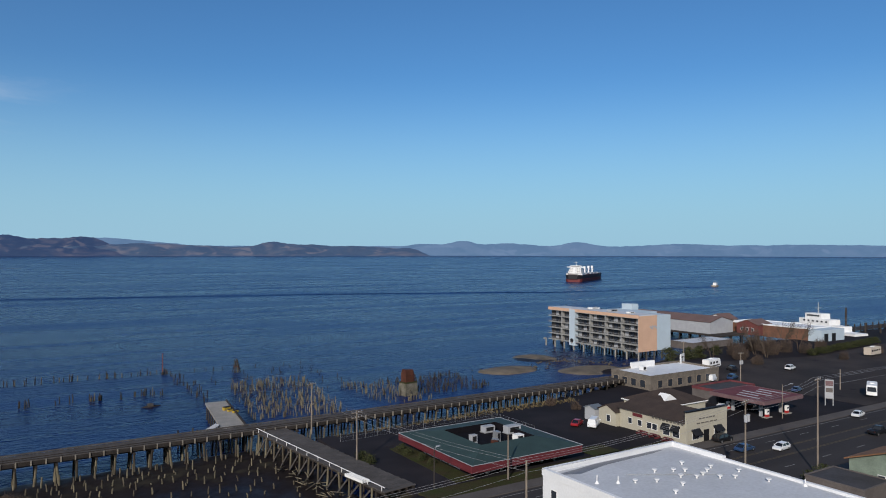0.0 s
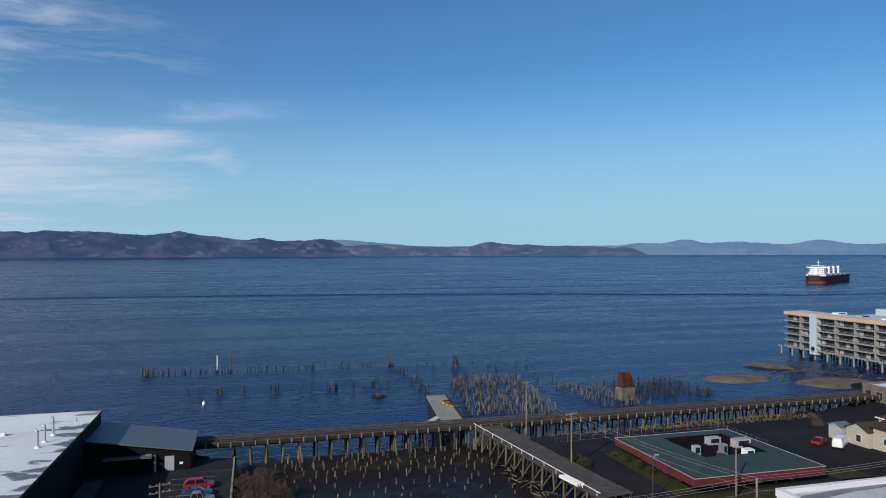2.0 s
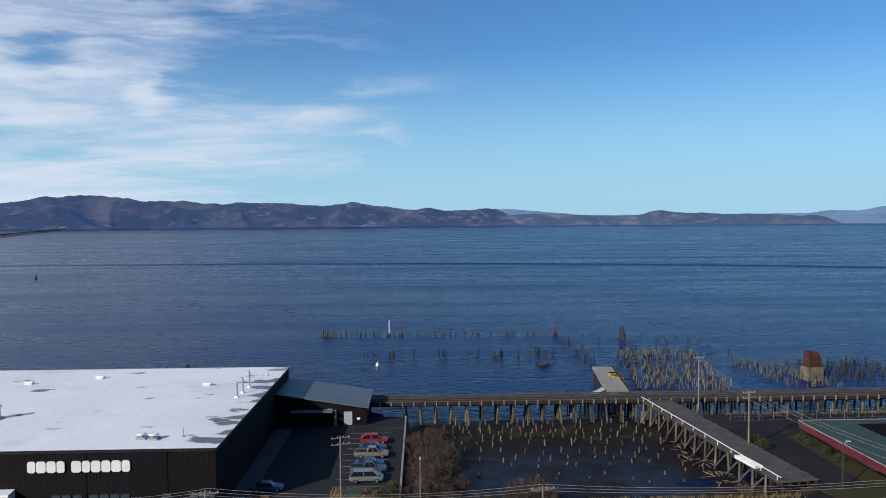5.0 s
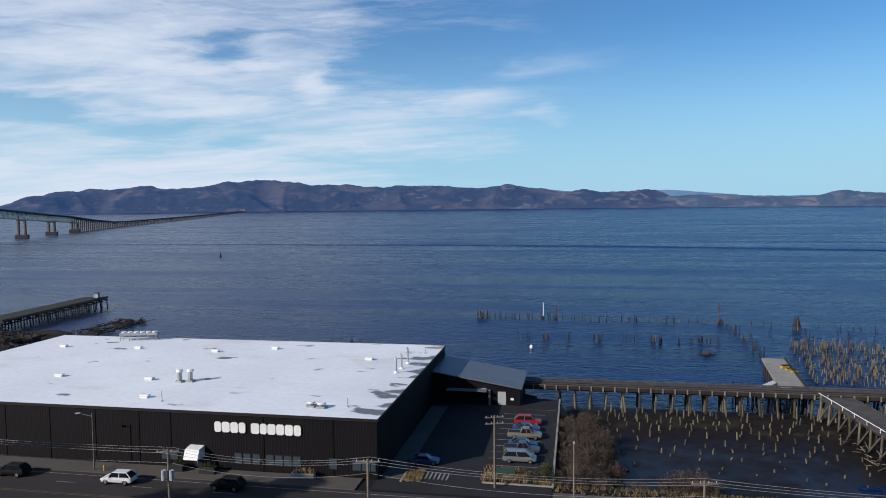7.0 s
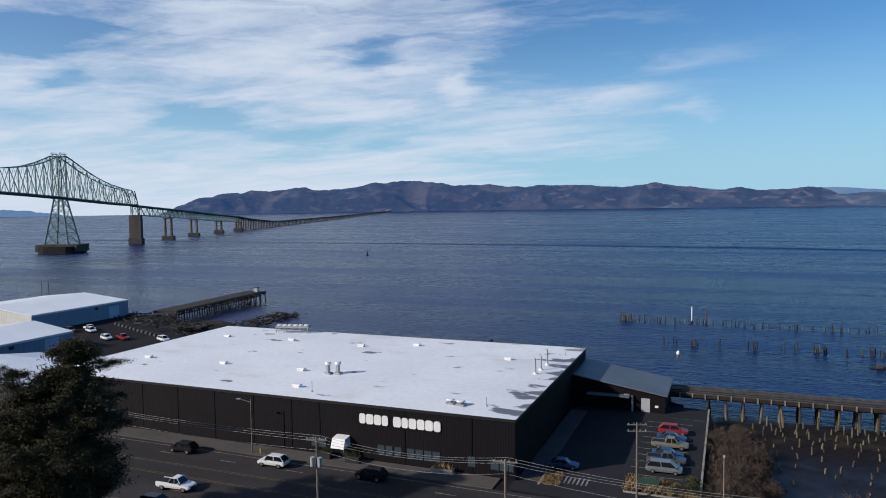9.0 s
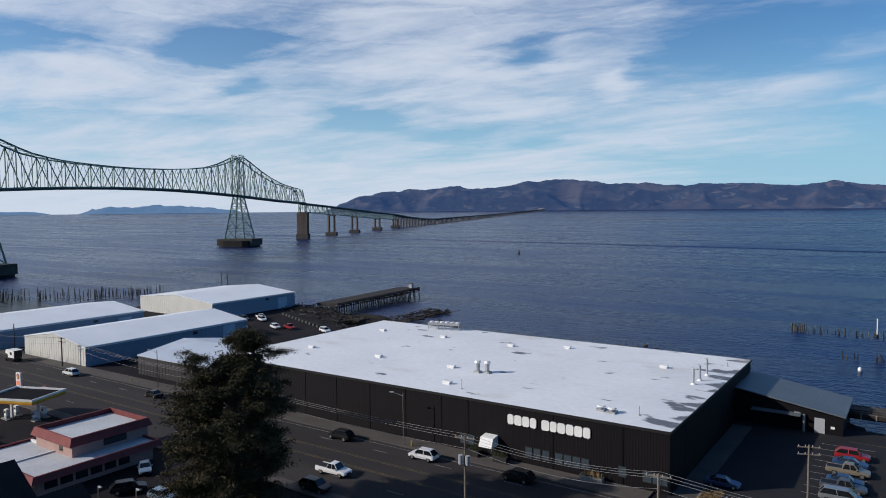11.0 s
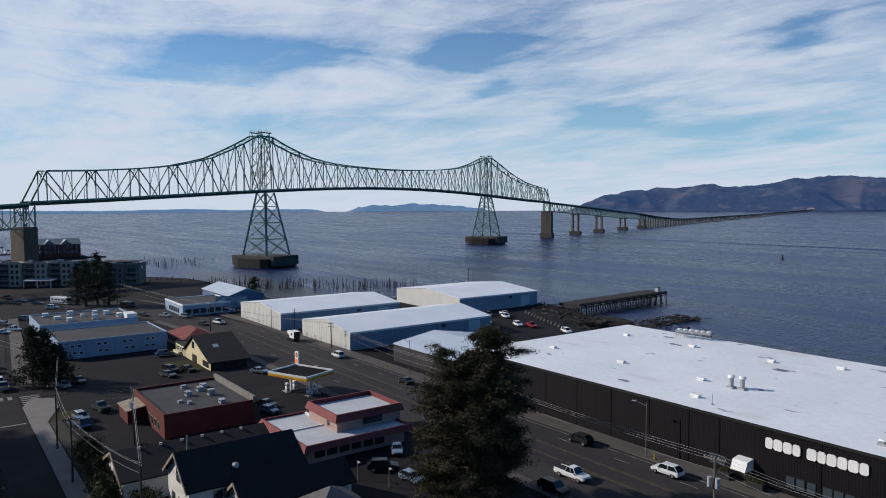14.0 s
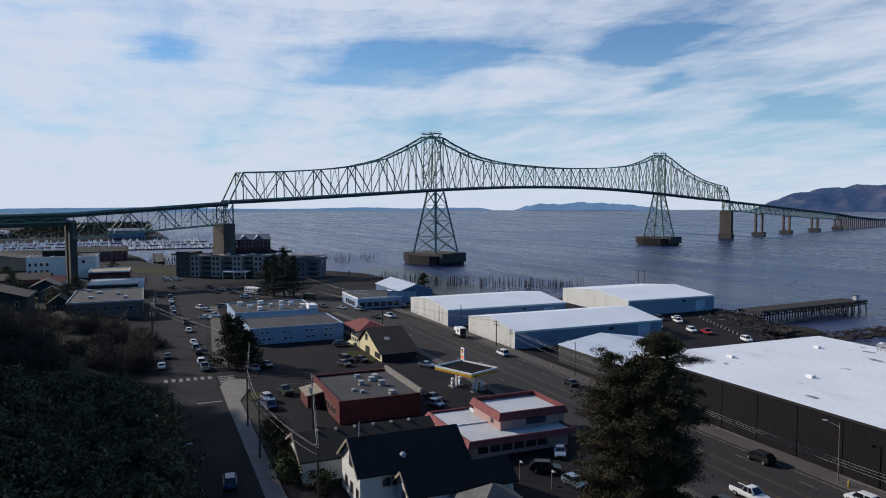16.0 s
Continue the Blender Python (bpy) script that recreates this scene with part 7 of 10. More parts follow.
for k in range(13):
    kind = "tower" if k == 0 else "bay" if k % 2 else "recess"
    w = {"tower": 8.0, "bay": 5.6, "recess": 7.0}[kind]
    o = {"tower": 2.6, "bay": 1.8, "recess": -0.6}[kind]
    end = k > 9
    top = {"tower": 14.2, "bay": 12.4, "recess": 11.8}[kind] - (1.0 if end else 0)
    wall = part("wall_section", Mesh().box(x, x + w, -o, 14, -0.3, top), M_UMBER if kind == "tower" else M_CREAMLAP if kind == "bay" and not end else M_DUSK, fl2)
    part("parapet", Mesh().box(x - 0.1, x + w + 0.1, -o - 0.25, -o + 0.2, top - 0.05, top + 0.5), M_FLATTRIM if kind != "tower" else M_UMBER, fl2)
    for lev in range(4 if not end else 3):
        z = 0.7 + lev * 2.95
        if kind == "recess":
            d = part("balcony_door", Mesh().box(x + 1.0, x + w - 1.0, -o - 0.08, -o - 0.004, z, z + 2.1), M_FLATTRIM, fl2)
            part("pane", Mesh().box(x + 1.2, x + w - 1.2, -o - 0.1, -o - 0.083, z + 0.1, z + 2.0), M_GLASS, d)
            b = part("balcony", Mesh().box(x + 0.1, x + w - 0.1, -o - 1.6, -o - 0.11, z - 0.3, z - 0.1), M_FLATTRIM, fl2)
            rail = Mesh().box(x + 0.1, x + w - 0.1, -o - 1.6, -o - 1.54, z + 0.8, z + 0.9)
            for i in range(9):
                rail.box(x + 0.12 + i * (w - 0.3) / 8, x + 0.18 + i * (w - 0.3) / 8, -o - 1.59, -o - 1.55, z - 0.1, z + 0.8)
            part("railing", rail, M_STEEL, b)
        else:
            for dx in ((0.8, 3.2) if kind == "bay" else (0.9, 3.4, 5.9)):
                win = part("window", Mesh().box(x + dx, x + dx + 1.5, -o - 0.08, -o - 0.004, z + 0.3, z + 2.1), M_FLATTRIM, fl2)
                part("pane", Mesh().box(x + dx + 0.14, x + dx + 1.36, -o - 0.1, -o - 0.083, z + 0.42, z + 1.98), M_GLASS, win)
    x += w
L = x
part("roof", Mesh().box(0.2, L - 0.2, 0.8, 13.9, 12.0, 12.2), M_TARROOF, fl2)
for dx, w in ((14, 2.4), (27, 1.6), (41, 3.0), (58, 1.8)):
    part("roof_hatch", Mesh().box(dx, dx + w, 5, 7.4, 12.2, 13.4), M_PALEGREY, fl2)
part("entry_canopy", Mesh().loft([[(30, -9, 3.4), (30, -1.9, 3.4), (30, -1.9, 4.4), (30, -9, 3.8)], [(44, -9, 3.4), (44, -1.9, 3.4), (44, -1.9, 4.4), (44, -9, 3.8)]]), M_PALEGREY, fl2)
for q in (30.5, 37, 43.5):
    part("canopy_post", Mesh().box(q - 0.2, q + 0.2, -8.8, -8.4, -0.2, 3.4), M_WHITE, fl2)
part("end_emblem", Mesh().tube((L + 0.01, 7, 8.6), (L + 0.06, 7, 8.6), 1.1, 1.1, 12), M_WHITE, fl2)

# ---------------------------------------------------------------- east side of the basin
# restaurant with a hollow green roof
M_GREENROOF = mat("green_metal_roof", (0.032, 0.058, 0.052), 0.7, 0.0, 0.2, 0.3, 4.0, 0.05)
M_DKRED = mat("dark_red_fascia", (0.12, 0.020, 0.026), 0.65, 0, 0.15)
gr = thing("green_roof_restaurant", "low restaurant with a green metal roof and dark red eaves", "restaurant", (68.2, 98.4, GROUND))
gw, gd = 25.2, 25.8
part("wall", Mesh().box(2.6, gw - 2.6, 4.6, gd - 2.6, -0.3, 1.9), M_DKRED, gr)
part("white_panel", Mesh().box(2.5, 2.6, 7.5, 20.5, 0, 1.75), M_WHITE, gr, "white painted wall panel")
part("fascia", Mesh().box(0, gw, 0, gd, 1.55, 2.85), M_DKRED, gr, "dark red eaves band")
part("gutter", Mesh().box(-0.1, gw + 0.1, -0.1, 0, 2.85, 2.94).box(-0.1, 0, 0, gd, 2.85, 2.94).box(gw, gw + 0.1, 0, gd + 0.1, 2.85, 2.94).box(0, gw, gd, gd + 0.1, 2.85, 2.94), M_PALEGREY, gr, "thin pale gutter")
o, i0, i1, j0, j1, zr = 0.0, 6.6, gw - 6.0, 6.6, gd - 6.4, 4.0
r0 = [(o, o, 2.87), (gw - o, o, 2.87), (gw - o, gd - o, 2.87), (o, gd - o, 2.87)]
r1 = [(i0, j0, zr), (i1, j0, zr), (i1, j1, zr), (i0, j1, zr)]
r2 = [(x, y, 2.9) for x, y, z in r1]
for k in range(4):
    a, b, c, e = r0[k], r0[(k + 1) % 4], r1[(k + 1) % 4], r1[k]
    part("roof_slope", Mesh().face(a, b, c, e), M_GREENROOF, gr)
    part("well_wall", Mesh().loft([[e, c], [r2[k], r2[(k + 1) % 4]]], close=False), M_SOOT, gr)
part("well_floor", Mesh().box(i0, i1, j0, j1, 2.86, 2.9), M_SOOT, gr)
for k in range(7):
    part("window", Mesh().box(6 + k * 2.4, 7.7 + k * 2.4, 4.5, 4.6, 0.3, 1.5), M_GLASS, gr)
for k in range(6):
    part("eave_post", Mesh().box(5 + k * 3.1, 5.35 + k * 3.1, 2.6, 2.95, -0.2, 1.55), M_TANTRIM, gr)
for x, y, a, b, h, mt in ((76.6, 110.2, 0.6, 0.5, 1.6, M_PALEGREY), (79.5, 107.0, 0.5, 0.5, 1.1, M_STEEL), (82.4, 110.6, 0.5, 0.5, 1.4, M_STEEL), (84.6, 106.6, 0.8, 0.7, 1.4, M_WHITE), (87.6, 112.4, 1.5, 0.8, 1.5, M_PALEGREY),
                          (83.8, 115.4, 1.2, 0.7, 1.3, M_PALEGREY), (78.4, 105.9, 0.45, 0.45, 1.2, M_RUST), (80.9, 105.4, 0.7, 0.5, 0.8, M_STEEL), (81.3, 108.7, 0.4, 0.4, 1.9, M_STEEL)):
    roof_unit(x, y, GROUND + 2.9, a * 1.05, b * 1.05, h * 1.0, "kitchen vents in the roof well", mt)
# the near white roof
M_WHITEWALL = mat("white_block_wall", (0.72, 0.73, 0.74), 0.7, 0, 0.06, 0.3, 4.0, 0.03)
nw = thing("white_flat_roof_building", "white flat-roofed building with raised parapets", "building", (63.0, 30, GROUND))
part("wall", Mesh().box(0, 26.2, 0, 44, -0.3, 9.0), M_WHITEWALL, nw)
part("roof", Mesh().box(0.4, 25.8, 0.4, 43.6, 9.0, 9.05), M_PALEROOF, nw, "pale grey roof membrane")
part("parapet", Mesh().box(-0.1, 26.3, 43.55, 44.1, 8.8, 9.75), M_WHITEWALL, nw)
part("parapet", Mesh().box(25.75, 26.3, 34.5, 43.55, 8.8, 9.75), M_WHITEWALL, nw)
part("parapet", Mesh().box(25.75, 26.3, 0, 34.5, 8.8, 9.4), M_WHITEWALL, nw)
part("parapet", Mesh().box(-0.1, 0.45, 0, 43.55, 8.8, 9.75), M_WHITEWALL, nw)
windows_on(nw, "N", (0, 26.2, 0, 44), 2.0, 5.5, 1.2, 1.4, 1, 0)
windows_on(nw, "W", (0, 26.2, 0, 44), 41.2, 6.0, 1.0, 1.3, 1, 0)
m = Mesh()
m.prism([(1.2, 42.4), (9, 43.3), (21.5, 43.3), (23, 43.0), (20, 42.6), (10, 42.2), (4, 41.0)], 9.05, 9.075)
part("pond_stain", m, mat("rain_stain", (0.16, 0.17, 0.19), 0.4), nw, "dark rain stain")
for x, y in ((70.6, 64.5), (76.2, 66.2), (78.6, 65), (80.0, 64.2), (82.3, 66.6), (73.2, 63.2), (77.4, 62.8), (79.0, 61.5), (80.8, 61.9), (82.6, 62.6), (84.4, 63.4), (81.6, 59.8), (83.4, 58.8), (86.2, 60.2), (75.0, 60.5), (71.8, 59.0), (85.8, 55.5)):
    t = thing("roof_anchor_vent", "squat white vent on the pale flat roof", "roof vent", (x, y, GROUND + 9.05), group="vents on the white roof")
    part("stub", Mesh().tube((0, 0, 0), (0, 0, 0.3), 0.12, 0.12, 7), M_WHITE, t)
    part("cap", Mesh().tube((0, 0, 0.3), (0, 0, 0.48), 0.32, 0.38, 8), M_WHITE, t)
solid("roof_cable", Mesh().tube((72, 67.5, 12.62), (83.5, 60.5, 12.62), 0.05, 0.05, 5), M_STEEL, "grey cable lying across the flat roof", "cable")
for x, y, h in ((66.2, 67.0, 1.1), (68.6, 65.6, 0.9), (88.2, 52.0, 0.9)):
    solid("vent_pipe", Mesh().tube((0, 0, 0), (0, 0, h), 0.07, 0.07, 6).tube((0, 0, 0), (0, 0, 0.35), 0.3, 0.1, 8), M_WHITE, "thin vent pipe on the white roof", "vent pipe", "pipes on the white roof", loc=(x, y, GROUND + 9.05))
# the pub with its false front
M_STONE = mat("buff_painted_wall", (0.42, 0.39, 0.31), 0.8, 0, 0.1, 0.4, 4.0, 0.05)
pub = thing("corner_pub", "buff corner pub with a false front and dark brown roof", "pub", (118.8, 95.2, GROUND))
part("wall", Mesh().box(0, 12.5, 0, 18, -0.3, 4.3), M_STONE, pub)
part("false_front", Mesh().box(-0.25, 12.8, -0.35, 0, -0.3, 6.6), M_STONE, pub)
part("front_cornice", Mesh().box(-0.5, 13.0, -0.55, 0.15, 6.5, 6.75), M_BLACKTRIM, pub)
m = Mesh()
m.loft([[(-0.5, 0, 4.2), (6.2, 0, 6.2), (13, 0, 4.2)], [(-0.5, 18.5, 4.2), (6.2, 18.5, 6.2), (13, 18.5, 4.2)]])
part("roof", m, M_BROWNROOF, pub, "dark brown shingled roof")
windows_on(pub, "W", (0, 12.5, 0, 18), 1.6, 0.9, 1.6, 2.0, 2, 0.9, M_WHITE)
windows_on(pub, "W", (0, 12.5, 0, 18), 7.4, 1.3, 1.2, 1.2, 2, 0.3, M_WHITE)
windows_on(pub, "W", (0, 12.5, 0, 18), 11.6, 1.3, 1.0, 1.2, 2, 1.8, M_WHITE)
windows_on(pub, "S", (0, 12.5, 0, 18), 1.6, 0.8, 2.0, 1.7, 1, 0, M_WHITE, proud=0.42)
windows_on(pub, "S", (0, 12.5, 0, 18), 8.6, 0.8, 2.0, 1.7, 1, 0, M_WHITE, proud=0.42)
part("door", Mesh().box(5.2, 6.8, -0.45, -0.35, 0, 2.4), M_BLACKTRIM, pub)
for x in (1.3, 8.3):
    part("awning", Mesh().loft([[(x, -0.36, 2.9), (x, -1.4, 1.9), (x, -1.4, 1.7), (x, -0.36, 2.6)], [(x + 2.6, -0.36, 2.9), (x + 2.6, -1.4, 1.9), (x + 2.6, -1.4, 1.7), (x + 2.6, -0.36, 2.6)]]), M_BLACKTRIM, pub)
for y in (1.4, 3.9):
    part("awning", Mesh().loft([[(-0.02, y, 3.3), (-0.9, y, 2.4), (-0.9, y, 2.2), (-0.02, y, 3.0)], [(-0.02, y + 2, 3.3), (-0.9, y + 2, 2.4), (-0.9, y + 2, 2.2), (-0.02, y + 2, 3.0)]]), M_BLACKTRIM, pub)
M_INK = mat("faded_painted_lettering", (0.13, 0.115, 0.10), 0.8)
for k in range(9):      # unreadable lettering as plain bars
    part("sign_bar", Mesh().box(-0.06, -0.004, 0.6 + k * 0.95, 1.2 + k * 0.95, 3.62, 3.86), M_INK, pub)
for k in range(5):
    part("sign_bar", Mesh().box(3.6 + k * 1.1, 4.4 + k * 1.1, -0.42, -0.354, 4.72, 4.94), M_INK, pub)
    part("sign_bar", Mesh().box(3.0 + k * 1.35, 4.0 + k * 1.35, -0.42, -0.354, 3.8, 4.02), M_INK, pub)
part("wall_emblem", Mesh().box(-0.06, -0.004, 11.4, 14.2, 3.1, 3.8), M_DKRED, pub)
t, bx = building("pub_annex", "small cream annex with a dark roof", "shed", 117.6, 122.5, 113.3, 118.5, 3.2, M_STONE, "gable_x", M_BROWNROOF, 1.2, 0.3)
windows_on(t, "W", bx, 1.6, 0.8, 1.1, 1.4, 1)
t, bx = building("small_shed", "small pale shed beside the pub", "shed", 117.0, 119.6, 119.2, 122.5, 2.8, M_PALEGREY, "gable_x", M_GREYROOF, 0.6, 0.2)
for k in range(3):
    t = thing("picnic_table", "red painted picnic table by the pub wall", "table", (117.2, 98.5 + k * 3.4, GROUND + 0.06), 90, "picnic tables")
    part("top", Mesh().box(-1, 1, -0.4, 0.4, 0.7, 0.78), M_DKRED, t)
    for y in (-0.8, 0.8):
        part("bench", Mesh().box(-1, 1, y - 0.15, y + 0.15, 0.42, 0.48), M_DKRED, t)
    for x in (-0.75, 0.75):
        part("leg", Mesh().box(x - 0.06, x + 0.06, -0.8, 0.8, 0.0, 0.42), M_DKRED, t)
t, bx = building("brown_roof_house", "low building with a brown hipped roof and white dormer", "building", 131.6, 147, 112, 124, 3.0, M_STONE, "hip", M_BROWNROOF, 2.6, 0.5, trim=M_WHITE)
part("dormer", Mesh().loft([[(2, 1.5, 3.6), (7, 1.5, 3.6), (4.5, 1.5, 5.2)], [(2, 4.5, 3.6), (7, 4.5, 3.6), (4.5, 4.5, 5.2)]]), M_WHITE, t)
# grey stone-faced diner
M_GREYSTONE = mat("grey_brown_stone", (0.17, 0.145, 0.12), 0.9, 0, 0.3, 0.8, 6.0, 0.3)
t, bx = building("stone_diner", "grey-brown stone-faced diner with a white flat roof", "diner", 156, 186, 137, 152, 3.6, M_GREYSTONE, "flat", M_ROOFW, parapet=0.6)
windows_on(t, "W", bx, 2, 0.6, 1.8, 2.0, 4, 1.6, M_TANTRIM)
windows_on(t, "S", bx, 3, 0.6, 1.8, 2.0, 6, 2.4, M_TANTRIM)
part("white_parapet", Mesh().box(8, 18, 14.2, 15.1, 3.6, 5.4), M_WHITE, t)
roof_unit(164, 147, GROUND + 3.65, 0.8, 0.8, 1.3, "units on the diner", M_WHITE)
ws = thing("roof_billboard", "white billboard with a dark mark on posts", "billboard", (186, 150.5, GROUND), 20)
part("panel", Mesh().box(-1.8, 1.8, -0.1, 0.1, 3.6, 6.6), M_WHITE, ws)
part("mark", Mesh().box(-0.9, 0.9, -0.13, -0.1, 5.4, 5.8).box(-0.2, 0.2, -0.13, -0.1, 4.2, 5.4), M_BLACKTRIM, ws)
for x in (-1.2, 1.2):
    part("post", Mesh().box(x - 0.1, x + 0.1, -0.08, 0.08, 0, 3.6), M_DARKPOLE, ws)
# eastern fuel station
M_STRIPE = mat("faded_red_canopy", (0.15, 0.040, 0.045), 0.8, 0, 0.3, 0.3, 3.0, 0.05)
M_DULLRED = mat("dull_maroon_edge", (0.16, 0.095, 0.10), 0.7, 0, 0.2, 0.3, 3.0, 0.03)
ge = thing("station_canopy", "fuel station canopy with red edges and white stripes on top", "canopy", (150.5, 98.6, GROUND))
part("roof", Mesh().box(0.2, 15.6, 0.2, 14.6, 4.35, 4.42), M_STRIPE, ge)
for k in range(5):
    part("stripe", Mesh().box(2.4 + k * 2.6, 3.0 + k * 2.6, 3 + k % 2 * 2, 9 + k % 3, 4.43, 4.5), M_PALEGREY, ge)
for m in (Mesh().box(0, 15.8, 0, 0.2, 3.6, 4.5), Mesh().box(0, 15.8, 14.6, 14.8, 3.6, 4.5), Mesh().box(0, 0.2, 0.2, 14.6, 3.6, 4.5), Mesh().box(15.6, 15.8, 0.2, 14.6, 3.6, 4.5)):
    part("edge_band", m, M_DULLRED, ge)
part("soffit", Mesh().box(0.2, 15.6, 0.2, 14.6, 3.6, 3.66), M_PALEGREY, ge)
for x in (4, 12):
    for y in (3.5, 11):
        part("column", Mesh().box(x - 0.3, x + 0.3, y - 0.3, y + 0.3, 0, 3.6), M_PALEGREY, ge)
for x in (154.5, 162.5):
    for y in (100.5, 111):
        pump(x, y, "pumps under the eastern canopy", M_REDP)
t, bx = building("station_shop", "small fuel station shop", "shop", 156, 172, 115.5, 123, 3.4, M_TAUPE, "flat", M_TARROOF, parapet=0.5, trim=M_STRIPE)
windows_on(t, "S", bx, 1, 0.4, 2.2, 2.0, 5, 0.5, M_BLACKTRIM)
es = thing("price_sign", "tall grey station price sign with a red emblem", "sign", (180.2, 100, GROUND), -58)
part("panel", Mesh().box(-1.0, 1.0, -0.2, 0.2, 1.8, 6.6), M_PALEGREY, es)
part("emblem", Mesh().box(-0.85, 0.85, -0.24, -0.2, 5.0, 6.3), M_DULLRED, es)
part("emblem", Mesh().box(-0.8, 0.8, -0.24, -0.2, 3.4, 4.5), M_TAUPE, es)
for x in (-1.1, 1.1):
    part("post", Mesh().box(x * 0.8 - 0.1, x * 0.8 + 0.1, -0.1, 0.1, 0, 1.8), M_STEEL, es)
# hotel on stilts over the water
M_SALMON = mat("salmon_stucco", (0.56, 0.36, 0.25), 0.85, 0, 0.07, 0.3, 4.0, 0.03)
M_ICE = mat("pale_blue_stucco", (0.42, 0.50, 0.56), 0.85, 0, 0.07, 0.3, 4.0, 0.03)
M_BALC = mat("balcony_slab", (0.33, 0.33, 0.32), 0.8)
HX, HY = 212.0, 192.0
ht = thing("hotel_on_stilts", "five-storey salmon and pale blue hotel on stilts", "hotel", (HX, HY, 0))
HL, HW, Z0, Z1 = 53.4, 10.2, 3.5, 17.5
# the recess shade behind the balconies is put into the core's dark colour
part("core", Mesh().box(1.9, HW, 0.4, HL, Z0, Z1 - 0.3), mat("balcony_wall_painted_shade", (0.075, 0.066, 0.062), 0.85), ht)
part("south_wall", Mesh().box(0, HW, 0, 0.4, Z0, Z1), M_SALMON, ht, "salmon end wall")
part("south_wing", Mesh().box(HW, HW + 8.6, 0.5, 14, Z0, Z1 - 0.1), M_ICE, ht, "pale blue rear wing")
part("lift_tower", Mesh().box(HW + 14, HW + 18, 26, 32, Z0, Z1 + 2.2), M_ICE, ht)
part("back_wing", Mesh().box(HW, HW + 16, 14, 34, Z0, Z1 - 0.2), M_ICE, ht)
part("roof", Mesh().box(0.1, HW, 0.1, HL, Z1, Z1 + 0.25), M_PALEROOF, ht)
part("roof_band", Mesh().box(-0.15, 0.1, 0, HL + 0.1, Z1 - 0.9, Z1 + 0.35), M_SALMON, ht)
part("stair_tower", Mesh().box(-0.3, 1.9, 36, 39.4, Z0 - 1.5, Z1 + 0.1), M_ICE, ht)
part("round_window", Mesh().tube((-0.36, 37.7, Z0 + 0.6), (-0.3, 37.7, Z0 + 0.6), 1.0, 1.0, 14), M_BLACKTRIM, ht)
nf = 5
fh = (Z1 - 0.9 - Z0) / nf
for k in range(nf + 1):
    for a, b in ((0.4, 36), (39.4, HL)):
        part("balcony_slab", Mesh().box(-0.1, 1.9, a, b, Z0 + k * fh - 0.18, Z0 + k * fh + 0.12), M_BALC, ht)
for k in range(nf):
    for i in range(19):
        y = 0.6 + i * 2.95
        if 33.5 < y < 39.3 or y > HL - 2.9:
            continue
        if i % 3 == 0:
            part("balcony_wall", Mesh().box(0, 1.9, y - 0.12, y + 0.12, Z0 + k * fh + 0.12, Z0 + (k + 1) * fh - 0.18), M_BALC, ht)
        d = part("balcony_door", Mesh().box(1.82, 1.9, y + 0.35, y + 2.6, Z0 + k * fh + 0.15, Z0 + k * fh + 2.1), M_BLACKTRIM, ht)
        part("pane", Mesh().box(1.79, 1.82, y + 0.5, y + 2.45, Z0 + k * fh + 0.25, Z0 + k * fh + 2.0), M_GLASS if (i * 7 + k * 3) % 4 else M_PALEGREY, d)
    for a, b in ((0.4, 36), (39.4, HL)):
        part("railing", Mesh().box(-0.1, -0.04, a, b, Z0 + k * fh + 0.85, Z0 + k * fh + 0.95).box(-0.08, -0.05, a, b, Z0 + k * fh + 0.3, Z0 + k * fh + 0.36), M_STEEL, ht)
for k in range(6):
    part("emblem_bar", Mesh().box(6 + k * 0.7, 6.5 + k * 0.7, -0.06, -0.004, Z0 + 9.2 - (k % 3) * 0.3, Z0 + 10.1 - (k % 2) * 0.3), M_PALEGREY, ht)
for i in range(10):
    for x in (0.6, 5.0, 9.6, 14, 18):
        part("stilt", Mesh().tube((x, 0.8 + i * 6.1, -2), (x, 0.8 + i * 6.1, Z0), 0.35, 0.3, 8), M_DARKCONC if x > 1 else M_CONCRETE, ht)
for i in range(10):
    part("stilt_brace", Mesh().beam((0.6, 0.8 + i * 6.1, Z0 - 0.2), (-0.9, 0.8 + i * 6.1, Z0 - 0.2), 0.3, 0.6), M_CONCRETE, ht)
roof_unit(HX + 6, HY + 20, Z1 + 0.25, 2, 1.2, 0.9, "units on the hotel", M_PALEGREY)
roof_unit(HX + 8, HY + 33, Z1 + 0.25, 2.4, 1.2, 0.8, "units on the hotel", M_WHITE)
roof_unit(HX + 5, HY + 9, Z1 + 0.25, 1.4, 1.0, 0.7, "units on the hotel", M_WHITE)
# the cannery pier beyond it
M_ROSE = mat("brown_metal_roof", (0.16, 0.10, 0.085), 0.7, 0, 0.15, 0.2, 3.0, 0.02)
t, bx = building("cannery_shed", "grey cannery shed with a brown metal roof on a pier", "shed", 283, 300, 213, 268, 5.2, M_PALEGREY, "gable_y", M_ROSE, 2.2, 0.4, z=4.5)
part("pier", Mesh().box(-3, 22, -8, 58, -0.9, -0.3), M_WOODDARK, t)
for i in range(12):
    for x in (-2, 6, 14, 21):
        part("pile", Mesh().tube((x, -7 + i * 5.8, -7), (x, -7 + i * 5.8, -0.9), 0.3, 0.3, 6), M_WOODDARK, t)
t, bx = building("boat_shed", "low pier shed with a pale flat roof beside the hotel", "shed", 236, 262, 186, 197, 2.4, M_TAUPE, "flat", M_PALEROOF, parapet=0.15, z=3.6)
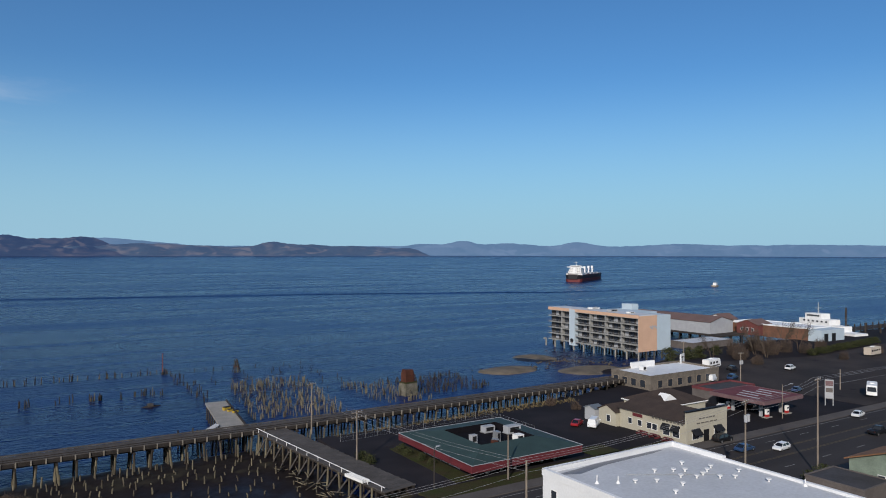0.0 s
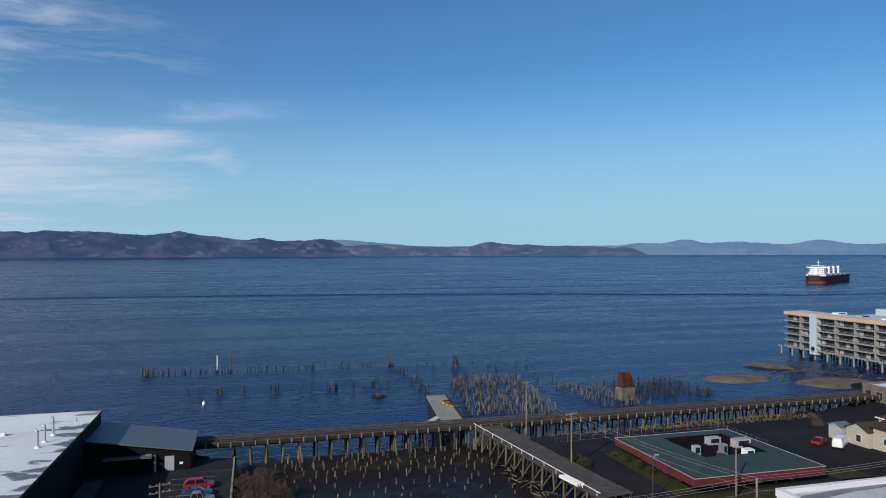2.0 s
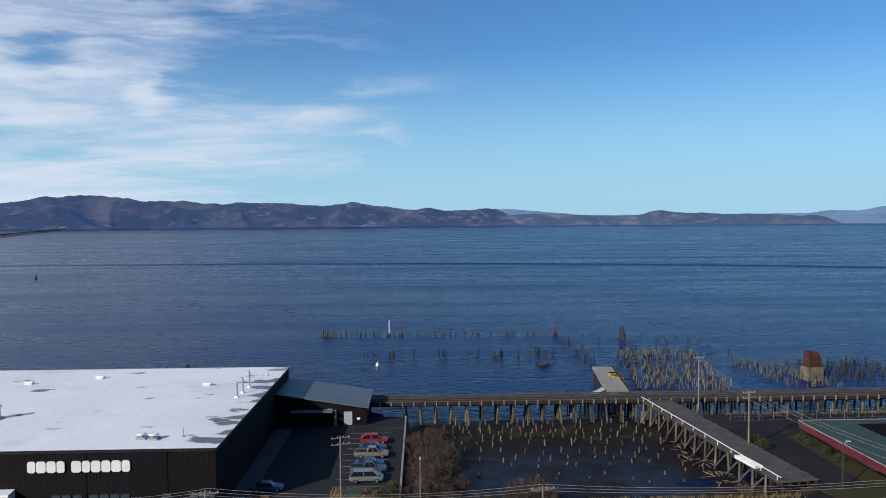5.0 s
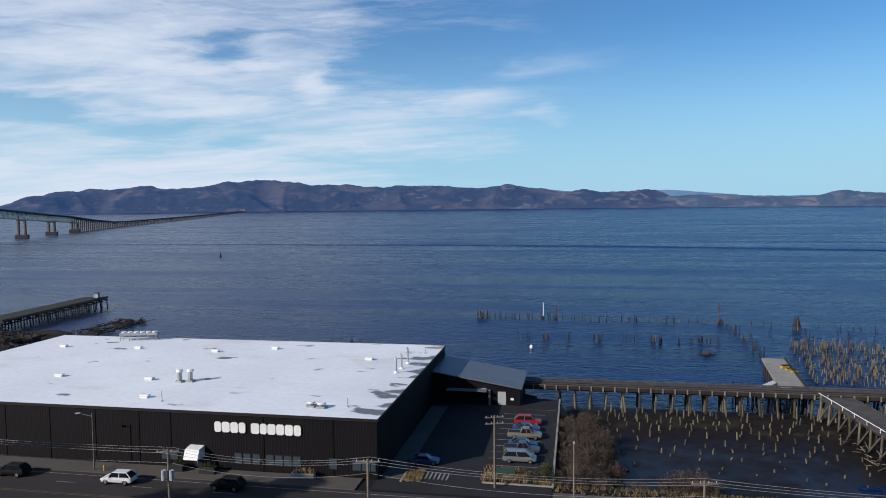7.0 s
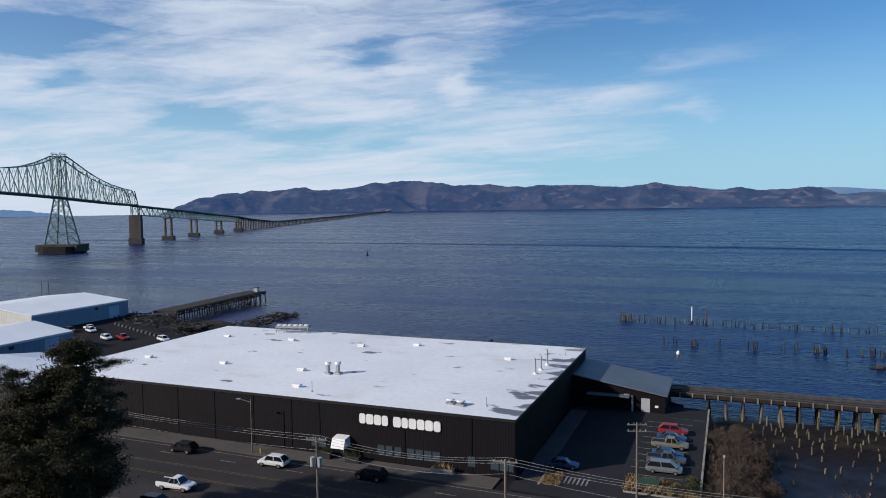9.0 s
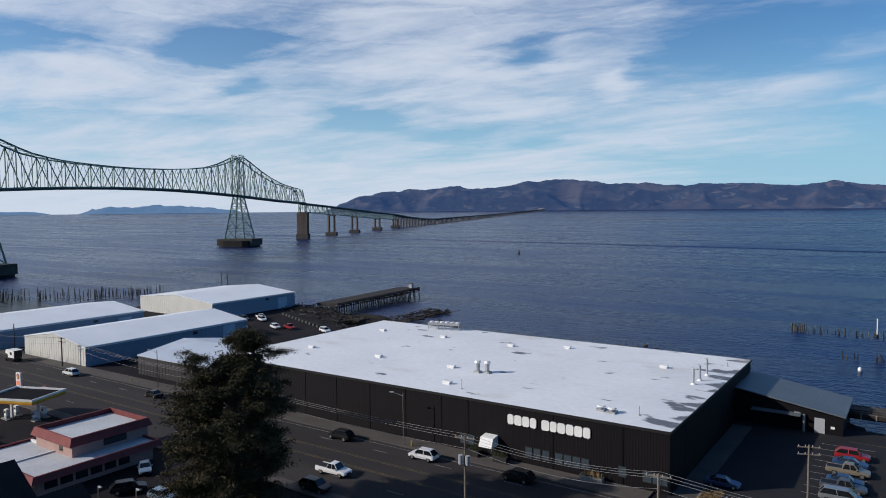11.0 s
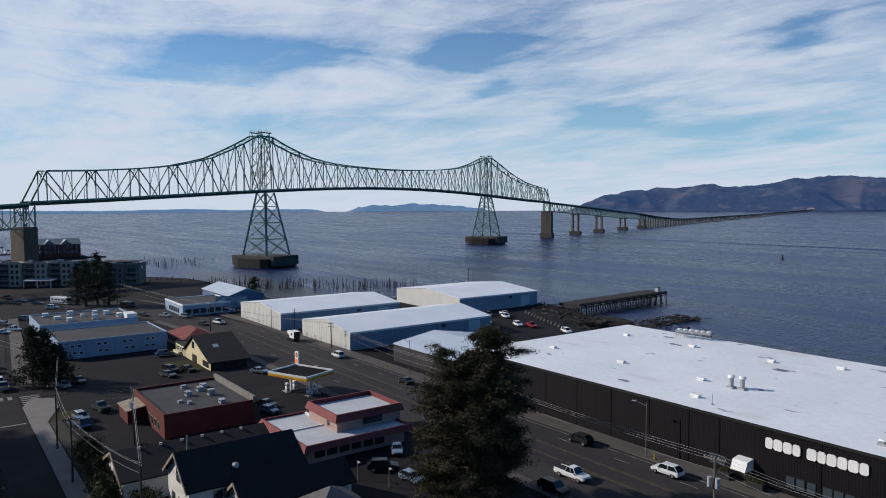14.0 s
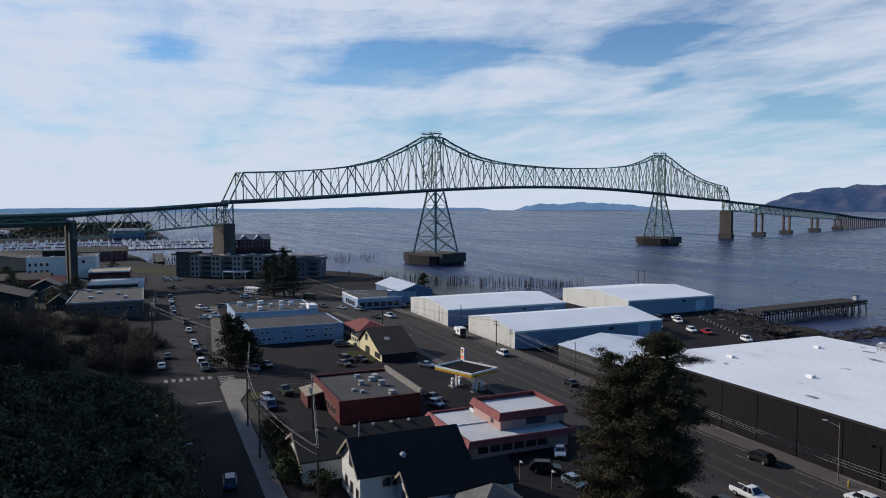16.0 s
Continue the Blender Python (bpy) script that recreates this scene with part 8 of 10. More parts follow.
t, bx = building("red_net_loft", "small red and white net loft on the pier", "shed", 300, 311, 200, 211, 4.6, M_BARNRED, "gable_x", M_ROSE, 2.0, 0.4, z=4.0)
windows_on(t, "W", bx, 2, 1.6, 1.2, 1.4, 3, 1.6)
t, bx = building("long_brick_hall", "long rust-brown hall with a white roof edge", "hall", 304, 322, 178, 218, 5.2, mat("rust_brown_brick", (0.17, 0.085, 0.055), 0.88, 0, 0.25, 0.4, 4.0, 0.1), "flat", M_ROOFW, parapet=0.35, trim=M_WHITE)
part("end_wall", Mesh().box(-0.2, 18.2, -6, -0.1, -0.3, 5.0), M_ICE, t)
for k in range(2):
    part("arched_door", Mesh().box(2 + k * 6, 5 + k * 6, -6.1, -6.0, 0, 3.4), M_BLACKTRIM, t)
t, bx = building("white_gabled_house", "small white gabled building behind the hall", "building", 306, 316, 222, 232, 5.6, M_WHITE, "gable_x", M_ROSE, 2.4, 0.5)
# orange-roofed house and its shed
M_ORANGEROOF = mat("orange_brown_shingles", (0.24, 0.12, 0.06), 0.9, 0, 0.25, 0.5, 6.0, 0.3)
M_SAGE = mat("sage_green_siding", (0.20, 0.25, 0.20), 0.85)
t, bx = building("green_house", "sage green house with an orange-brown shingled roof", "house", 122.2, 134, 50, 64.4, 4.4, M_SAGE, "gable_x", M_ORANGEROOF, 2.6, 0.6)
windows_on(t, "N", bx, 4, 1.4, 1.1, 1.3, 2, 1.5)
windows_on(t, "W", bx, 6, 1.4, 1.1, 1.3, 2, 1.5)
t, bx = building("garden_shed", "low dark garage with a flat grey roof", "garage", 112.5, 121, 57, 66.4, 2.6, M_TAUPE, "flat", M_TARROOF, parapet=0.15)

# ---------------------------------------------------------------- ships
M_HULLRED = mat("ship_red_boot", (0.14, 0.03, 0.03), 0.6, 0, 0.2, 0.05, 0.6, 0.0)
M_HULLBLACK = mat("ship_dark_hull", (0.02, 0.017, 0.02), 0.5)


def hull_ring(x, half, z0, z1, flare=1.0):
    return [(x, -half * 0.86, z0), (x, half * 0.86, z0), (x, half * flare, z1), (x, -half * flare, z1)]


ship = thing("bulk_carrier", "bulk carrier with a red and black hull and white bridge", "ship", (712, 758, 0), 31)
st = (-30, -29, -25, 60, 95, 112)
hf = (7, 10, 12.5, 12.5, 9, 0.8)
for za, zb, mt, nm, rake in ((-1, 4.2, M_HULLRED, "boot", 0.0), (4.2, 9.6, M_HULLBLACK, "hull", 1.5)):
    part(nm, Mesh().loft([hull_ring(x - (rake if k == 0 else 0), h, za, zb) for k, (x, h) in enumerate(zip(st, hf))]), mt, ship)
part("main_deck", Mesh().loft([hull_ring(x, h * 0.98, 9.6, 9.9) for x, h in zip(st, hf)]), M_HULLRED, ship)
part("bulwark", Mesh().box(-31.6, -31.2, -7, 7, 9.6, 11), M_HULLBLACK, ship)
for x0, x1, w, z in ((-24, -6, 11.5, 9.9), (-22, -8, 9.5, 12.5), (-20, -9, 8.5, 15.1), (-19, -10, 8.0, 17.7)):
    d = part("superstructure_deck", Mesh().box(x0, x1, -w, w, z, z + 2.55), M_WHITE, ship)
    part("walkway", Mesh().box(x0 - 1.4, x1 + 0.6, -w - 0.8, w + 0.8, z + 2.35, z + 2.5), M_WHITE, d)
    for i in range(6):
        part("window", Mesh().box(x0 - 0.08, x0 - 0.004, -w + 1.6 + i * w / 3.2, -w + 2.6 + i * w / 3.2, z + 1.1, z + 1.9), M_GLASS, d)
part("wheelhouse", Mesh().box(-17, -10, -7.5, 7.5, 20.3, 23.0), M_WHITE, ship)
part("bridge_wing", Mesh().box(-15.5, -11.5, -13.5, 13.5, 20.2, 21.4), M_WHITE, ship)
part("wheelhouse_windows", Mesh().box(-17.06, -17.0, -7, 7, 21.4, 22.3), M_GLASS, ship)
part("funnel", Mesh().loft([hull_ring(-24.5, 2.6, 10, 19.5, 0.8), hull_ring(-20.5, 2.6, 10, 20.2, 0.8)]), M_WHITE, ship)
part("mast", Mesh().tube((-14, 0, 23), (-14, 0, 30), 0.45, 0.25, 6).beam((-14, -2.6, 27), (-14, 2.6, 27), 0.35), M_WHITE, ship)
for i in range(4):
    x = 10 + i * 21
    c = part("deck_crane", Mesh().tube((x, 0, 9.9), (x, 0, 21), 1.3, 1.0, 8).box(x - 1.8, x + 1.8, -1.5, 1.5, 18, 21.4), M_WHITE, ship)
    part("jib", Mesh().beam((x + 1.5, 0, 19.5), (x + 17, 2, 14.5), 0.9), M_WHITE, c)
    part("hatch", Mesh().box(x + 3, x + 18, -8, 8, 9.9, 11.6), M_STEEL, ship)
tug = thing("pilot_boat", "small tan pilot boat trailing a wake", "boat", (744, 553, 0), 20)
part("hull", Mesh().loft([hull_ring(x, h, -0.5, 2.0) for x, h in ((-9, 2.6), (-4, 3.0), (4, 2.8), (10, 0.3))]), M_TANTRIM, tug)
part("cabin", Mesh().loft([hull_ring(-4, 2.0, 2, 5.2, 0.8), hull_ring(3, 1.9, 2, 5.0, 0.8)]), M_WHITE, tug)
part("mast", Mesh().tube((-1, 0, 5.2), (-1, 0, 8.5), 0.2, 0.12, 6), M_STEEL, tug)
cg = thing("moored_cutter", "white moored cutter with stacked bridge decks", "ship", (345, 196, 0), 80)
part("hull", Mesh().loft([hull_ring(x, h, -0.5, 4.5) for x, h in ((-22, 4.5), (-12, 5), (12, 5), (26, 0.5))]), M_WHITE, cg)
for x0, x1, w, z in ((-14, 12, 4.2, 4.5), (-8, 9, 3.8, 7.2), (-3, 6, 3.2, 9.8)):
    part("bridge_deck", Mesh().box(x0, x1, -w, w, z, z + 2.6), M_WHITE, cg)
    for i in range(6):
        part("window", Mesh().box(x0 + 1 + i * (x1 - x0 - 2) / 6, x0 + 2 + i * (x1 - x0 - 2) / 6, w + 0.004, w + 0.06, z + 1.2, z + 2.0), M_GLASS, cg)
part("mast", Mesh().tube((1, 0, 12.4), (1, 0, 18), 0.4, 0.2, 6).beam((1, -2, 15), (1, 2, 15), 0.3), M_STEEL, cg)
epier = thing("timber_wharf", "long dark timber wharf on piles", "wharf", (0, 0, 0))
part("deck", Mesh().box(322, 420, 186, 194, 3.9, 4.4), M_WOODDARK, epier)
for i in range(17):
    for y in (187, 193):
        part("pile", Mesh().tube((323 + i * 6, y, -2), (323 + i * 6, y, 6.0), 0.35, 0.3, 6), M_WOODDARK, epier)
for x, y, h in ((346, 184, 16), (352, 178, 9), (362, 176, 8), (371, 174, 15)):
    solid("mooring_pile", Mesh().tube((0, 0, -2), (0, 0, h), 0.45, 0.4, 8).tube((0, 0, 0), (0, 0, 1.2), 0.6, 0.55, 8), M_PILEDARK, "tall dark mooring pile", "piling", "tall mooring piles", loc=(x, y, 0))

# ---------------------------------------------------------------- the western pier and its shore litter
wp = thing("timber_pier", "dark timber pier on braced piles reaching into the river", "pier", (0, 0, 0))
PA, PB = Vector((-199, 208, 4.2)), Vector((-203.5, 270, 4.4))
PW = 5.5
pd = (PB - PA)
for i in range(10):
    a, b = PA + pd * (i / 10), PA + pd * ((i + 1) / 10)
    part("deck_bay", Mesh().beam(a, b, PW * 2, 0.4), M_WOODDARK, wp)
    part("edge_rail", Mesh().beam(a + Vector((PW, 0, 0.5)), b + Vector((PW, 0, 0.5)), 0.3, 0.35), M_WOODDARK, wp)
for i in range(14):
    p = PA + pd * (i / 13)
    b = part("bent", Mesh().box(p.x - PW, p.x + PW, p.y - 0.2, p.y + 0.2, 3.4, 3.9), M_WOODDARK, wp)
    for o in (-5, -2.5, 0, 2.5, 5):
        part("pile", Mesh().tube((p.x + o * 1.1, p.y, -2), (p.x + o, p.y, 3.5), 0.25, 0.22, 6), M_WOODDARK, b)
    part("brace", Mesh().beam((p.x - 5, p.y + 0.2, 0.6), (p.x + 5, p.y + 0.2, 3.3), 0.25), M_WOODDARK, b)
t = thing("pier_hut", "small pale signal hut at the pier end", "hut", (-201.5, 268, 4.65))
part("wall", Mesh().box(-0.8, 0.8, -0.7, 0.7, 0, 1.9), M_PALEGREY, t)
part("roof", Mesh().box(-1, 1, -0.9, 0.9, 1.9, 2.1), M_WOODDARK, t)
part("railing", Mesh().box(-3, 3, 1.4, 1.5, 0.6, 0.7).box(-3, -2.9, 1.4, 1.5, 0, 0.7).box(2.9, 3, 1.4, 1.5, 0, 0.7), M_WHITE, t)
t = thing("old_timber_crib", "squat old timber crib on the shore", "crib", (-170, 191, 0), 10)
for k in range(3):
    part("tier", Mesh().box(-4, 4, -2.4, 2.4, 1.0 + k * 0.75, 1.5 + k * 0.75), M_WOODDARK, t)
for x in (-3.7, -1.2, 1.2, 3.7):
    for y in (-2.2, 2.2):
        part("post", Mesh().tube((x, y, -1.0), (x, y, 4.1), 0.22, 0.2, 6), M_PILEDARK, t)


def rocks(name, n, spot, r0, r1, material, label):
    m = Mesh()
    for i in range(n):
        x, y, z = spot()
        r = rng.uniform(r0, r1)
        rings = []
        for zz, k in ((-0.6, 0.75), (0.0, 1.0), (0.5, 0.7)):
            rings.append([(x + math.cos(a) * r * k * rng.uniform(0.75, 1.2), y + math.sin(a) * r * k * rng.uniform(0.75, 1.2), z + zz * r) for a in np.linspace(0, 6.283, 7)[:-1]])
        m.loft(rings)
    return solid(name, m, material, label, "rocks", kind="stuff")


def along(pts, spread_y, z0, z1):
    def spot():
        k = rng.randrange(len(pts) - 1)
        q = rng.random()
        return (pts[k][0] + (pts[k + 1][0] - pts[k][0]) * q + rng.uniform(-1, 1) * spread_y, pts[k][1] + (pts[k + 1][1] - pts[k][1]) * q + rng.uniform(-1, 1) * spread_y, rng.uniform(z0, z1))
    return spot


M_WETROCK = mat("wet_shore_rock", (0.04, 0.034, 0.03), 0.8, 0, 0.4, 0.4, 3.0, 0.5)
rocks("shore_rocks", 420, along([(-190, 203), (-160, 190), (-145, 180), (-122, 170)], 7, 0.0, 0.7), 0.3, 1.0, M_WETROCK, "dark boulders and rubble along the bank")
rocks("shore_rocks", 90, along([(-150, 214), (-128, 196), (-118, 186)], 6, -0.2, 0.2), 0.3, 1.2, M_ROCK, "dark rocks awash off the bank")
rocks("shore_rocks", 200, along([(-4, 132), (0, 112), (4, 102), (22, 99), (48, 99)], 3.0, 0.2, 1.6), 0.25, 0.8, M_ROCK, "rubble round the edge of the tidal basin")
rocks("shore_rocks", 160, along([(62, 141), (100, 145), (150, 152)], 3.0, 0.0, 1.0), 0.25, 0.8, M_ROCK, "rubble under the trestle")
rocks("shore_rocks", 120, along([(148, 205), (160, 198), (186, 210), (205, 182)], 4.0, -0.1, 0.3), 0.2, 0.7, M_ROCK, "rubble on the tide flat")
rocks("shore_rocks", 260, along([(-180, 199), (-162, 211), (-162, 226), (-161, 241)], 2.2, -0.3, 0.3), 0.2, 0.75, M_WETROCK, "dark wet rubble spit off the bank")
rocks("shore_rocks", 40, along([(-92, 196), (-80, 204), (-70, 210)], 5.0, -0.2, 0.2), 0.3, 0.9, M_ROCK, "dark rocks awash off the bank")
m = Mesh()
for i in range(150):
    x, y = -190 + rng.random() * 66, 0
    y = 202 - (x + 190) * 0.45 + rng.uniform(-8, 8)
    a, l = rng.uniform(0, 3.14), rng.uniform(1.5, 6)
    m.tube((x, y, 0.9), (x + math.cos(a) * l, y + math.sin(a) * l, rng.uniform(0.8, 1.6)), 0.22, 0.16, 6)
solid("driftwood", m, M_WOODDARK, "dark driftwood logs strewn along the bank", "driftwood", kind="stuff")
for k in range(14):
    solid("concrete_block", Mesh().loft([[(-0.9, -0.45, 0), (0.9, -0.45, 0), (0.9, 0.45, 0), (-0.9, 0.45, 0)], [(-0.75, -0.35, 0.8), (0.75, -0.35, 0.8), (0.75, 0.35, 0.8), (-0.75, 0.35, 0.8)]]),
          M_DARKCONC, "concrete barrier block edging the yard", "barrier block", "barrier blocks", loc=(-196 + k * 3.0, 182 - k * 1.3, GROUND - 0.05), turn=-24)

# the little inlet in front of the marina: a dark wharf, old piles and a lawn
wf = thing("marina_wharf", "low black timber wharf beside the marina inlet", "wharf", (0, 0, 0))
part("deck", Mesh().box(-668, -566, 4, 12, 2.6, 3.4), M_WOODDARK, wf)
for i in range(16):
    for y in (4.6, 11.4):
        part("post", Mesh().tube((-667 + i * 6.7, y, -2), (-667 + i * 6.7, y, 4.0), 0.35, 0.3, 6), M_WOODDARK, wf)
field_of_piles("river_pilings", [(rng.uniform(-640, -545), rng.uniform(0, 42), rng.uniform(1.5, 4.5)) for _ in range(240)], M_PILEDARK, "crowded dark pilings in the marina inlet")
slab("grass", [(-520, -16), (-470, -6), (-452, 14), (-500, 22)], 3.2, 3.66, M_GRASS, "green lawn beside the marina inlet", "grass")


def strewn(n, spots, material, label):
    """Loose planks, beams and broken boards heaped on the bank."""
    m = Mesh()
    for _ in range(n):
        x, y, z = spots()
        a, l = rng.uniform(0, 3.14), rng.uniform(0.8, 4.5)
        d = Vector((math.cos(a) * l, math.sin(a) * l, rng.uniform(-0.3, 0.7)))
        p = Vector((x, y, z))
        m.beam(p, p + d, rng.uniform(0.12, 0.5), rng.uniform(0.1, 0.35))
    return solid("shore_debris", m, material, label, "debris", kind="stuff")


def bank_spot():
    q = rng.random()
    x, y = -208 + 88 * q + rng.uniform(-9, 9), 203 - 36 * q + rng.uniform(-9, 12)
    return x, y, max(0.1, float(land_height(np.array([x]), np.array([y]))[0])) + rng.uniform(0.0, 0.5)


strewn(420, bank_spot, M_WOODDARK, "dark broken planks and beams heaped on the bank")
strewn(110, bank_spot, M_WOODGREY, "weathered grey planks strewn on the bank")
strewn(150, lambda: (rng.uniform(-170, -156), rng.uniform(204, 240), rng.uniform(0.4, 1.0)), M_WOODDARK, "dark broken beams heaped on the rubble spit")
fr = thing("old_winch_frame", "weathered yellow-brown timber winch frame on the bank", "frame", (-131, 172, 2.2), 12)
for x in (-2, 2):
    for y in (-1.4, 1.4):
        part("post", Mesh().box(x - 0.22, x + 0.22, y - 0.22, y + 0.22, -1.5, 3.6), M_WOODGREY, fr)
part("top_beam", Mesh().box(-2.6, 2.6, -1.7, -1.2, 3.6, 4.0).box(-2.6, 2.6, 1.2, 1.7, 3.6, 4.0), M_WOODGREY, fr)
part("platform", Mesh().box(-2.4, 2.4, -1.6, 1.6, 1.6, 1.9), M_WOODGREY, fr)

# ---------------------------------------------------------------- vehicles
PAINT = {}


def car_paint(name, col, metal=0.3):
    if name not in PAINT:
        PAINT[name] = mat(name, col, 0.28, metal, 0.05, 0.5, 3.0, 0.0, spec=0.6)
    return PAINT[name]


WHITEP, BLACKP, SILVER = ("white_car_paint", (0.70, 0.71, 0.72), 0), ("black_car_paint", (0.012, 0.012, 0.014), 0.2), ("silver_car_paint", (0.34, 0.36, 0.38), 0.6)
BLUEP, REDC, GREYC, TANC = ("blue_car_paint", (0.03, 0.07, 0.16), 0.3), ("red_car_paint", (0.32, 0.02, 0.025), 0.2), ("grey_car_paint", (0.10, 0.105, 0.115), 0.4), ("tan_car_paint", (0.28, 0.24, 0.18), 0.4)
LBLUE, GREENC = ("pale_blue_car_paint", (0.22, 0.30, 0.38), 0.4), ("green_car_paint", (0.03, 0.06, 0.045), 0.3)
M_LAMP, M_TAIL = mat("headlamp_lens", (0.55, 0.56, 0.58), 0.15, spec=0.7), mat("tail_lamp_lens", (0.25, 0.01, 0.01), 0.25, spec=0.6)
M_RIM = mat("wheel_rim", (0.38, 0.38, 0.39), 0.35, 0.7)
M_CARGLASS = clear("car_glass", (0.012, 0.014, 0.017), 0.05, 0.7)
SHAPES = {      # length, width, sill, waist, roof; cabin corners along the length (0 is the nose)
    "sedan": (4.7, 1.82, 0.32, 0.92, 1.45, (0.27, 0.40, 0.70, 0.87)),
    "hatch": (4.2, 1.78, 0.32, 0.95, 1.50, (0.24, 0.38, 0.82, 0.97)),
    "suv": (4.8, 1.92, 0.40, 1.08, 1.76, (0.24, 0.36, 0.84, 0.98)),
    "van": (5.1, 1.98, 0.36, 1.05, 1.80, (0.12, 0.30, 0.88, 0.985)),
    "cargo": (5.6, 2.02, 0.42, 1.20, 2.20, (0.14, 0.27, 0.97, 0.995)),
    "pickup": (5.7, 1.98, 0.45, 1.10, 1.85, (0.26, 0.36, 0.56, 0.62)),
}
NAMES = {"sedan": "sedan_car", "hatch": "hatchback_car", "suv": "suv_car", "van": "minivan", "cargo": "cargo_van", "pickup": "pickup_truck"}
wheel_cache = {}


def wheel_parts(t, x, y, side, r=0.34):
    if r not in wheel_cache:
        wheel_cache[r] = (Mesh().tube((0, -0.11, 0), (0, 0.11, 0), r, r, 12).data("tyre", M_TYRE, True), Mesh().tube((0, -0.12, 0), (0, 0.12, 0), r * 0.62, r * 0.6, 8).data("rim", M_RIM))
    w = new("wheel", wheel_cache[r][0])
    w.parent, w.location = t, (x, y, r)
    w.name = "wheel"
    if t.location.length < 210:
        part("rim", wheel_cache[r][1], M_RIM, w)


def car(kind, paint, x, y, turn, label, group="", z=None):
    """turn: the way its nose points, degrees from +x."""
    L, W, s0, s1, s2, cab = SHAPES[kind]
    z = GROUND + 0.07 if z is None else z
    t = thing(NAMES[kind], label, "pickup" if kind == "pickup" else "van" if kind in ("van", "cargo") else "car", (x, y, z), turn, group)
    p = car_paint(*paint)
    X = lambda q: L / 2 - q * L
    hw = W / 2
    rings = []
    # body: nose to tail, with the bonnet lower than the waist
    prof = ((0.0, 0.82, s0 + 0.12, s1 - 0.30), (0.03, 0.93, s0, s1 - 0.20), (0.12, 1.0, s0, s1 - 0.10), (cab[0], 1.0, s0, s1), (0.6, 1.0, s0, s1 + 0.02),
            (0.93, 1.0, s0, s1 + 0.02), (0.985, 0.95, s0 + 0.05, s1 - 0.04), (1.0, 0.88, s0 + 0.16, s1 - 0.16))
    for q, k, a, b in prof:
        h = hw * k
        rings.append([(X(q), -h * 0.94, a), (X(q), h * 0.94, a), (X(q), h, a + (b - a) * 0.45), (X(q), h * 0.95, b), (X(q), -h * 0.95, b), (X(q), -h, a + (b - a) * 0.45)])
    body = part("body", Mesh().loft(rings), p, t)
    # cabin: glass below, painted roof on top
    c0, c1, c2, c3 = (X(q) for q in cab)
    zg = s1 + 0.0
    lo = [(c0, -hw * 0.88), (c0, hw * 0.88), (c3, hw * 0.88), (c3, -hw * 0.88)]
    hi = [(c1, -hw * 0.72), (c1, hw * 0.72), (c2, hw * 0.72), (c2, -hw * 0.72)]
    part("cabin_glass", Mesh().loft([[(a, b, zg) for a, b in lo], [(a, b, s2 - 0.05) for a, b in hi]]), M_CARGLASS if kind != "cargo" else p, t)
    hi2 = [(c1 - 0.12, -hw * 0.66), (c1 - 0.12, hw * 0.66), (c2 + 0.1, hw * 0.66), (c2 + 0.1, -hw * 0.66)]
    part("roof", Mesh().loft([[(a, b * 1.02, s2 - 0.06) for a, b in hi], [(a, b, s2) for a, b in hi2]]), p, t)
    for side in (-1, 1):
        y0, y1 = side * hw * 0.885, side * hw * 0.725
        m = Mesh()
        for qa, qb in ((cab[0], cab[1]), ((cab[0] + cab[3]) / 2, (cab[1] + cab[2]) / 2), (cab[3], cab[2])):
            m.beam((X(qa), y0, zg), (X(qb), y1, s2 - 0.05), 0.09)
        part("window_frame", m, p, t)
        part("headlight", Mesh().box(X(0.022), X(0.006), side * hw * 0.62 - 0.17, side * hw * 0.62 + 0.17, s1 - 0.42, s1 - 0.27), M_LAMP, t)
        part("tail_light", Mesh().box(X(0.999), X(0.985), side * hw * 0.72 - 0.12, side * hw * 0.72 + 0.12, s1 - 0.36, s1 - 0.12), M_TAIL, t)
        if t.location.length < 210:
            part("mirror", Mesh().box(X(cab[0]) - 0.35, X(cab[0]) - 0.2, side * hw - 0.02 + (0 if side > 0 else -0.16), side * hw + 0.02 + (0.16 if side > 0 else 0), s1 + 0.02, s1 + 0.18), p, t)
        for q in (0.18, 0.80):
            wheel_parts(t, X(q), side * (hw - 0.12), side, 0.40 if kind in ("pickup", "suv") else 0.34)
    if t.location.length < 150:
        part("grille", Mesh().box(X(0.005), X(-0.004), -hw * 0.5, hw * 0.5, s0 + 0.12, s0 + 0.32), M_BLACKTRIM, t)
    if kind == "pickup":
        part("load_bed", Mesh().box(X(0.975), X(0.635), -hw * 0.8, hw * 0.8, s1 - 0.4, s1 + 0.026), M_BLACKTRIM, t, "dark open load bed")
        for side in (-1, 1):
            part("bed_rail", Mesh().box(X(0.985), X(0.63), side * hw * 0.88 - 0.06, side * hw * 0.88 + 0.06, s1, s1 + 0.08), p, t)
    if kind == "cargo":
        part("windscreen", Mesh().loft([[(c0 + 0.02, -hw * 0.8, zg + 0.05), (c0 + 0.02, hw * 0.8, zg + 0.05), (c1 + 0.03, hw * 0.68, s2 - 0.15), (c1 + 0.03, -hw * 0.68, s2 - 0.15)],
                                        [(c0 + 0.06, -hw * 0.8, zg + 0.05), (c0 + 0.06, hw * 0.8, zg + 0.05), (c1 + 0.07, hw * 0.68, s2 - 0.15), (c1 + 0.07, -hw * 0.68, s2 - 0.15)]]), M_CARGLASS, t)
    return t


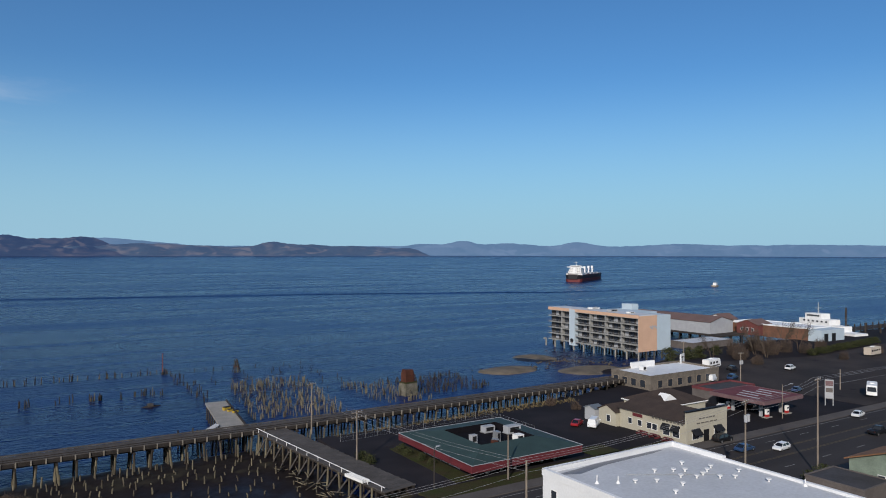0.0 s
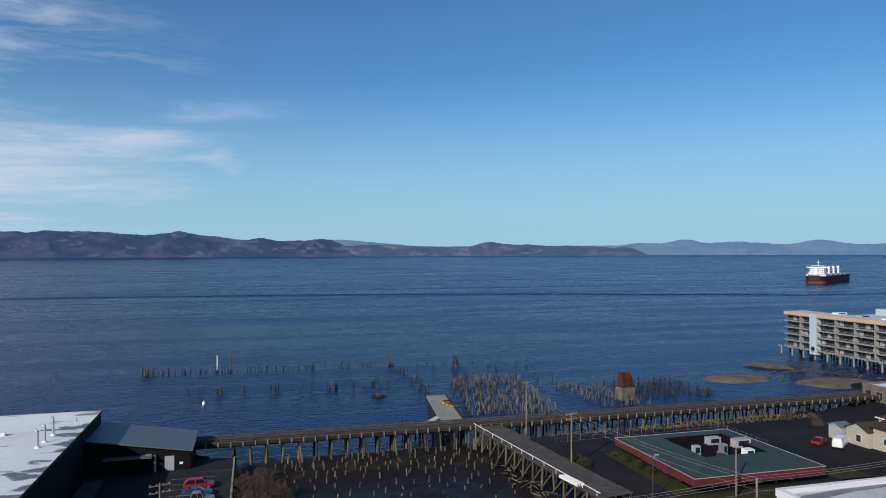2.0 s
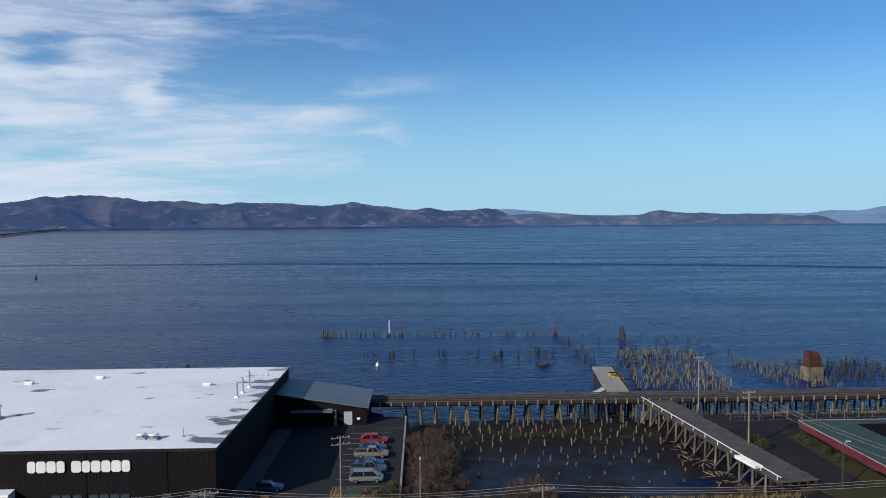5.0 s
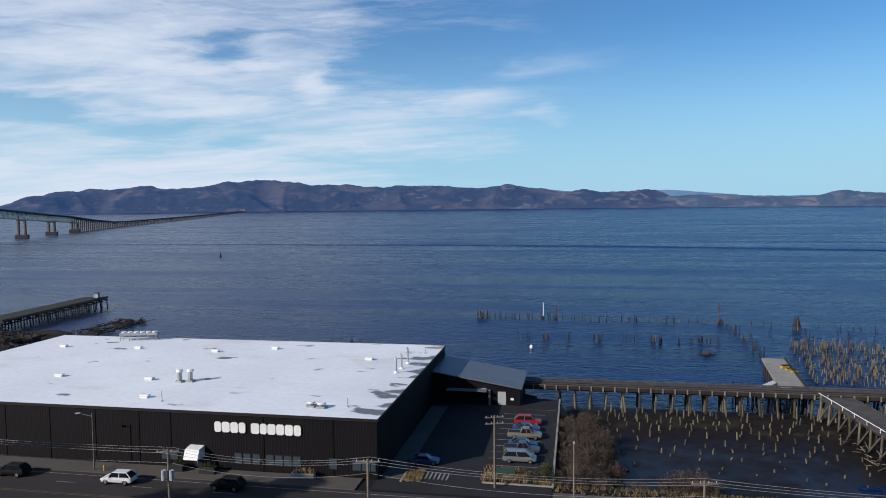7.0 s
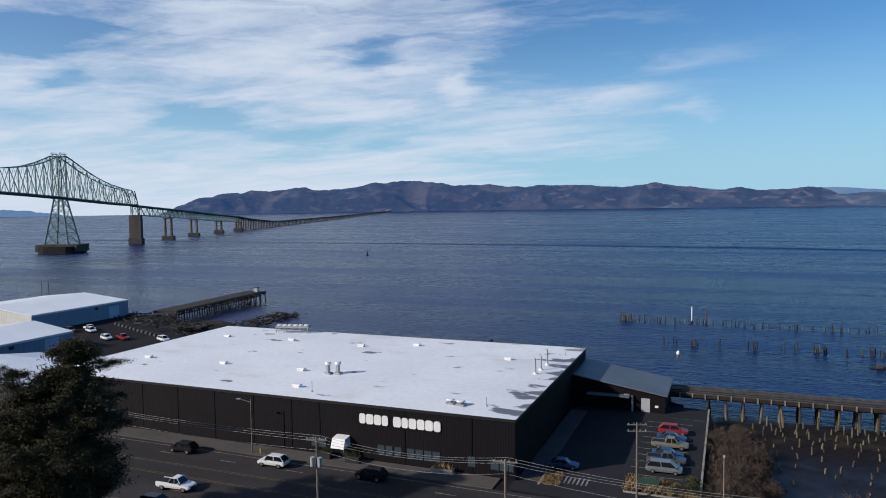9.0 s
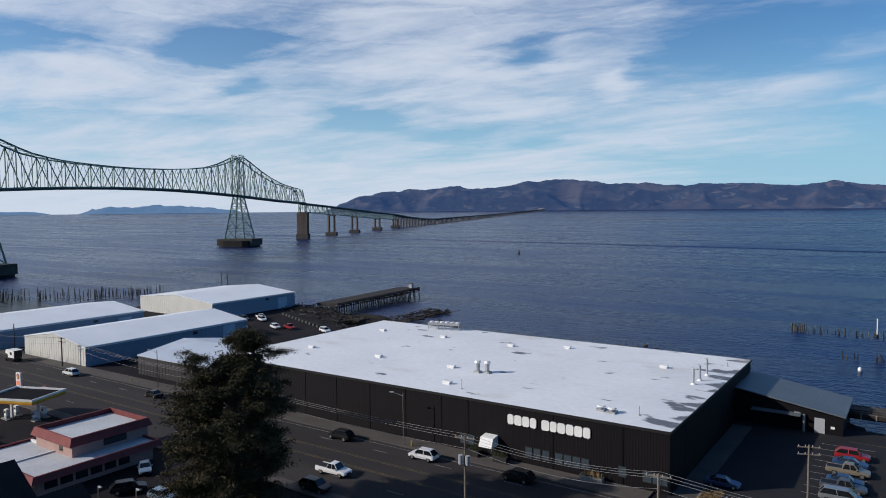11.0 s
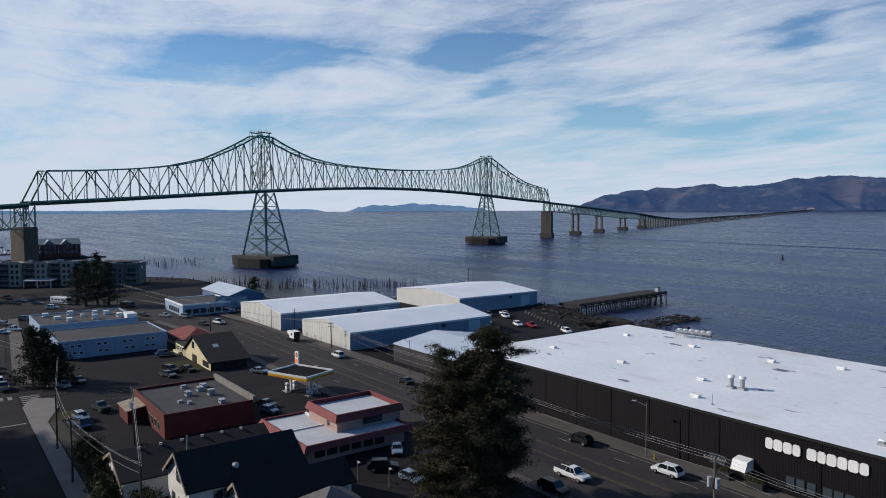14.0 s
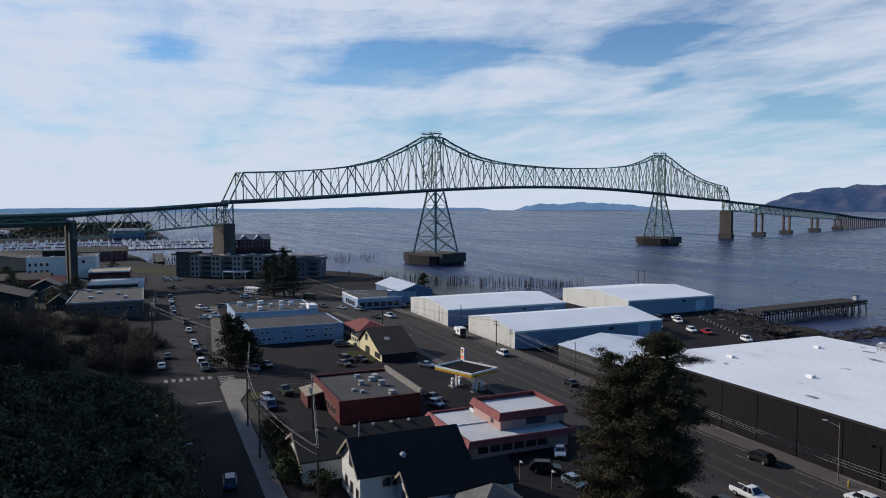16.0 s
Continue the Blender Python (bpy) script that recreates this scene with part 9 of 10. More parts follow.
car("suv", WHITEP, -64.2, 88.2, 182, "white suv driving on the street beside the black warehouse", z=3.58)
car("pickup", WHITEP, -71.8, 75.9, 4, "white pickup driving on the street by the big tree", z=3.58)
car("suv", BLACKP, -47.6, 88.6, 178, "black car on the street in front of the warehouse", z=3.58)
car("suv", BLACKP, -81.8, 88.4, 180, "dark suv on the street beside the black warehouse", z=3.58)
car("suv", BLACKP, -69.8, 70.0, 2, "dark car parked by the southern kerb", z=3.58)
car("suv", WHITEP, -168.4, 88.0, 180, "white suv driving past the cream warehouses", z=3.58)
car("sedan", BLACKP, -134, 87.2, 180, "dark sedan driving past the steel shed", z=3.58)
car("pickup", WHITEP, -243, 80.8, 190, "white pickup driving past the cream warehouses", z=3.58)
car("sedan", BLACKP, -243, 75.6, 12, "dark sedan on the broad street", z=3.58)
car("sedan", SILVER, -271, 70.4, 20, "silver sedan on the curving street", z=3.58)
car("sedan", BLACKP, -278, 64.4, 22, "dark sedan on the curving street", z=3.58)
car("suv", SILVER, -264, 75.5, 200, "silver suv on the curving street", z=3.58)
# brewery lot
for kind, paint, y, words in (("suv", REDC, 124.0, "red suv parked in a marked bay"), ("sedan", BLUEP, 120.4, "dark blue sedan parked in a marked bay"), ("pickup", TANC, 116.6, "tan pickup parked in a marked bay"),
                              ("sedan", BLUEP, 112.2, "dark blue car parked in a marked bay"), ("pickup", GREYC, 109.4, "grey pickup parked in a marked bay"), ("van", SILVER, 105.6, "silver minivan parked in a marked bay")):
    car(kind, paint, -8.4, y, 2, words, "cars in the brewery lot", GROUND + 0.06)
car("sedan", BLUEP, -22.6, 102.4, 4, "dark blue car parked in the warehouse's shade", "cars in the brewery lot", GROUND + 0.06)
# western lots
for kind, paint, x, y, turn, words in (
        ("sedan", LBLUE, -164, 64.4, 30, "pale blue sedan beside the fuel station"), ("hatch", LBLUE, -130.8, 53.2, 20, "pale blue hatchback behind the drive-in"), ("sedan", GREYC, -135.4, 54.6, 20, "grey sedan behind the drive-in"),
        ("sedan", LBLUE, -96.8, 61.2, -30, "pale blue sedan parked by the drive-in"), ("suv", BLACKP, -91.4, 55.2, 60, "black suv parked by the drive-in"), ("hatch", LBLUE, -85.2, 56.4, 10, "pale blue hatchback by the big tree"),
        ("van", BLUEP, -142.8, 22.0, 10, "dark blue minivan parked by the brick shop"), ("suv", SILVER, -147.6, 22.6, 10, "silver suv parked by the brick shop"), ("pickup", GREENC, -152.5, 27.0, 190, "dark green pickup parked by the brick shop"),
        ("sedan", BLACKP, -176.8, 51.0, 20, "black sedan parked behind the cafe"), ("sedan", GREYC, -173.8, 45.6, 20, "grey sedan parked behind the brick shop"), ("suv", BLACKP, -178.6, 47.4, 20, "black suv parked behind the cafe"),
        ("sedan", SILVER, -177.6, 24.0, 10, "silver sedan parked at the street corner"), ("sedan", GREYC, -180.5, 27.5, 10, "grey sedan parked at the street corner"), ("sedan", BLACKP, -120, 21.8, 40, "black sedan parked beside the low house"),
        ("pickup", REDC, -155.5, 75.0, 10, "dark red pickup at the fuel station"), ("suv", BLUEP, -199, 51.4, 90, "dark blue suv parked by the blue building")):
    car(kind, paint, x, y, turn, words)
car("suv", BLUEP, -104.6, 10.6, 175, "dark blue suv coming along the shaded back street", z=3.575)
col = (WHITEP, GREYC, WHITEP, SILVER, BLACKP, WHITEP, WHITEP, SILVER, BLACKP, WHITEP, SILVER, GREYC)
WORD = {"white_car_paint": "white", "grey_car_paint": "grey", "silver_car_paint": "silver", "black_car_paint": "black", "blue_car_paint": "dark blue", "red_car_paint": "red"}
for k, (x, y) in enumerate(((-320, 9), (-307, 9), (-296, 9), (-281, 9), (-257, 12), (-241, 12), (-219, 12.2), (-210, 12.2), (-203, 12.6), (-190, 12.4), (-183, 12.8), (-201, 4.6), (-189, 2.9), (-334, 9))):
    kind = ("sedan", "suv", "hatch", "suv", "pickup", "sedan")[k % 6]
    p = col[k % 12]
    car(kind, p, x, y, 180, WORD[p[0]] + " " + {"sedan": "sedan", "suv": "suv", "hatch": "hatchback", "pickup": "pickup"}[kind] + " queuing on the back street", "cars on the back street", 3.575)
for k, (x, y) in enumerate(((-293, 19), (-286, 21), (-270, 22), (-267, 19), (-294, 28), (-354, 33), (-344, 29), (-340, 37), (-321, 40), (-306, 43), (-372, 11), (-423, 9), (-414, 15), (-426, -33), (-406, -21), (-419, -17), (-351, -27), (-412, 10), (-368, 28))):
    p = col[(k * 5 + 2) % 12]
    kind = ("suv", "sedan", "pickup", "sedan")[k % 4]
    car(kind, p, x, y, 25 + k * 9 % 40, WORD[p[0]] + " " + {"sedan": "sedan", "suv": "suv", "pickup": "pickup"}[kind] + " parked near the flats", "cars near the flats", GROUND + 0.07)
for k, (x, y, p) in enumerate(((-192, 168, WHITEP), (-187, 155, WHITEP), (-176, 159.5, WHITEP), (-171.5, 161.5, REDC), (-157, 163, WHITEP), (-196, 171, WHITEP), (-199, 166, GREYC))):
    car("pickup" if k % 2 else "suv", p, x, y, -20, WORD[p[0]] + " vehicle parked in the waterfront yard", "vehicles in the waterfront yard", GROUND + 0.05)
# eastern lots
for kind, paint, x, y, turn, words in (
        ("sedan", REDC, 110.8, 118.4, 30, "red car parked beside the pub"), ("cargo", WHITEP, 113.2, 115.6, 35, "white cargo van parked beside the pub"), ("suv", BLACKP, 126.8, 92.4, 0, "black suv by the kerb outside the pub"),
        ("sedan", BLUEP, 124.6, 85.8, 0, "dark blue car driving on the street"), ("hatch", WHITEP, 131.4, 82.4, 185, "white hatchback driving on the street"), ("sedan", WHITEP, 173.6, 89.4, 10, "white convertible driving on the street"),
        ("suv", WHITEP, 151.2, 110.6, 30, "white suv at the fuel pumps"), ("cargo", WHITEP, 184, 137.6, 20, "white camper van parked in the lot"), ("suv", BLUEP, 191.4, 136, 15, "dark blue suv parked in the lot"), ("suv", WHITEP, 223.4, 137, 10, "white suv in the wide lot"),
        ("sedan", BLUEP, 190, 114.6, 15, "dark blue sedan beside the fuel station"), ("suv", BLACKP, 205, 146, 60, "black suv parked under the trees"), ("sedan", BLACKP, 158.4, 107.0, 10, "black sedan at the fuel pumps"), ("pickup", BLACKP, 160.5, 78.5, 0, "dark pickup driving on the street")):
    car(kind, paint, x, y, turn, words)


def box_vehicle(name, label, category, x, y, turn, L, W, H, paint, band=None, cab=True):
    t = thing(name, label, category, (x, y, GROUND + 0.07), turn)
    part("body", Mesh().loft([[(-L / 2, -W / 2, 0.6), (-L / 2, W / 2, 0.6), (-L / 2, W / 2, H - 0.15), (-L / 2, W / 2 - 0.15, H), (-L / 2, -W / 2 + 0.15, H), (-L / 2, -W / 2, H - 0.15)],
                              [(L / 2 - 0.5, -W / 2, 0.6), (L / 2 - 0.5, W / 2, 0.6), (L / 2 - 0.5, W / 2, H - 0.15), (L / 2 - 0.5, W / 2 - 0.15, H), (L / 2 - 0.5, -W / 2 + 0.15, H), (L / 2 - 0.5, -W / 2, H - 0.15)],
                              [(L / 2, -W / 2, 0.6), (L / 2, W / 2, 0.6), (L / 2, W / 2, 1.6), (L / 2 - 0.25, W / 2 - 0.15, H - 0.3), (L / 2 - 0.25, -W / 2 + 0.15, H - 0.3), (L / 2, -W / 2, 1.6)]]), paint, t)
    for side in (-1, 1):
        for k in range(max(2, int(L / 2.2))):
            xx = -L / 2 + 0.7 + k * 2.0
            part("side_window", Mesh().box(xx, xx + 1.2, side * (W / 2 + 0.004) - 0.02, side * (W / 2 + 0.004) + 0.02, H * 0.55, H * 0.55 + 0.7), M_CARGLASS, t)
        if band:
            part("stripe", Mesh().box(-L / 2 + 0.2, L / 2 - 0.6, side * (W / 2 + 0.004) - 0.012, side * (W / 2 + 0.004) + 0.012, 0.8, 1.25), band, t)
        for q in (-L * 0.32, L * 0.34):
            wheel_parts(t, q, side * (W / 2 - 0.14), side, 0.42)
    if cab:
        part("windscreen", Mesh().loft([[(L / 2 + 0.02, -W / 2 + 0.15, 1.6), (L / 2 + 0.02, W / 2 - 0.15, 1.6), (L / 2 - 0.2, W / 2 - 0.25, H - 0.4), (L / 2 - 0.2, -W / 2 + 0.25, H - 0.4)],
                                        [(L / 2 + 0.05, -W / 2 + 0.15, 1.6), (L / 2 + 0.05, W / 2 - 0.15, 1.6), (L / 2 - 0.17, W / 2 - 0.25, H - 0.4), (L / 2 - 0.17, -W / 2 + 0.25, H - 0.4)]]), M_CARGLASS, t)
    part("roof_unit", Mesh().box(-0.8, 0.6, -0.5, 0.5, H, H + 0.3), M_WHITE, t)
    return t


box_vehicle("motorhome", "white motorhome with a dark stripe parked in the lot", "motorhome", 202.8, 100.8, 206, 8, 2.5, 3.2, M_WHITE, M_NAVY)
box_vehicle("box_trailer", "tan box trailer parked in the lot", "trailer", 281, 139.5, 5, 9, 2.6, 3.3, M_TAN, None, False)
box_vehicle("box_trailer", "red box trailer parked beside a fence", "trailer", 188, 143, 12, 8, 2.5, 2.6, M_REDP, None, False)
box_vehicle("motorhome", "white motorhome parked behind the red trailer", "motorhome", 204, 153, 10, 8, 2.5, 3.1, M_WHITE, M_TAUPE)
box_vehicle("motorhome", "white motorhome parked by the flats", "motorhome", -334, 45, 30, 10, 2.6, 3.2, M_WHITE, M_NAVY)
cp = car("pickup", BLACKP, -198, 88.4, 180, "black pickup carrying a white camper shell", z=3.58)
part("camper", Mesh().loft([[(-2.9, -1.05, 1.1), (-2.9, 1.05, 1.1), (-2.9, 1.05, 3.1), (-2.9, -1.05, 3.1)], [(0.4, -1.05, 1.1), (0.4, 1.05, 1.1), (0.4, 1.05, 3.2), (0.4, -1.05, 3.2)]]), M_WHITE, cp, "white camper shell")
part("camper_nose", Mesh().loft([[(0.4, -1.05, 1.95), (0.4, 1.05, 1.95), (0.4, 1.05, 3.2), (0.4, -1.05, 3.2)], [(1.9, -0.95, 2.1), (1.9, 0.95, 2.1), (1.7, 0.95, 3.0), (1.7, -0.95, 3.0)]]), M_WHITE, cp)
for s in (-1, 1):
    part("camper_window", Mesh().box(-1.8, -0.8, s * 1.06 - 0.01, s * 1.06 + 0.01, 1.9, 2.6), M_CARGLASS, cp)
part("camper_back", Mesh().box(-2.95, -2.905, -0.95, 0.95, 1.15, 3.0), M_BLACKTRIM, cp)
box_vehicle("flatbed_truck", "dark flatbed truck parked near the blue shop", "truck", -306, 65, 20, 7, 2.4, 2.4, car_paint(*BLACKP))

# ---------------------------------------------------------------- poles, lamps and wires
tops = {}


def utility_pole(name, x, y, h, label, arms=1, turn=0.0, dark=False, transformer=False):
    t = thing("utility_pole", label, "utility pole", (x, y, GROUND), turn, "utility poles")
    part("pole", Mesh().tube((0, 0, -0.3), (0, 0, h), 0.17, 0.12, 8), M_DARKPOLE if dark else M_POLE, t)
    for k in range(arms):
        z = h - 0.35 - k * 0.9
        part("crossarm", Mesh().box(-1.3, 1.3, -0.06, 0.06, z, z + 0.13), M_DARKPOLE if dark else M_POLE, t)
        for i in (-1.15, -0.4, 0.4, 1.15):
            part("insulator", Mesh().tube((i, 0, z + 0.13), (i, 0, z + 0.32), 0.06, 0.04, 6), M_PALEGREY, t)
    if transformer:
        for s in (-1, 1):
            part("transformer", Mesh().tube((s * 0.45, -0.25, h - 3.4), (s * 0.45, -0.25, h - 2.3), 0.27, 0.27, 10), M_PALEGREY, t)
    tops[name] = (x, y, GROUND + h)
    return t


def street_lamp(x, y, h, label, reach=1.8, turn=180.0, dark=False):
    t = thing("street_lamp", label, "street lamp", (x, y, GROUND), turn, "street lamps")
    part("post", Mesh().tube((0, 0, -0.2), (0, 0, h), 0.1, 0.07, 8), M_DARKPOLE if dark else M_POLE, t)
    part("arm", Mesh().tube((0, 0, h - 0.5), (reach, 0, h + 0.05), 0.045, 0.04, 6), M_STEEL, t)
    part("head", Mesh().loft([[(reach - 0.15, -0.12, h), (reach - 0.15, 0.12, h), (reach - 0.15, 0.1, h + 0.16), (reach - 0.15, -0.1, h + 0.16)], [(reach + 0.55, -0.16, h + 0.02), (reach + 0.55, 0.16, h + 0.02), (reach + 0.55, 0.1, h + 0.14), (reach + 0.55, -0.1, h + 0.14)]]), M_PALEGREY, t)


utility_pole("lot", -11.0, 95.0, 10.3, "wooden utility pole with crossarms beside the brewery lot", 2, 20)
utility_pole("corner", -21.4, 69.4, 12.8, "tall wooden utility pole with a wide crossarm at the southern kerb", 1, 10)
utility_pole("street", -44.4, 69.4, 12.6, "tall utility pole with transformers at the southern kerb", 1, 10, False, True)
utility_pole("dock_a", 57.8, 144.2, 10.8, "tall wooden utility pole by the trestle", 1, 20)
utility_pole("dock_b", 56.1, 118.0, 9.9, "wooden utility pole with crossarm beside the ramp", 2, 15)
utility_pole("front_a", 74.4, 96.5, 7.7, "wooden pole in front of the green-roofed restaurant", 0)
utility_pole("front_b", 56.4, 69.4, 13.0, "tall wooden utility pole at the southern kerb", 0)
utility_pole("mid_s", 12.2, 69.4, 12.6, "tall wooden utility pole at the southern kerb", 1, 10)
utility_pole("pub", 101.0, 69.4, 15.6, "tall grey utility pole with transformers at the southern kerb", 1, 10, False, True)
utility_pole("gas_e", 121.5, 69.4, 17.2, "very tall wooden utility pole with crossarm at the southern kerb", 1, 10)
utility_pole("east", 184.6, 128.5, 9.7, "wooden utility pole with a transformer in the wide lot", 1, 0, False, True)
utility_pole("east_b", 203.5, 109.8, 5.8, "short wooden pole by the lot", 0)
utility_pole("hotel", 196, 158, 9.0, "wooden utility pole near the hotel", 1)
utility_pole("w2", -179.6, 91.8, 7.6, "dark utility pole beside the cream warehouse", 2, 10, True)
utility_pole("w4", -218.0, 70.0, 10.7, "dark utility pole beside the red hipped roof", 1, 10, True)
utility_pole("w5", -273.5, 54.8, 11.5, "dark utility pole on the curving street", 1, 0, True)
utility_pole("w6", -207.9, 93.4, 8.3, "thin dark pole between the warehouses", 0, 0, True)
utility_pole("s1", -126.5, 27.4, 9.9, "dark utility pole with a transformer by the brick shop", 1, 0, True, True)
utility_pole("s2", -132.0, 16.6, 11.0, "dark utility pole at the back street", 1, 80, True)
utility_pole("s3", -181.7, 23.5, 7.4, "dark utility pole at the street corner", 0, 80, True)
utility_pole("bend", -243.1, 1.2, 9.2, "dark utility pole along the back street", 2, 80, True, True)
utility_pole("bend2", -280.5, 2.6, 9.4, "dark utility pole along the back street", 2, 80, True, True)
utility_pole("bend3", -222.5, 1.0, 9.4, "dark utility pole along the back street", 2, 80, True)
utility_pole("bend4", -262.0, 1.6, 9.6, "dark utility pole along the back street", 2, 80, True, True)
utility_pole("house", -94.0, 21.1, 8.0, "dark utility pole beside the white house", 0, 70, True)
utility_pole("l2", -114.2, 16.2, 9.8, "dark utility pole along the pavement", 1, 80, True)
street_lamp(-70.8, 91.7, 8.9, "slim street lamp on the pavement by the black wall", 1.8, 200)
street_lamp(-140.1, 92.4, 8.4, "slim dark street lamp by the steel shed", 1.8, 200, True)
street_lamp(-221.7, 91.4, 7.7, "slim street lamp by the cream warehouse", 1.8, 200, True)
street_lamp(156.7, 98.0, 8.0, "slim street lamp at the fuel station", 2.2, -20)
street_lamp(-0.2, 92.6, 7.6, "plain lamp post with a small white head by the basin", 0.3, 90)
street_lamp(-102.8, 3.4, 7.4, "dark street lamp over the back street", 1.6, 100, True)
street_lamp(61.1, 99.1, 7.0, "dark lamp post at the restaurant drive", 0.5, 0, True)
street_lamp(-90.2, 50.2, 2.8, "short lamp post in the drive-in's lot", 0.2, 0)
street_lamp(-85.1, 52.5, 2.8, "short lamp post in the drive-in's lot", 0.2, 0)
tops["far_w"] = (-330, 60, 14)
tops["w_s"] = (-112, 80, 13.5)
tops["far_e"] = (300, 92, 16)


def wire(a, b, dz, off=(0, 0), sag=0.9, r=0.016, label="thin overhead power line between poles"):
    pa, pb = Vector(tops[a]) + Vector((off[0], off[1], dz)), Vector(tops[b]) + Vector((off[0], off[1], dz))
    m = Mesh()
    n = 10
    side = Vector((pb.y - pa.y, pa.x - pb.x, 0)).normalized() * r
    rings = []
    for i in range(n + 1):
        q = i / n
        p = pa.lerp(pb, q) - Vector((0, 0, sag * 4 * q * (1 - q)))
        rings.append([p + side, p + Vector((0, 0, r)), p - side, p - Vector((0, 0, r))])
    m.loft(rings)
    solid("overhead_wire", m, M_WIRE, label, "wire", "overhead wires")


for a, b in (("far_w", "w4"), ("w4", "w2"), ("w2", "w_s"), ("w_s", "street"), ("street", "corner"), ("corner", "mid_s"), ("mid_s", "front_b"), ("front_b", "pub"), ("pub", "gas_e"), ("gas_e", "far_e")):
    for k, (oy, dz) in enumerate(((-0.9, -0.1), (0.0, -0.1), (0.9, -0.1), (0.2, -1.6))):
        wire(a, b, dz, (0, oy), 0.7 + 0.1 * k, 0.017)
for a, b in (("s2", "s3"), ("s3", "bend"), ("bend", "bend2"), ("bend2", "w5"), ("l2", "s2"), ("house", "l2"), ("house", "s1"), ("dock_a", "dock_b"), ("dock_b", "front_b"), ("s1", "s2")):
    for k, (ox, dz) in enumerate(((-0.6, -0.2), (0.6, -0.2), (0, -1.4))):
        wire(a, b, dz, (ox, 0), 0.7, 0.018)
# small street things
for x, y in ((-69.2, 91.8), (-150, 92.2)):
    t = thing("fire_hydrant", "yellow fire hydrant on the pavement", "hydrant", (x, y, 3.72), group="hydrants")
    part("barrel", Mesh().tube((0, 0, 0), (0, 0, 0.65), 0.16, 0.14, 8), M_YEL, t)
    part("bonnet", Mesh().tube((0, 0, 0.65), (0, 0, 0.85), 0.18, 0.05, 8), M_YEL, t)
t = thing("entrance_sign", "low green entrance sign by the parking lot", "sign", (-10.0, 98.6, GROUND), 10)
part("panel", Mesh().box(-1.5, 1.5, -0.1, 0.1, 0.5, 1.6), mat("sign_green", (0.03, 0.07, 0.055), 0.7), t)
for x in (-1.2, 1.2):
    part("post", Mesh().box(x - 0.1, x + 0.1, -0.08, 0.08, 0, 0.5), M_DARKPOLE, t)
t = thing("steel_gantry", "thin steel frame standing by the river", "frame", (-256, 203, 3))
for x in (-2, 2):
    part("post", Mesh().tube((x, 0, 0), (x, 0, 12), 0.15, 0.12, 6), M_DARKPOLE, t)
part("crossbar", Mesh().tube((-2, 0, 11.5), (2, 0, 11.5), 0.1, 0.1, 6).tube((-2, 0, 9), (2, 0, 9), 0.08, 0.08, 6), M_DARKPOLE, t)


def mesh_fence(x0, y0, x1, y1, h=1.8, step=3.0):
    t = thing("wire_fence", "chain-link fence with steel posts", "fence", (0, 0, 0), group="chain-link fences")
    a, b = Vector((x0, y0, GROUND)), Vector((x1, y1, GROUND))
    n = max(1, round((b - a).length / step))
    for i in range(n + 1):
        p = a.lerp(b, i / n)
        part("post", Mesh().tube(p, p + Vector((0, 0, h)), 0.03, 0.03, 5), M_STEEL, t)
    m = Mesh()
    for z in (0.1, h / 2, h):
        m.tube(a + Vector((0, 0, z)), b + Vector((0, 0, z)), 0.014, 0.014, 4)
    k = int((b - a).length / 0.5)
    for i in range(k):
        p = a.lerp(b, i / k)
        m.tube(p, p + Vector((0, 0, h)), 0.006, 0.006, 3)
    part("mesh", m, M_STEEL, t)


mesh_fence(-206, 93.6, -175, 93.9)
mesh_fence(-252, 91.0, -217, 91.4)
mesh_fence(60, 134, 98, 136)
mesh_fence(98, 118, 98, 136)
# a few hundred moored boats make the marina
m, ms = Mesh(), Mesh()
for i in range(260):
    x, y = rng.uniform(-1010, -790), rng.uniform(-160, 70)
    l = rng.uniform(4, 9)
    m.loft([hull_ring(xx, hh, 0.0, 1.6) for xx, hh in ((-l / 2, l * 0.13), (0, l * 0.16), (l / 2, 0.1))])
    n0 = len(m.v) - 12
    m.box(-l * 0.2, l * 0.15, -l * 0.1, l * 0.1, 1.6, 3.2)
    m.v[n0:] = [(a + x, b + y, c) for a, b, c in m.v[n0:]]
    ms.tube((x, y, 1.6), (x, y, rng.uniform(8, 15)), 0.09, 0.06, 4)
solid("marina_boats", m, M_WHITE, "crowded white boats moored in the marina", "boats", kind="stuff")
solid("marina_masts", ms, M_PALEGREY, "thicket of masts over the marina", "masts", kind="stuff")
for k, (x0, x1, y0, y1) in enumerate(((-790, -785, -160, 70), (-870, -866, -160, 70), (-940, -936, -160, 70), (-700, -692, 20, 130))):
    solid("jetty", Mesh().box(x0, x1, y0, y1, 0.2, 1.0).box(x0 + 1, x1 - 1, y0, y1, -1, 0.2), M_WOODDARK, "long low dark jetty of the marina", "jetty", "marina jetties")

# ---------------------------------------------------------------- trees and scrub


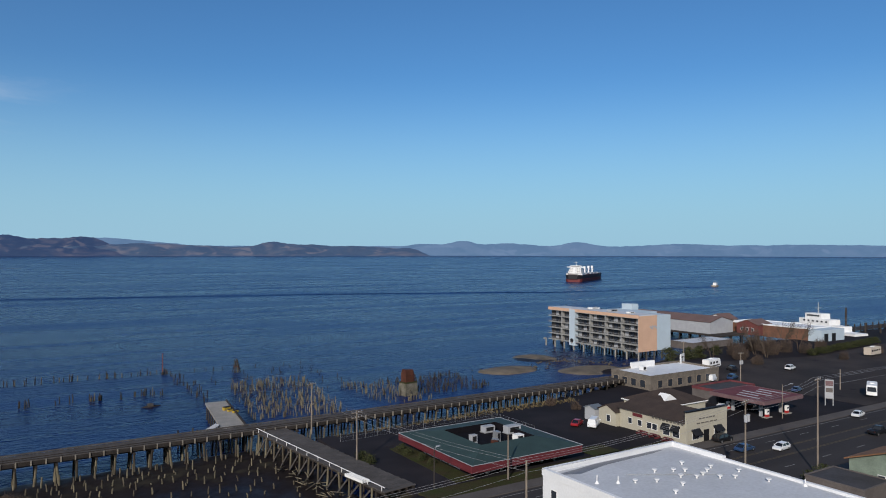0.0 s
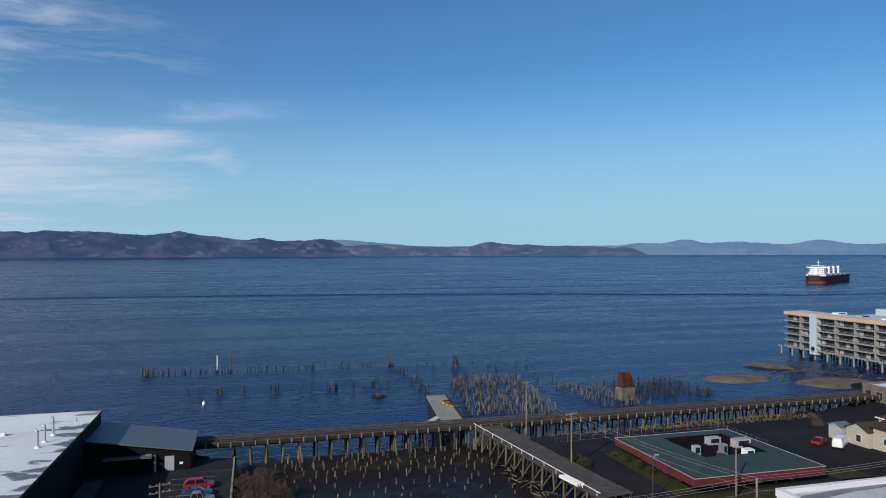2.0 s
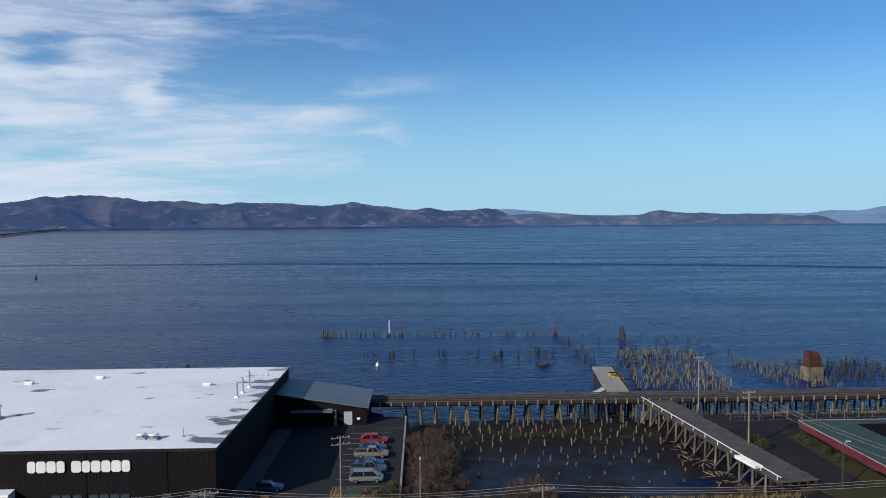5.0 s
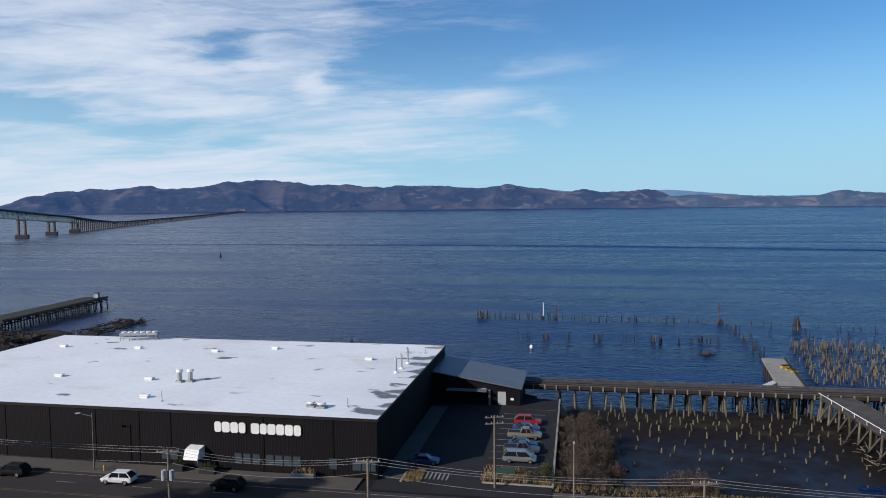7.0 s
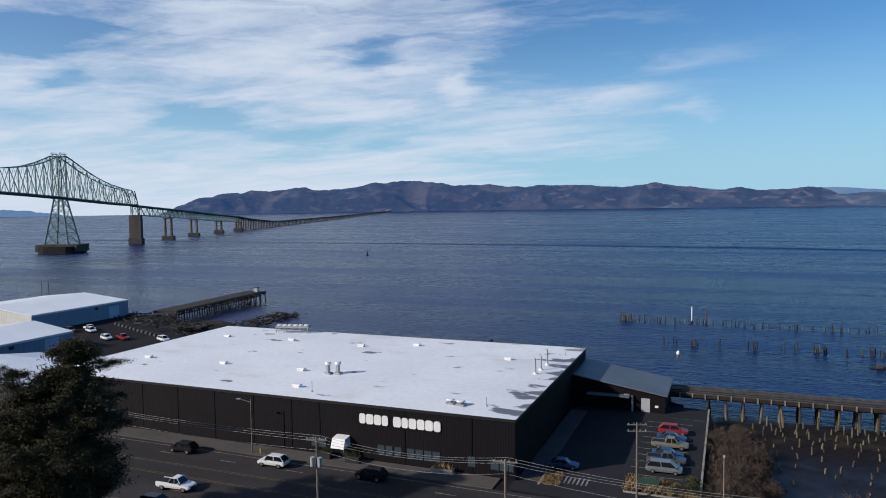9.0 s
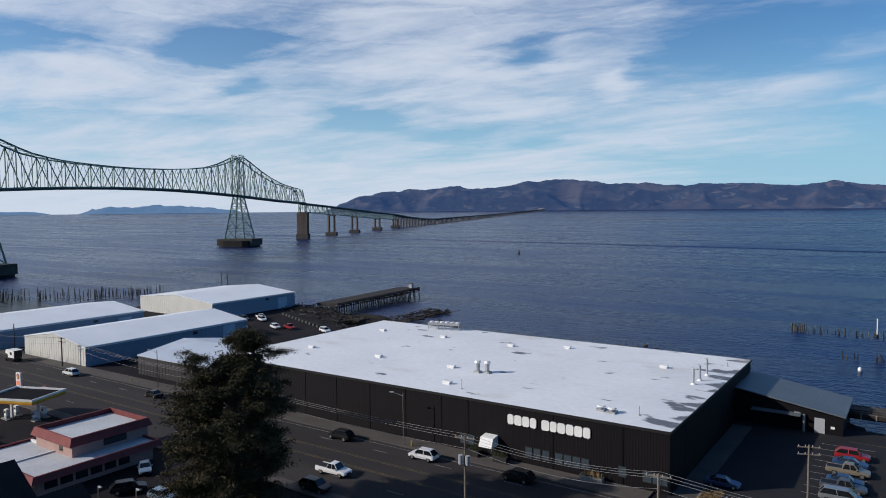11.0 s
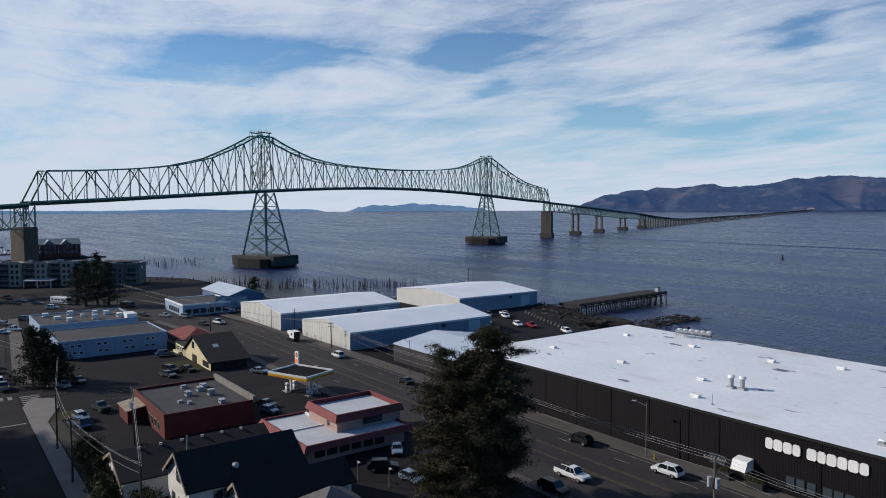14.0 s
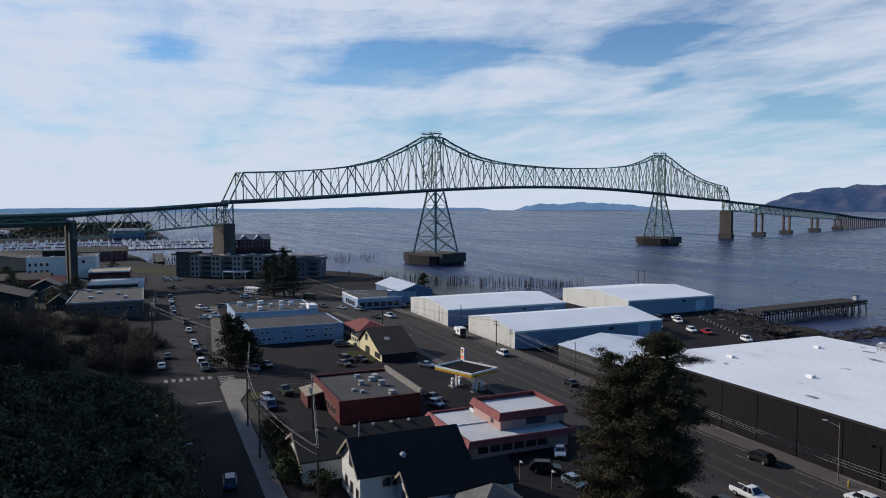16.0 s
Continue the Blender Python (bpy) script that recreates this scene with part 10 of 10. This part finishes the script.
def leaf_fan(m, c, size, r, n, leaf=1.0):
    """A tuft: small blades scattered in a flattened ball."""
    for _ in range(n):
        d = Vector((r.gauss(0, 1), r.gauss(0, 1), r.gauss(0, 0.6)))
        p = c + d * size * 0.45
        a = Vector((r.uniform(-1, 1), r.uniform(-1, 1), r.uniform(-0.4, 0.8))).normalized() * size * leaf * r.uniform(0.25, 0.5)
        b = a.cross(Vector((r.uniform(-1, 1), r.uniform(-1, 1), r.uniform(-1, 1)))).normalized() * size * leaf * r.uniform(0.10, 0.2)
        m.face(p - a * 0.5 - b, p - a * 0.5 + b, p + a * 0.6 + b * 0.4, p + a * 0.6 - b * 0.4)


def tree_meshes(seed, h, reach, limbs, tufts, tuft, blades, first=0.12, droop=0.1, leaf=None, round_top=False, ragged=False):
    """Trunk with limbs, and a crown of tufts that hang along the limbs."""
    r = random.Random(seed)
    wood, crown = Mesh(), Mesh()
    a_phase = r.uniform(0, 6)
    last = Vector((0, 0, -0.4))
    for i in range(6):
        p = Vector((r.uniform(-0.02, 0.02) * h * 0.3, r.uniform(-0.02, 0.02) * h * 0.3, h * (i + 1) / 6 * 0.97))
        wood.tube(last, p, h * 0.022 * (1 - i / 6.5), h * 0.022 * (1 - (i + 1) / 6.5), 7)
        last = p
    for k in range(limbs):
        q = first + (1 - first) * (k + r.random()) / limbs
        shape = math.sin(math.pi * min(1, 0.12 + q * 0.9)) ** 0.7 if round_top else (1 - q) ** 0.75 * (0.75 + 0.45 * r.random()) + 0.05
        if ragged:                      # an old tree: broad below, broken into lobes above
            shape = min(1.0, 1.75 * (1 - q) ** 0.8) * (0.62 + 0.38 * math.sin(q * 23 + a_phase)) * r.uniform(0.75, 1.15) + 0.10
        l = reach * shape * r.uniform(0.6, 1.15)
        a = r.uniform(0, 6.283)
        z0 = h * q
        tip = Vector((math.cos(a) * l, math.sin(a) * l, z0 + l * r.uniform(0.0, 0.35) - droop * l))
        base = Vector((0, 0, z0 - 0.1 * l))
        wood.tube(base, tip, h * 0.006 + 0.02, 0.02, 4)
        for j in range(tufts):
            u = (0.62 if ragged and q > 0.35 else 0.25) + (0.42 if ragged and q > 0.35 else 0.8) * (j + r.random()) / tufts
            c = base.lerp(tip, u) + Vector((r.gauss(0, 0.1) * l, r.gauss(0, 0.1) * l, r.gauss(0, 0.06) * l))
            leaf_fan(crown, c, tuft * r.uniform(0.6, 1.3), r, blades, 0.55 if ragged else 0.8)
    return wood, crown


def leafy(name, label, x, y, z, meshes, scale=(1, 1, 1), turn=0.0, group="", category="tree"):
    t = thing(name, label, category, (x, y, z), turn, group)
    t.scale = scale
    part("trunk", meshes[0], M_BARK, t)
    part("crown", meshes[1], M_LEAF, t)
    return t


def baked(pair, leaf):
    return pair[0].data("trunk", M_BARK), pair[1].data("crown", leaf)


def old_conifer(seed):
    """An old tree: a broad ragged body, a bare neck with one long side limb, and a flat tuft on top."""
    r = random.Random(seed)
    wood, crown = Mesh(), Mesh()
    east = Vector((0.643, 0.766, 0))
    spine = [Vector((0, 0, -0.4)), Vector((0.3, 0.1, 6)), Vector((0.1, 0.4, 12)), Vector((0.8, 0.9, 17)), Vector((1.5, 1.8, 20.5)), Vector((1.9, 2.3, 23.6))]
    for k in range(5):
        wood.tube(spine[k], spine[k + 1], 0.62 - k * 0.105, 0.62 - (k + 1) * 0.105, 8)

    def on_spine(z):
        for a, b in zip(spine[:-1], spine[1:]):
            if z <= b.z:
                return a.lerp(b, (z - a.z) / (b.z - a.z))
        return spine[-1]

    def spray(p, d, l, size, n, blades):
        """A drooping branchlet with needles in small tufts along it."""
        q = p + d * l + Vector((0, 0, -0.18 * l))
        wood.tube(p, q, 0.035, 0.012, 3)
        for j in range(n):
            c = p.lerp(q, (j + r.uniform(0.3, 1.0)) / n)
            leaf_fan(crown, c + Vector((r.gauss(0, 0.12), r.gauss(0, 0.12), r.gauss(0, 0.1))), size * r.uniform(0.7, 1.25), r, int(blades * 1.7), 0.5)

    def limb(p, a, l, lift, n, size=0.85, first=0.3, blades=26):
        d = Vector((math.cos(a), math.sin(a), lift)).normalized()
        tip = p + d * l + Vector((0, 0, -0.05 * l))
        mid = p.lerp(tip, 0.5) + Vector((r.gauss(0, 0.04) * l, r.gauss(0, 0.04) * l, 0.06 * l))
        wood.tube(p, mid, 0.05 + 0.012 * l, 0.04 + 0.006 * l, 5).tube(mid, tip, 0.04 + 0.006 * l, 0.02, 4)
        for j in range(n):
            u = first + (1.02 - first) * (j + r.random()) / n
            c = p.lerp(mid, u * 2) if u < 0.5 else mid.lerp(tip, u * 2 - 1)
            b = a + r.choice((-1, 1)) * r.uniform(0.3, 1.3)
            spray(c, Vector((math.cos(b), math.sin(b), r.uniform(-0.2, 0.45))), r.uniform(0.7, 1.7), size, 3, blades)

    for k in range(185):
        z = 0.8 + 19.6 * (k + r.random()) / 185
        full = float(np.interp(z, (0, 3, 9, 14, 16.5, 18.2, 19.2, 20.6), (8.2, 8.8, 8.9, 8.4, 7.3, 5.6, 3.6, 1.5)))
        a = r.uniform(0, 6.283)
        lobe = 0.86 + 0.10 * math.sin(2.0 * a + z * 0.9) + 0.08 * math.sin(z * 1.9 + a)
        limb(on_spine(z), a, full * lobe * r.uniform(0.72, 1.05), r.uniform(-0.05, 0.35), max(4, int(full)), 0.9, 0.35)
    for k in range(26):                         # the flat tuft on top
        a, z = r.uniform(0, 6.283), r.uniform(21.0, 23.4)
        limb(on_spine(z), a, (2.5 - 0.8 * abs(z - 22)) * r.uniform(0.6, 1.0), r.uniform(0.0, 0.4), 4, 0.85, 0.35, 30)
    for z, l, t in ((20.4, 5.6, 0.10), (20.0, 4.2, 0.22), (20.9, 3.0, -0.1)):    # bare limbs that end in tufts
        limb(on_spine(z), math.atan2(east.y, east.x) + t, l, 0.08, 7, 0.6, 0.62, 26)
    fork = on_spine(11.0)
    head = fork - east * 4.4 + Vector((0, 0, 10.2))
    wood.tube(fork, fork.lerp(head, 0.6) - east * 0.6, 0.22, 0.14, 6).tube(fork.lerp(head, 0.6) - east * 0.6, head, 0.14, 0.03, 5)
    for k in range(24):                         # the second leader
        u = r.uniform(0.45, 1.0)
        limb(fork.lerp(head, u), r.uniform(0, 6.283), (3.2 * (1 - u) + 0.7) * r.uniform(0.7, 1.1), r.uniform(0.1, 0.6), 4, 0.6, 0.3, 20)
    return wood, crown


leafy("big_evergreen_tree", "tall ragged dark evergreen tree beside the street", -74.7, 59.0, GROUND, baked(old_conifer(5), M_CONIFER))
fir = baked(tree_meshes(12, 20.0, 5.5, 60, 4, 1.3, 14, 0.1, 0.15), M_LEAF)
fir2 = baked(tree_meshes(14, 13.0, 5.2, 60, 4, 1.2, 16, 0.08, 0.1), M_LEAF)
for x, y, s, g in ((-319, 52, 0.95, "firs by the flats"), (-323, 57, 1.08, "firs by the flats"), (-316, 60, 0.9, "firs by the flats"), (-328, 50, 0.8, "firs by the flats")):
    leafy("fir_tree", "dark fir tree standing in front of the flats", x, y, GROUND, fir, (1.15, 1.15, s), x * 7, g)
leafy("fir_tree", "small dark fir by the river bank", -313, 121, GROUND - 0.5, fir2, (0.9, 0.9, 0.68), 30)
for x, y, s in ((-183, 18.5, 1.02), (-188, 21.5, 0.9), (-180, 23, 0.72)):
    leafy("cypress_tree", "dense dark evergreen tree at the street corner", x, y, GROUND, fir2, (1.0, 1.0, s), x * 5, "evergreens at the corner")
# the wooded slope above the back street
scrub = [baked(tree_meshes(20 + k, 9.0, 4.6, 44, 4, 1.1, 20, 0.04, 0.05, None, True), M_SCRUB) for k in range(4)]
r = random.Random(77)
slope = []
for row in range(9):
    for k in range(28):
        x, y = -186 + k * 4.1 + r.uniform(-1.6, 1.6) + (row % 2) * 2, 0.2 - row * 4.4 + r.uniform(-1.2, 1.2)
        slope.append((x, y))
for k, (x, y) in enumerate(slope):
    gz = float(land_height(np.array([x]), np.array([y]))[0])
    d = math.hypot(x, y)
    bearing = math.degrees(math.atan2(y, -x))
    top = 43.4 - np.interp(bearing, (-9.5, -6, -2.5, 1.8), (0.185, 0.198, 0.216, 0.243)) * d + r.uniform(-2.2, 0.4)
    h = min(12.5, top - gz)
    if h < 2.2 or d < 70:
        continue
    w = min(1.1, 0.6 + h / 20)
    leafy("slope_tree", "dark evergreen scrub tree on the shaded slope", x, y, gz - 0.3, scrub[k % 4], (w, w, h / 9.0), k * 47 % 360, "scrub trees on the slope")
for k in range(44):                     # the crest above, whose shade falls across the street
    x, y = -206 + (k % 22) * 5.4 + (k // 22) * 2.6, -45.5 - (k // 22) * 3.5 + r.uniform(-1.2, 1.2)
    gz = float(land_height(np.array([x]), np.array([y]))[0])
    leafy("slope_tree", "tall dark evergreen tree on the crest of the slope", x, y, gz - 0.3, scrub[k % 4], (1.25, 1.25, max(5.0, 48.0 - gz) / 9.0 * r.uniform(0.9, 1.03)), k * 47 % 360, "scrub trees on the slope")
for k, (x, y, h) in enumerate(((-322, -74, 9), (-336, -32, 7), (-338, -50, 8), (-362, -68, 9), (-384, -32, 7), (-326, -36, 6), (-392, -60, 9), (-440, -70, 9), (-340, -84, 10), (-316, -34, 6), (-500, -20, 6), (-540, -40, 8))):
    leafy("town_tree", "dark evergreen tree among the town houses", x, y, float(land_height(np.array([x]), np.array([y]))[0]) - 0.3, scrub[k % 4], (0.9, 0.9, h / 9.0), k * 57, "trees among the houses")
# bare trees
def bare_tree(seed, h, reach, n, depth=3):
    rr = random.Random(seed)
    m = Mesh()
    def grow(p, d, l, w, lev):
        q = p + d * l
        m.tube(p, q, w, w * 0.6, 5 if lev > 1 else 3)
        if lev == 0:
            return
        for _ in range(rr.choice((3, 4)) if lev > 1 else 5):
            nd = (d + Vector((rr.gauss(0, 0.45), rr.gauss(0, 0.45), rr.gauss(0.12, 0.25)))).normalized()
            grow(p.lerp(q, rr.uniform(0.45, 1.0)), nd, l * rr.uniform(0.5, 0.75), w * 0.5, lev - 1)
    for _ in range(n):
        a = rr.uniform(0, 6.28)
        grow(Vector((math.cos(a) * 0.3, math.sin(a) * 0.3, -0.3)), Vector((math.cos(a) * reach, math.sin(a) * reach, 1)).normalized(), h * 0.45, h * 0.014, depth)
    return m


bare = [bare_tree(k, 10.0, 0.35, 4, 4).data("branchwork", M_TWIG) for k in range(3)]
low_bare = [bare_tree(30 + k, 5.0, 0.75, 9, 4).data("branchwork", M_TWIG) for k in range(3)]


def thicket_mesh(seed, h, reach, n):
    """A dense bare thicket: upright stems with a haze of fine twigs."""
    rr = random.Random(seed)
    m = Mesh()
    for _ in range(n):
        a, q = rr.uniform(0, 6.28), math.sqrt(rr.random())
        p = Vector((math.cos(a) * reach * q, math.sin(a) * reach * q, -0.2))
        top = p * 1.15 + Vector((rr.gauss(0, 0.3), rr.gauss(0, 0.3), h * (1 - 0.55 * q * q) * rr.uniform(0.6, 1.1)))
        m.tube(p, top, 0.045, 0.015, 3)
        for _ in range(16):
            c = p.lerp(top, rr.uniform(0.3, 1.05))
            d = Vector((rr.gauss(0, 1), rr.gauss(0, 1), rr.uniform(0.2, 1.6))).normalized() * rr.uniform(0.5, 1.1)
            w = d.cross(Vector((rr.uniform(-1, 1), rr.uniform(-1, 1), 0.3))).normalized() * 0.035
            m.face(c - w, c + w, c + d)
    return m


M_TWIGRED = mat("reddish_twigs", (0.10, 0.070, 0.053), 0.95, 0, 0.35, 0.35, 4.0, 0.0, col2=(0.055, 0.042, 0.035))
thick = [thicket_mesh(80 + k, 4.4, 2.3, 130).data("branchwork", M_TWIGRED) for k in range(3)]


def bare_thing(name, label, x, y, s, sz, k, meshes, group):
    t = thing(name, label, "tree" if meshes is bare else "shrub", (x, y, float(land_height(np.array([x]), np.array([y]))[0]) - 0.2), k * 61 % 360, group)
    t.scale = (s, s, sz)
    part("branchwork", meshes[k % 3], M_TWIG, t)


r = random.Random(9)
for k in range(46):
    bare_thing("bare_thicket", "bare brown scrub thicket on the slope", r.uniform(-240, -166), r.uniform(-44, 0), r.uniform(1.2, 1.9), r.uniform(0.9, 1.5), k, thick, "thickets on the slope")
for k in range(44):
    bare_thing("bare_tree", "bare brown winter tree on the slope", r.uniform(-262, -172), r.uniform(-46, -3), r.uniform(0.8, 1.2), r.uniform(0.6, 0.95), k, bare, "bare trees on the slope")
for k, (x, y, s) in enumerate(((-2.2, 128, 1.0), (-0.5, 123, 1.25), (-1.2, 118, 1.2), (-2.4, 113, 1.0), (-0.6, 108.5, 1.2), (0.8, 103.4, 1.1), (-1.0, 99.2, 0.9), (2.5, 133, 0.8), (16.5, 99.6, 1.0), (4.2, 99.5, 0.6), (8.6, 98.6, 0.5), (47.5, 99, 0.7))):
    bare_thing("bare_shrub", "bare reddish-brown shrub thicket on the basin bank", x, y, s, s * 0.95, k, low_bare, "shrubs on the basin bank")
    if x < 3:
        bare_thing("bare_thicket", "dense bare reddish-brown thicket on the basin bank", x - 0.6, y + 1.4, s * 0.85, s * 0.75, k, thick, "shrubs on the basin bank")
for k, (x, y, s) in enumerate(((120, 138, 0.55), (122, 131, 0.5), (238, 168, 1.3), (246, 165, 1.3), (255, 172, 1.4), (262, 163, 1.2), (271, 170, 1.3), (229, 160, 1.0), (282, 160, 1.0), (243, 158, 1.2), (251, 162, 1.3), (266, 157, 1.0), (276, 166, 1.2), (234, 163, 1.1), (259, 168, 1.3), (222, 166, 1.0), (225, 150, 0.8), (262, 140, 0.7), (290, 142, 0.8), (306, 138, 0.7))):
    bare_thing("bare_shrub", "bare brown shrubs near the eastern lots", x, y, s * 0.95, s * 1.15, k, bare if k % 3 == 0 and s > 0.9 else thick, "shrubs near the eastern lots")
for k, (x, y, s) in enumerate(((3.2, 106, 1.0), (4.2, 112, 1.1), (3.4, 118, 1.1), (4.6, 124, 1.0), (2.6, 130, 0.9), (6.2, 109, 0.8), (5.8, 121, 0.8), (1.2, 110, 1.2), (1.4, 116, 1.2), (0.8, 125, 1.1), (2.2, 102, 0.9), (16.5, 99.9, 1.1), (18.5, 99.2, 0.8), (14, 99.4, 0.8))):
    bare_thing("bare_thicket", "dense bare reddish-brown thicket on the basin bank", x - 0.8, y, s * 1.05, s * 0.92, k, thick, "shrubs on the basin bank")
m = Mesh()
rr = random.Random(55)
for _ in range(760):
    x, y = rr.uniform(-1800, -1040), rr.uniform(-190, 4)
    leaf_fan(m, Vector((x, y, 5.0 + rr.uniform(0, 4))), rr.uniform(6, 11), rr, 26, 0.6)
solid("far_bank_scrub", m, M_LEAF, "belt of dark scrub along the far marina bank", "scrub", kind="stuff")
bush = [baked(tree_meshes(60 + k, 3.0, 2.0, 26, 3, 0.8, 14, 0.02, 0.0, None, True), M_LEAF2) for k in range(2)]
for k, (x, y, s) in enumerate(((57.8, 119.2, 0.7), (58.4, 117, 0.6), (67.2, 121, 0.55), (67.0, 118.4, 0.5), (67.4, 114, 0.5), (67.6, 110.6, 0.45), (206, 172, 1.5), (214, 170, 1.4), (221, 171, 1.4), (232, 172, 1.2), (120, 67.5, 0.9), (116, 67.6, 0.8),
                               (-4.2, 98.6, 0.8), (-6.2, 97.8, 0.5), (-109, 47.5, 0.7), (-118, 27, 0.9), (-97.5, 22.4, 1.1), (-103, 18.8, 1.2), (-107, 18.6, 1.0), (-176, 60, 0.8))):
    leafy("bush", "rounded green bush beside a building", x, y, GROUND - 0.1, bush[k % 2], (s, s, s), k * 50, "bushes", "bush")
hedge = baked(tree_meshes(63, 3.0, 2.0, 40, 3, 0.8, 18, 0.02, 0.0, None, True), M_LEAF)
for k in range(11):
    leafy("hedge_bush", "overgrown dark hedge bush beside the pavement", -127 + k * 2.1, 19.6 + (k % 3) * 0.5 - k * 0.03, GROUND - 0.1, hedge, (0.85, 0.85, 0.85 + (k * 7 % 5) * 0.08), k * 70, "hedge beside the corner pavement", "hedge")
for k in range(14):
    leafy("hedge_bush", "clipped dark green hedge bush", 262 + k * 4.6, 152 + k * 0.5, GROUND - 0.1, bush[k % 2], (1.2, 1.0, 0.85), k * 50, "hedge along the eastern lot", "hedge")


def tufts(name, n, spot, size, material, label):
    m = Mesh()
    rr = random.Random(n)
    for _ in range(n):
        x, y = spot(rr)
        z = float(land_height(np.array([x]), np.array([y]))[0])
        for _ in range(5):
            a = rr.uniform(0, 6.28)
            w = Vector((-math.sin(a), math.cos(a), 0)) * size * 0.12
            b = Vector((x + rr.uniform(-0.2, 0.2), y + rr.uniform(-0.2, 0.2), z - 0.05))
            m.face(b - w, b + w, b + Vector((math.cos(a) * size * 0.5, math.sin(a) * size * 0.5, size * rr.uniform(0.6, 1.2))))
    return solid(name, m, material, label, "grass", kind="stuff")


M_DRY = mat("dry_bank_grass", (0.20, 0.145, 0.075), 0.95, 0, 0.4, 0.6, 6.0, 0.0, col2=(0.10, 0.085, 0.04))
tufts("bank_grass", 700, lambda q: (q.uniform(-3, 54), q.uniform(94.4, 99.0)), 0.6, M_DRY, "dry straw-coloured grass along the basin bank")
tufts("bank_grass", 320, lambda q: (q.uniform(-13, -3.4), q.uniform(96.7, 101.5)), 0.9, M_STRAW, "dry ornamental grasses at the lot entrance")
tufts("bank_grass", 420, lambda q: (q.uniform(-3.0, 1.5), q.uniform(100, 140)), 0.7, M_DRY, "dry rough grass along the lot edge")
tufts("bank_grass", 420, lambda q: (q.uniform(58, 118), q.uniform(94.3, 99.0)), 0.35, M_GRASS, "rough green grass along the street")
tufts("bank_grass", 500, lambda q: (q.uniform(60, 130), q.uniform(137.5, 142)), 0.6, M_DRY, "dry grass along the trestle bank")
tufts("bank_grass", 300, lambda q: (q.uniform(-24.5, -21.8), q.uniform(95.2, 100)), 0.5, M_STRAW, "dry ornamental grass beside the path")
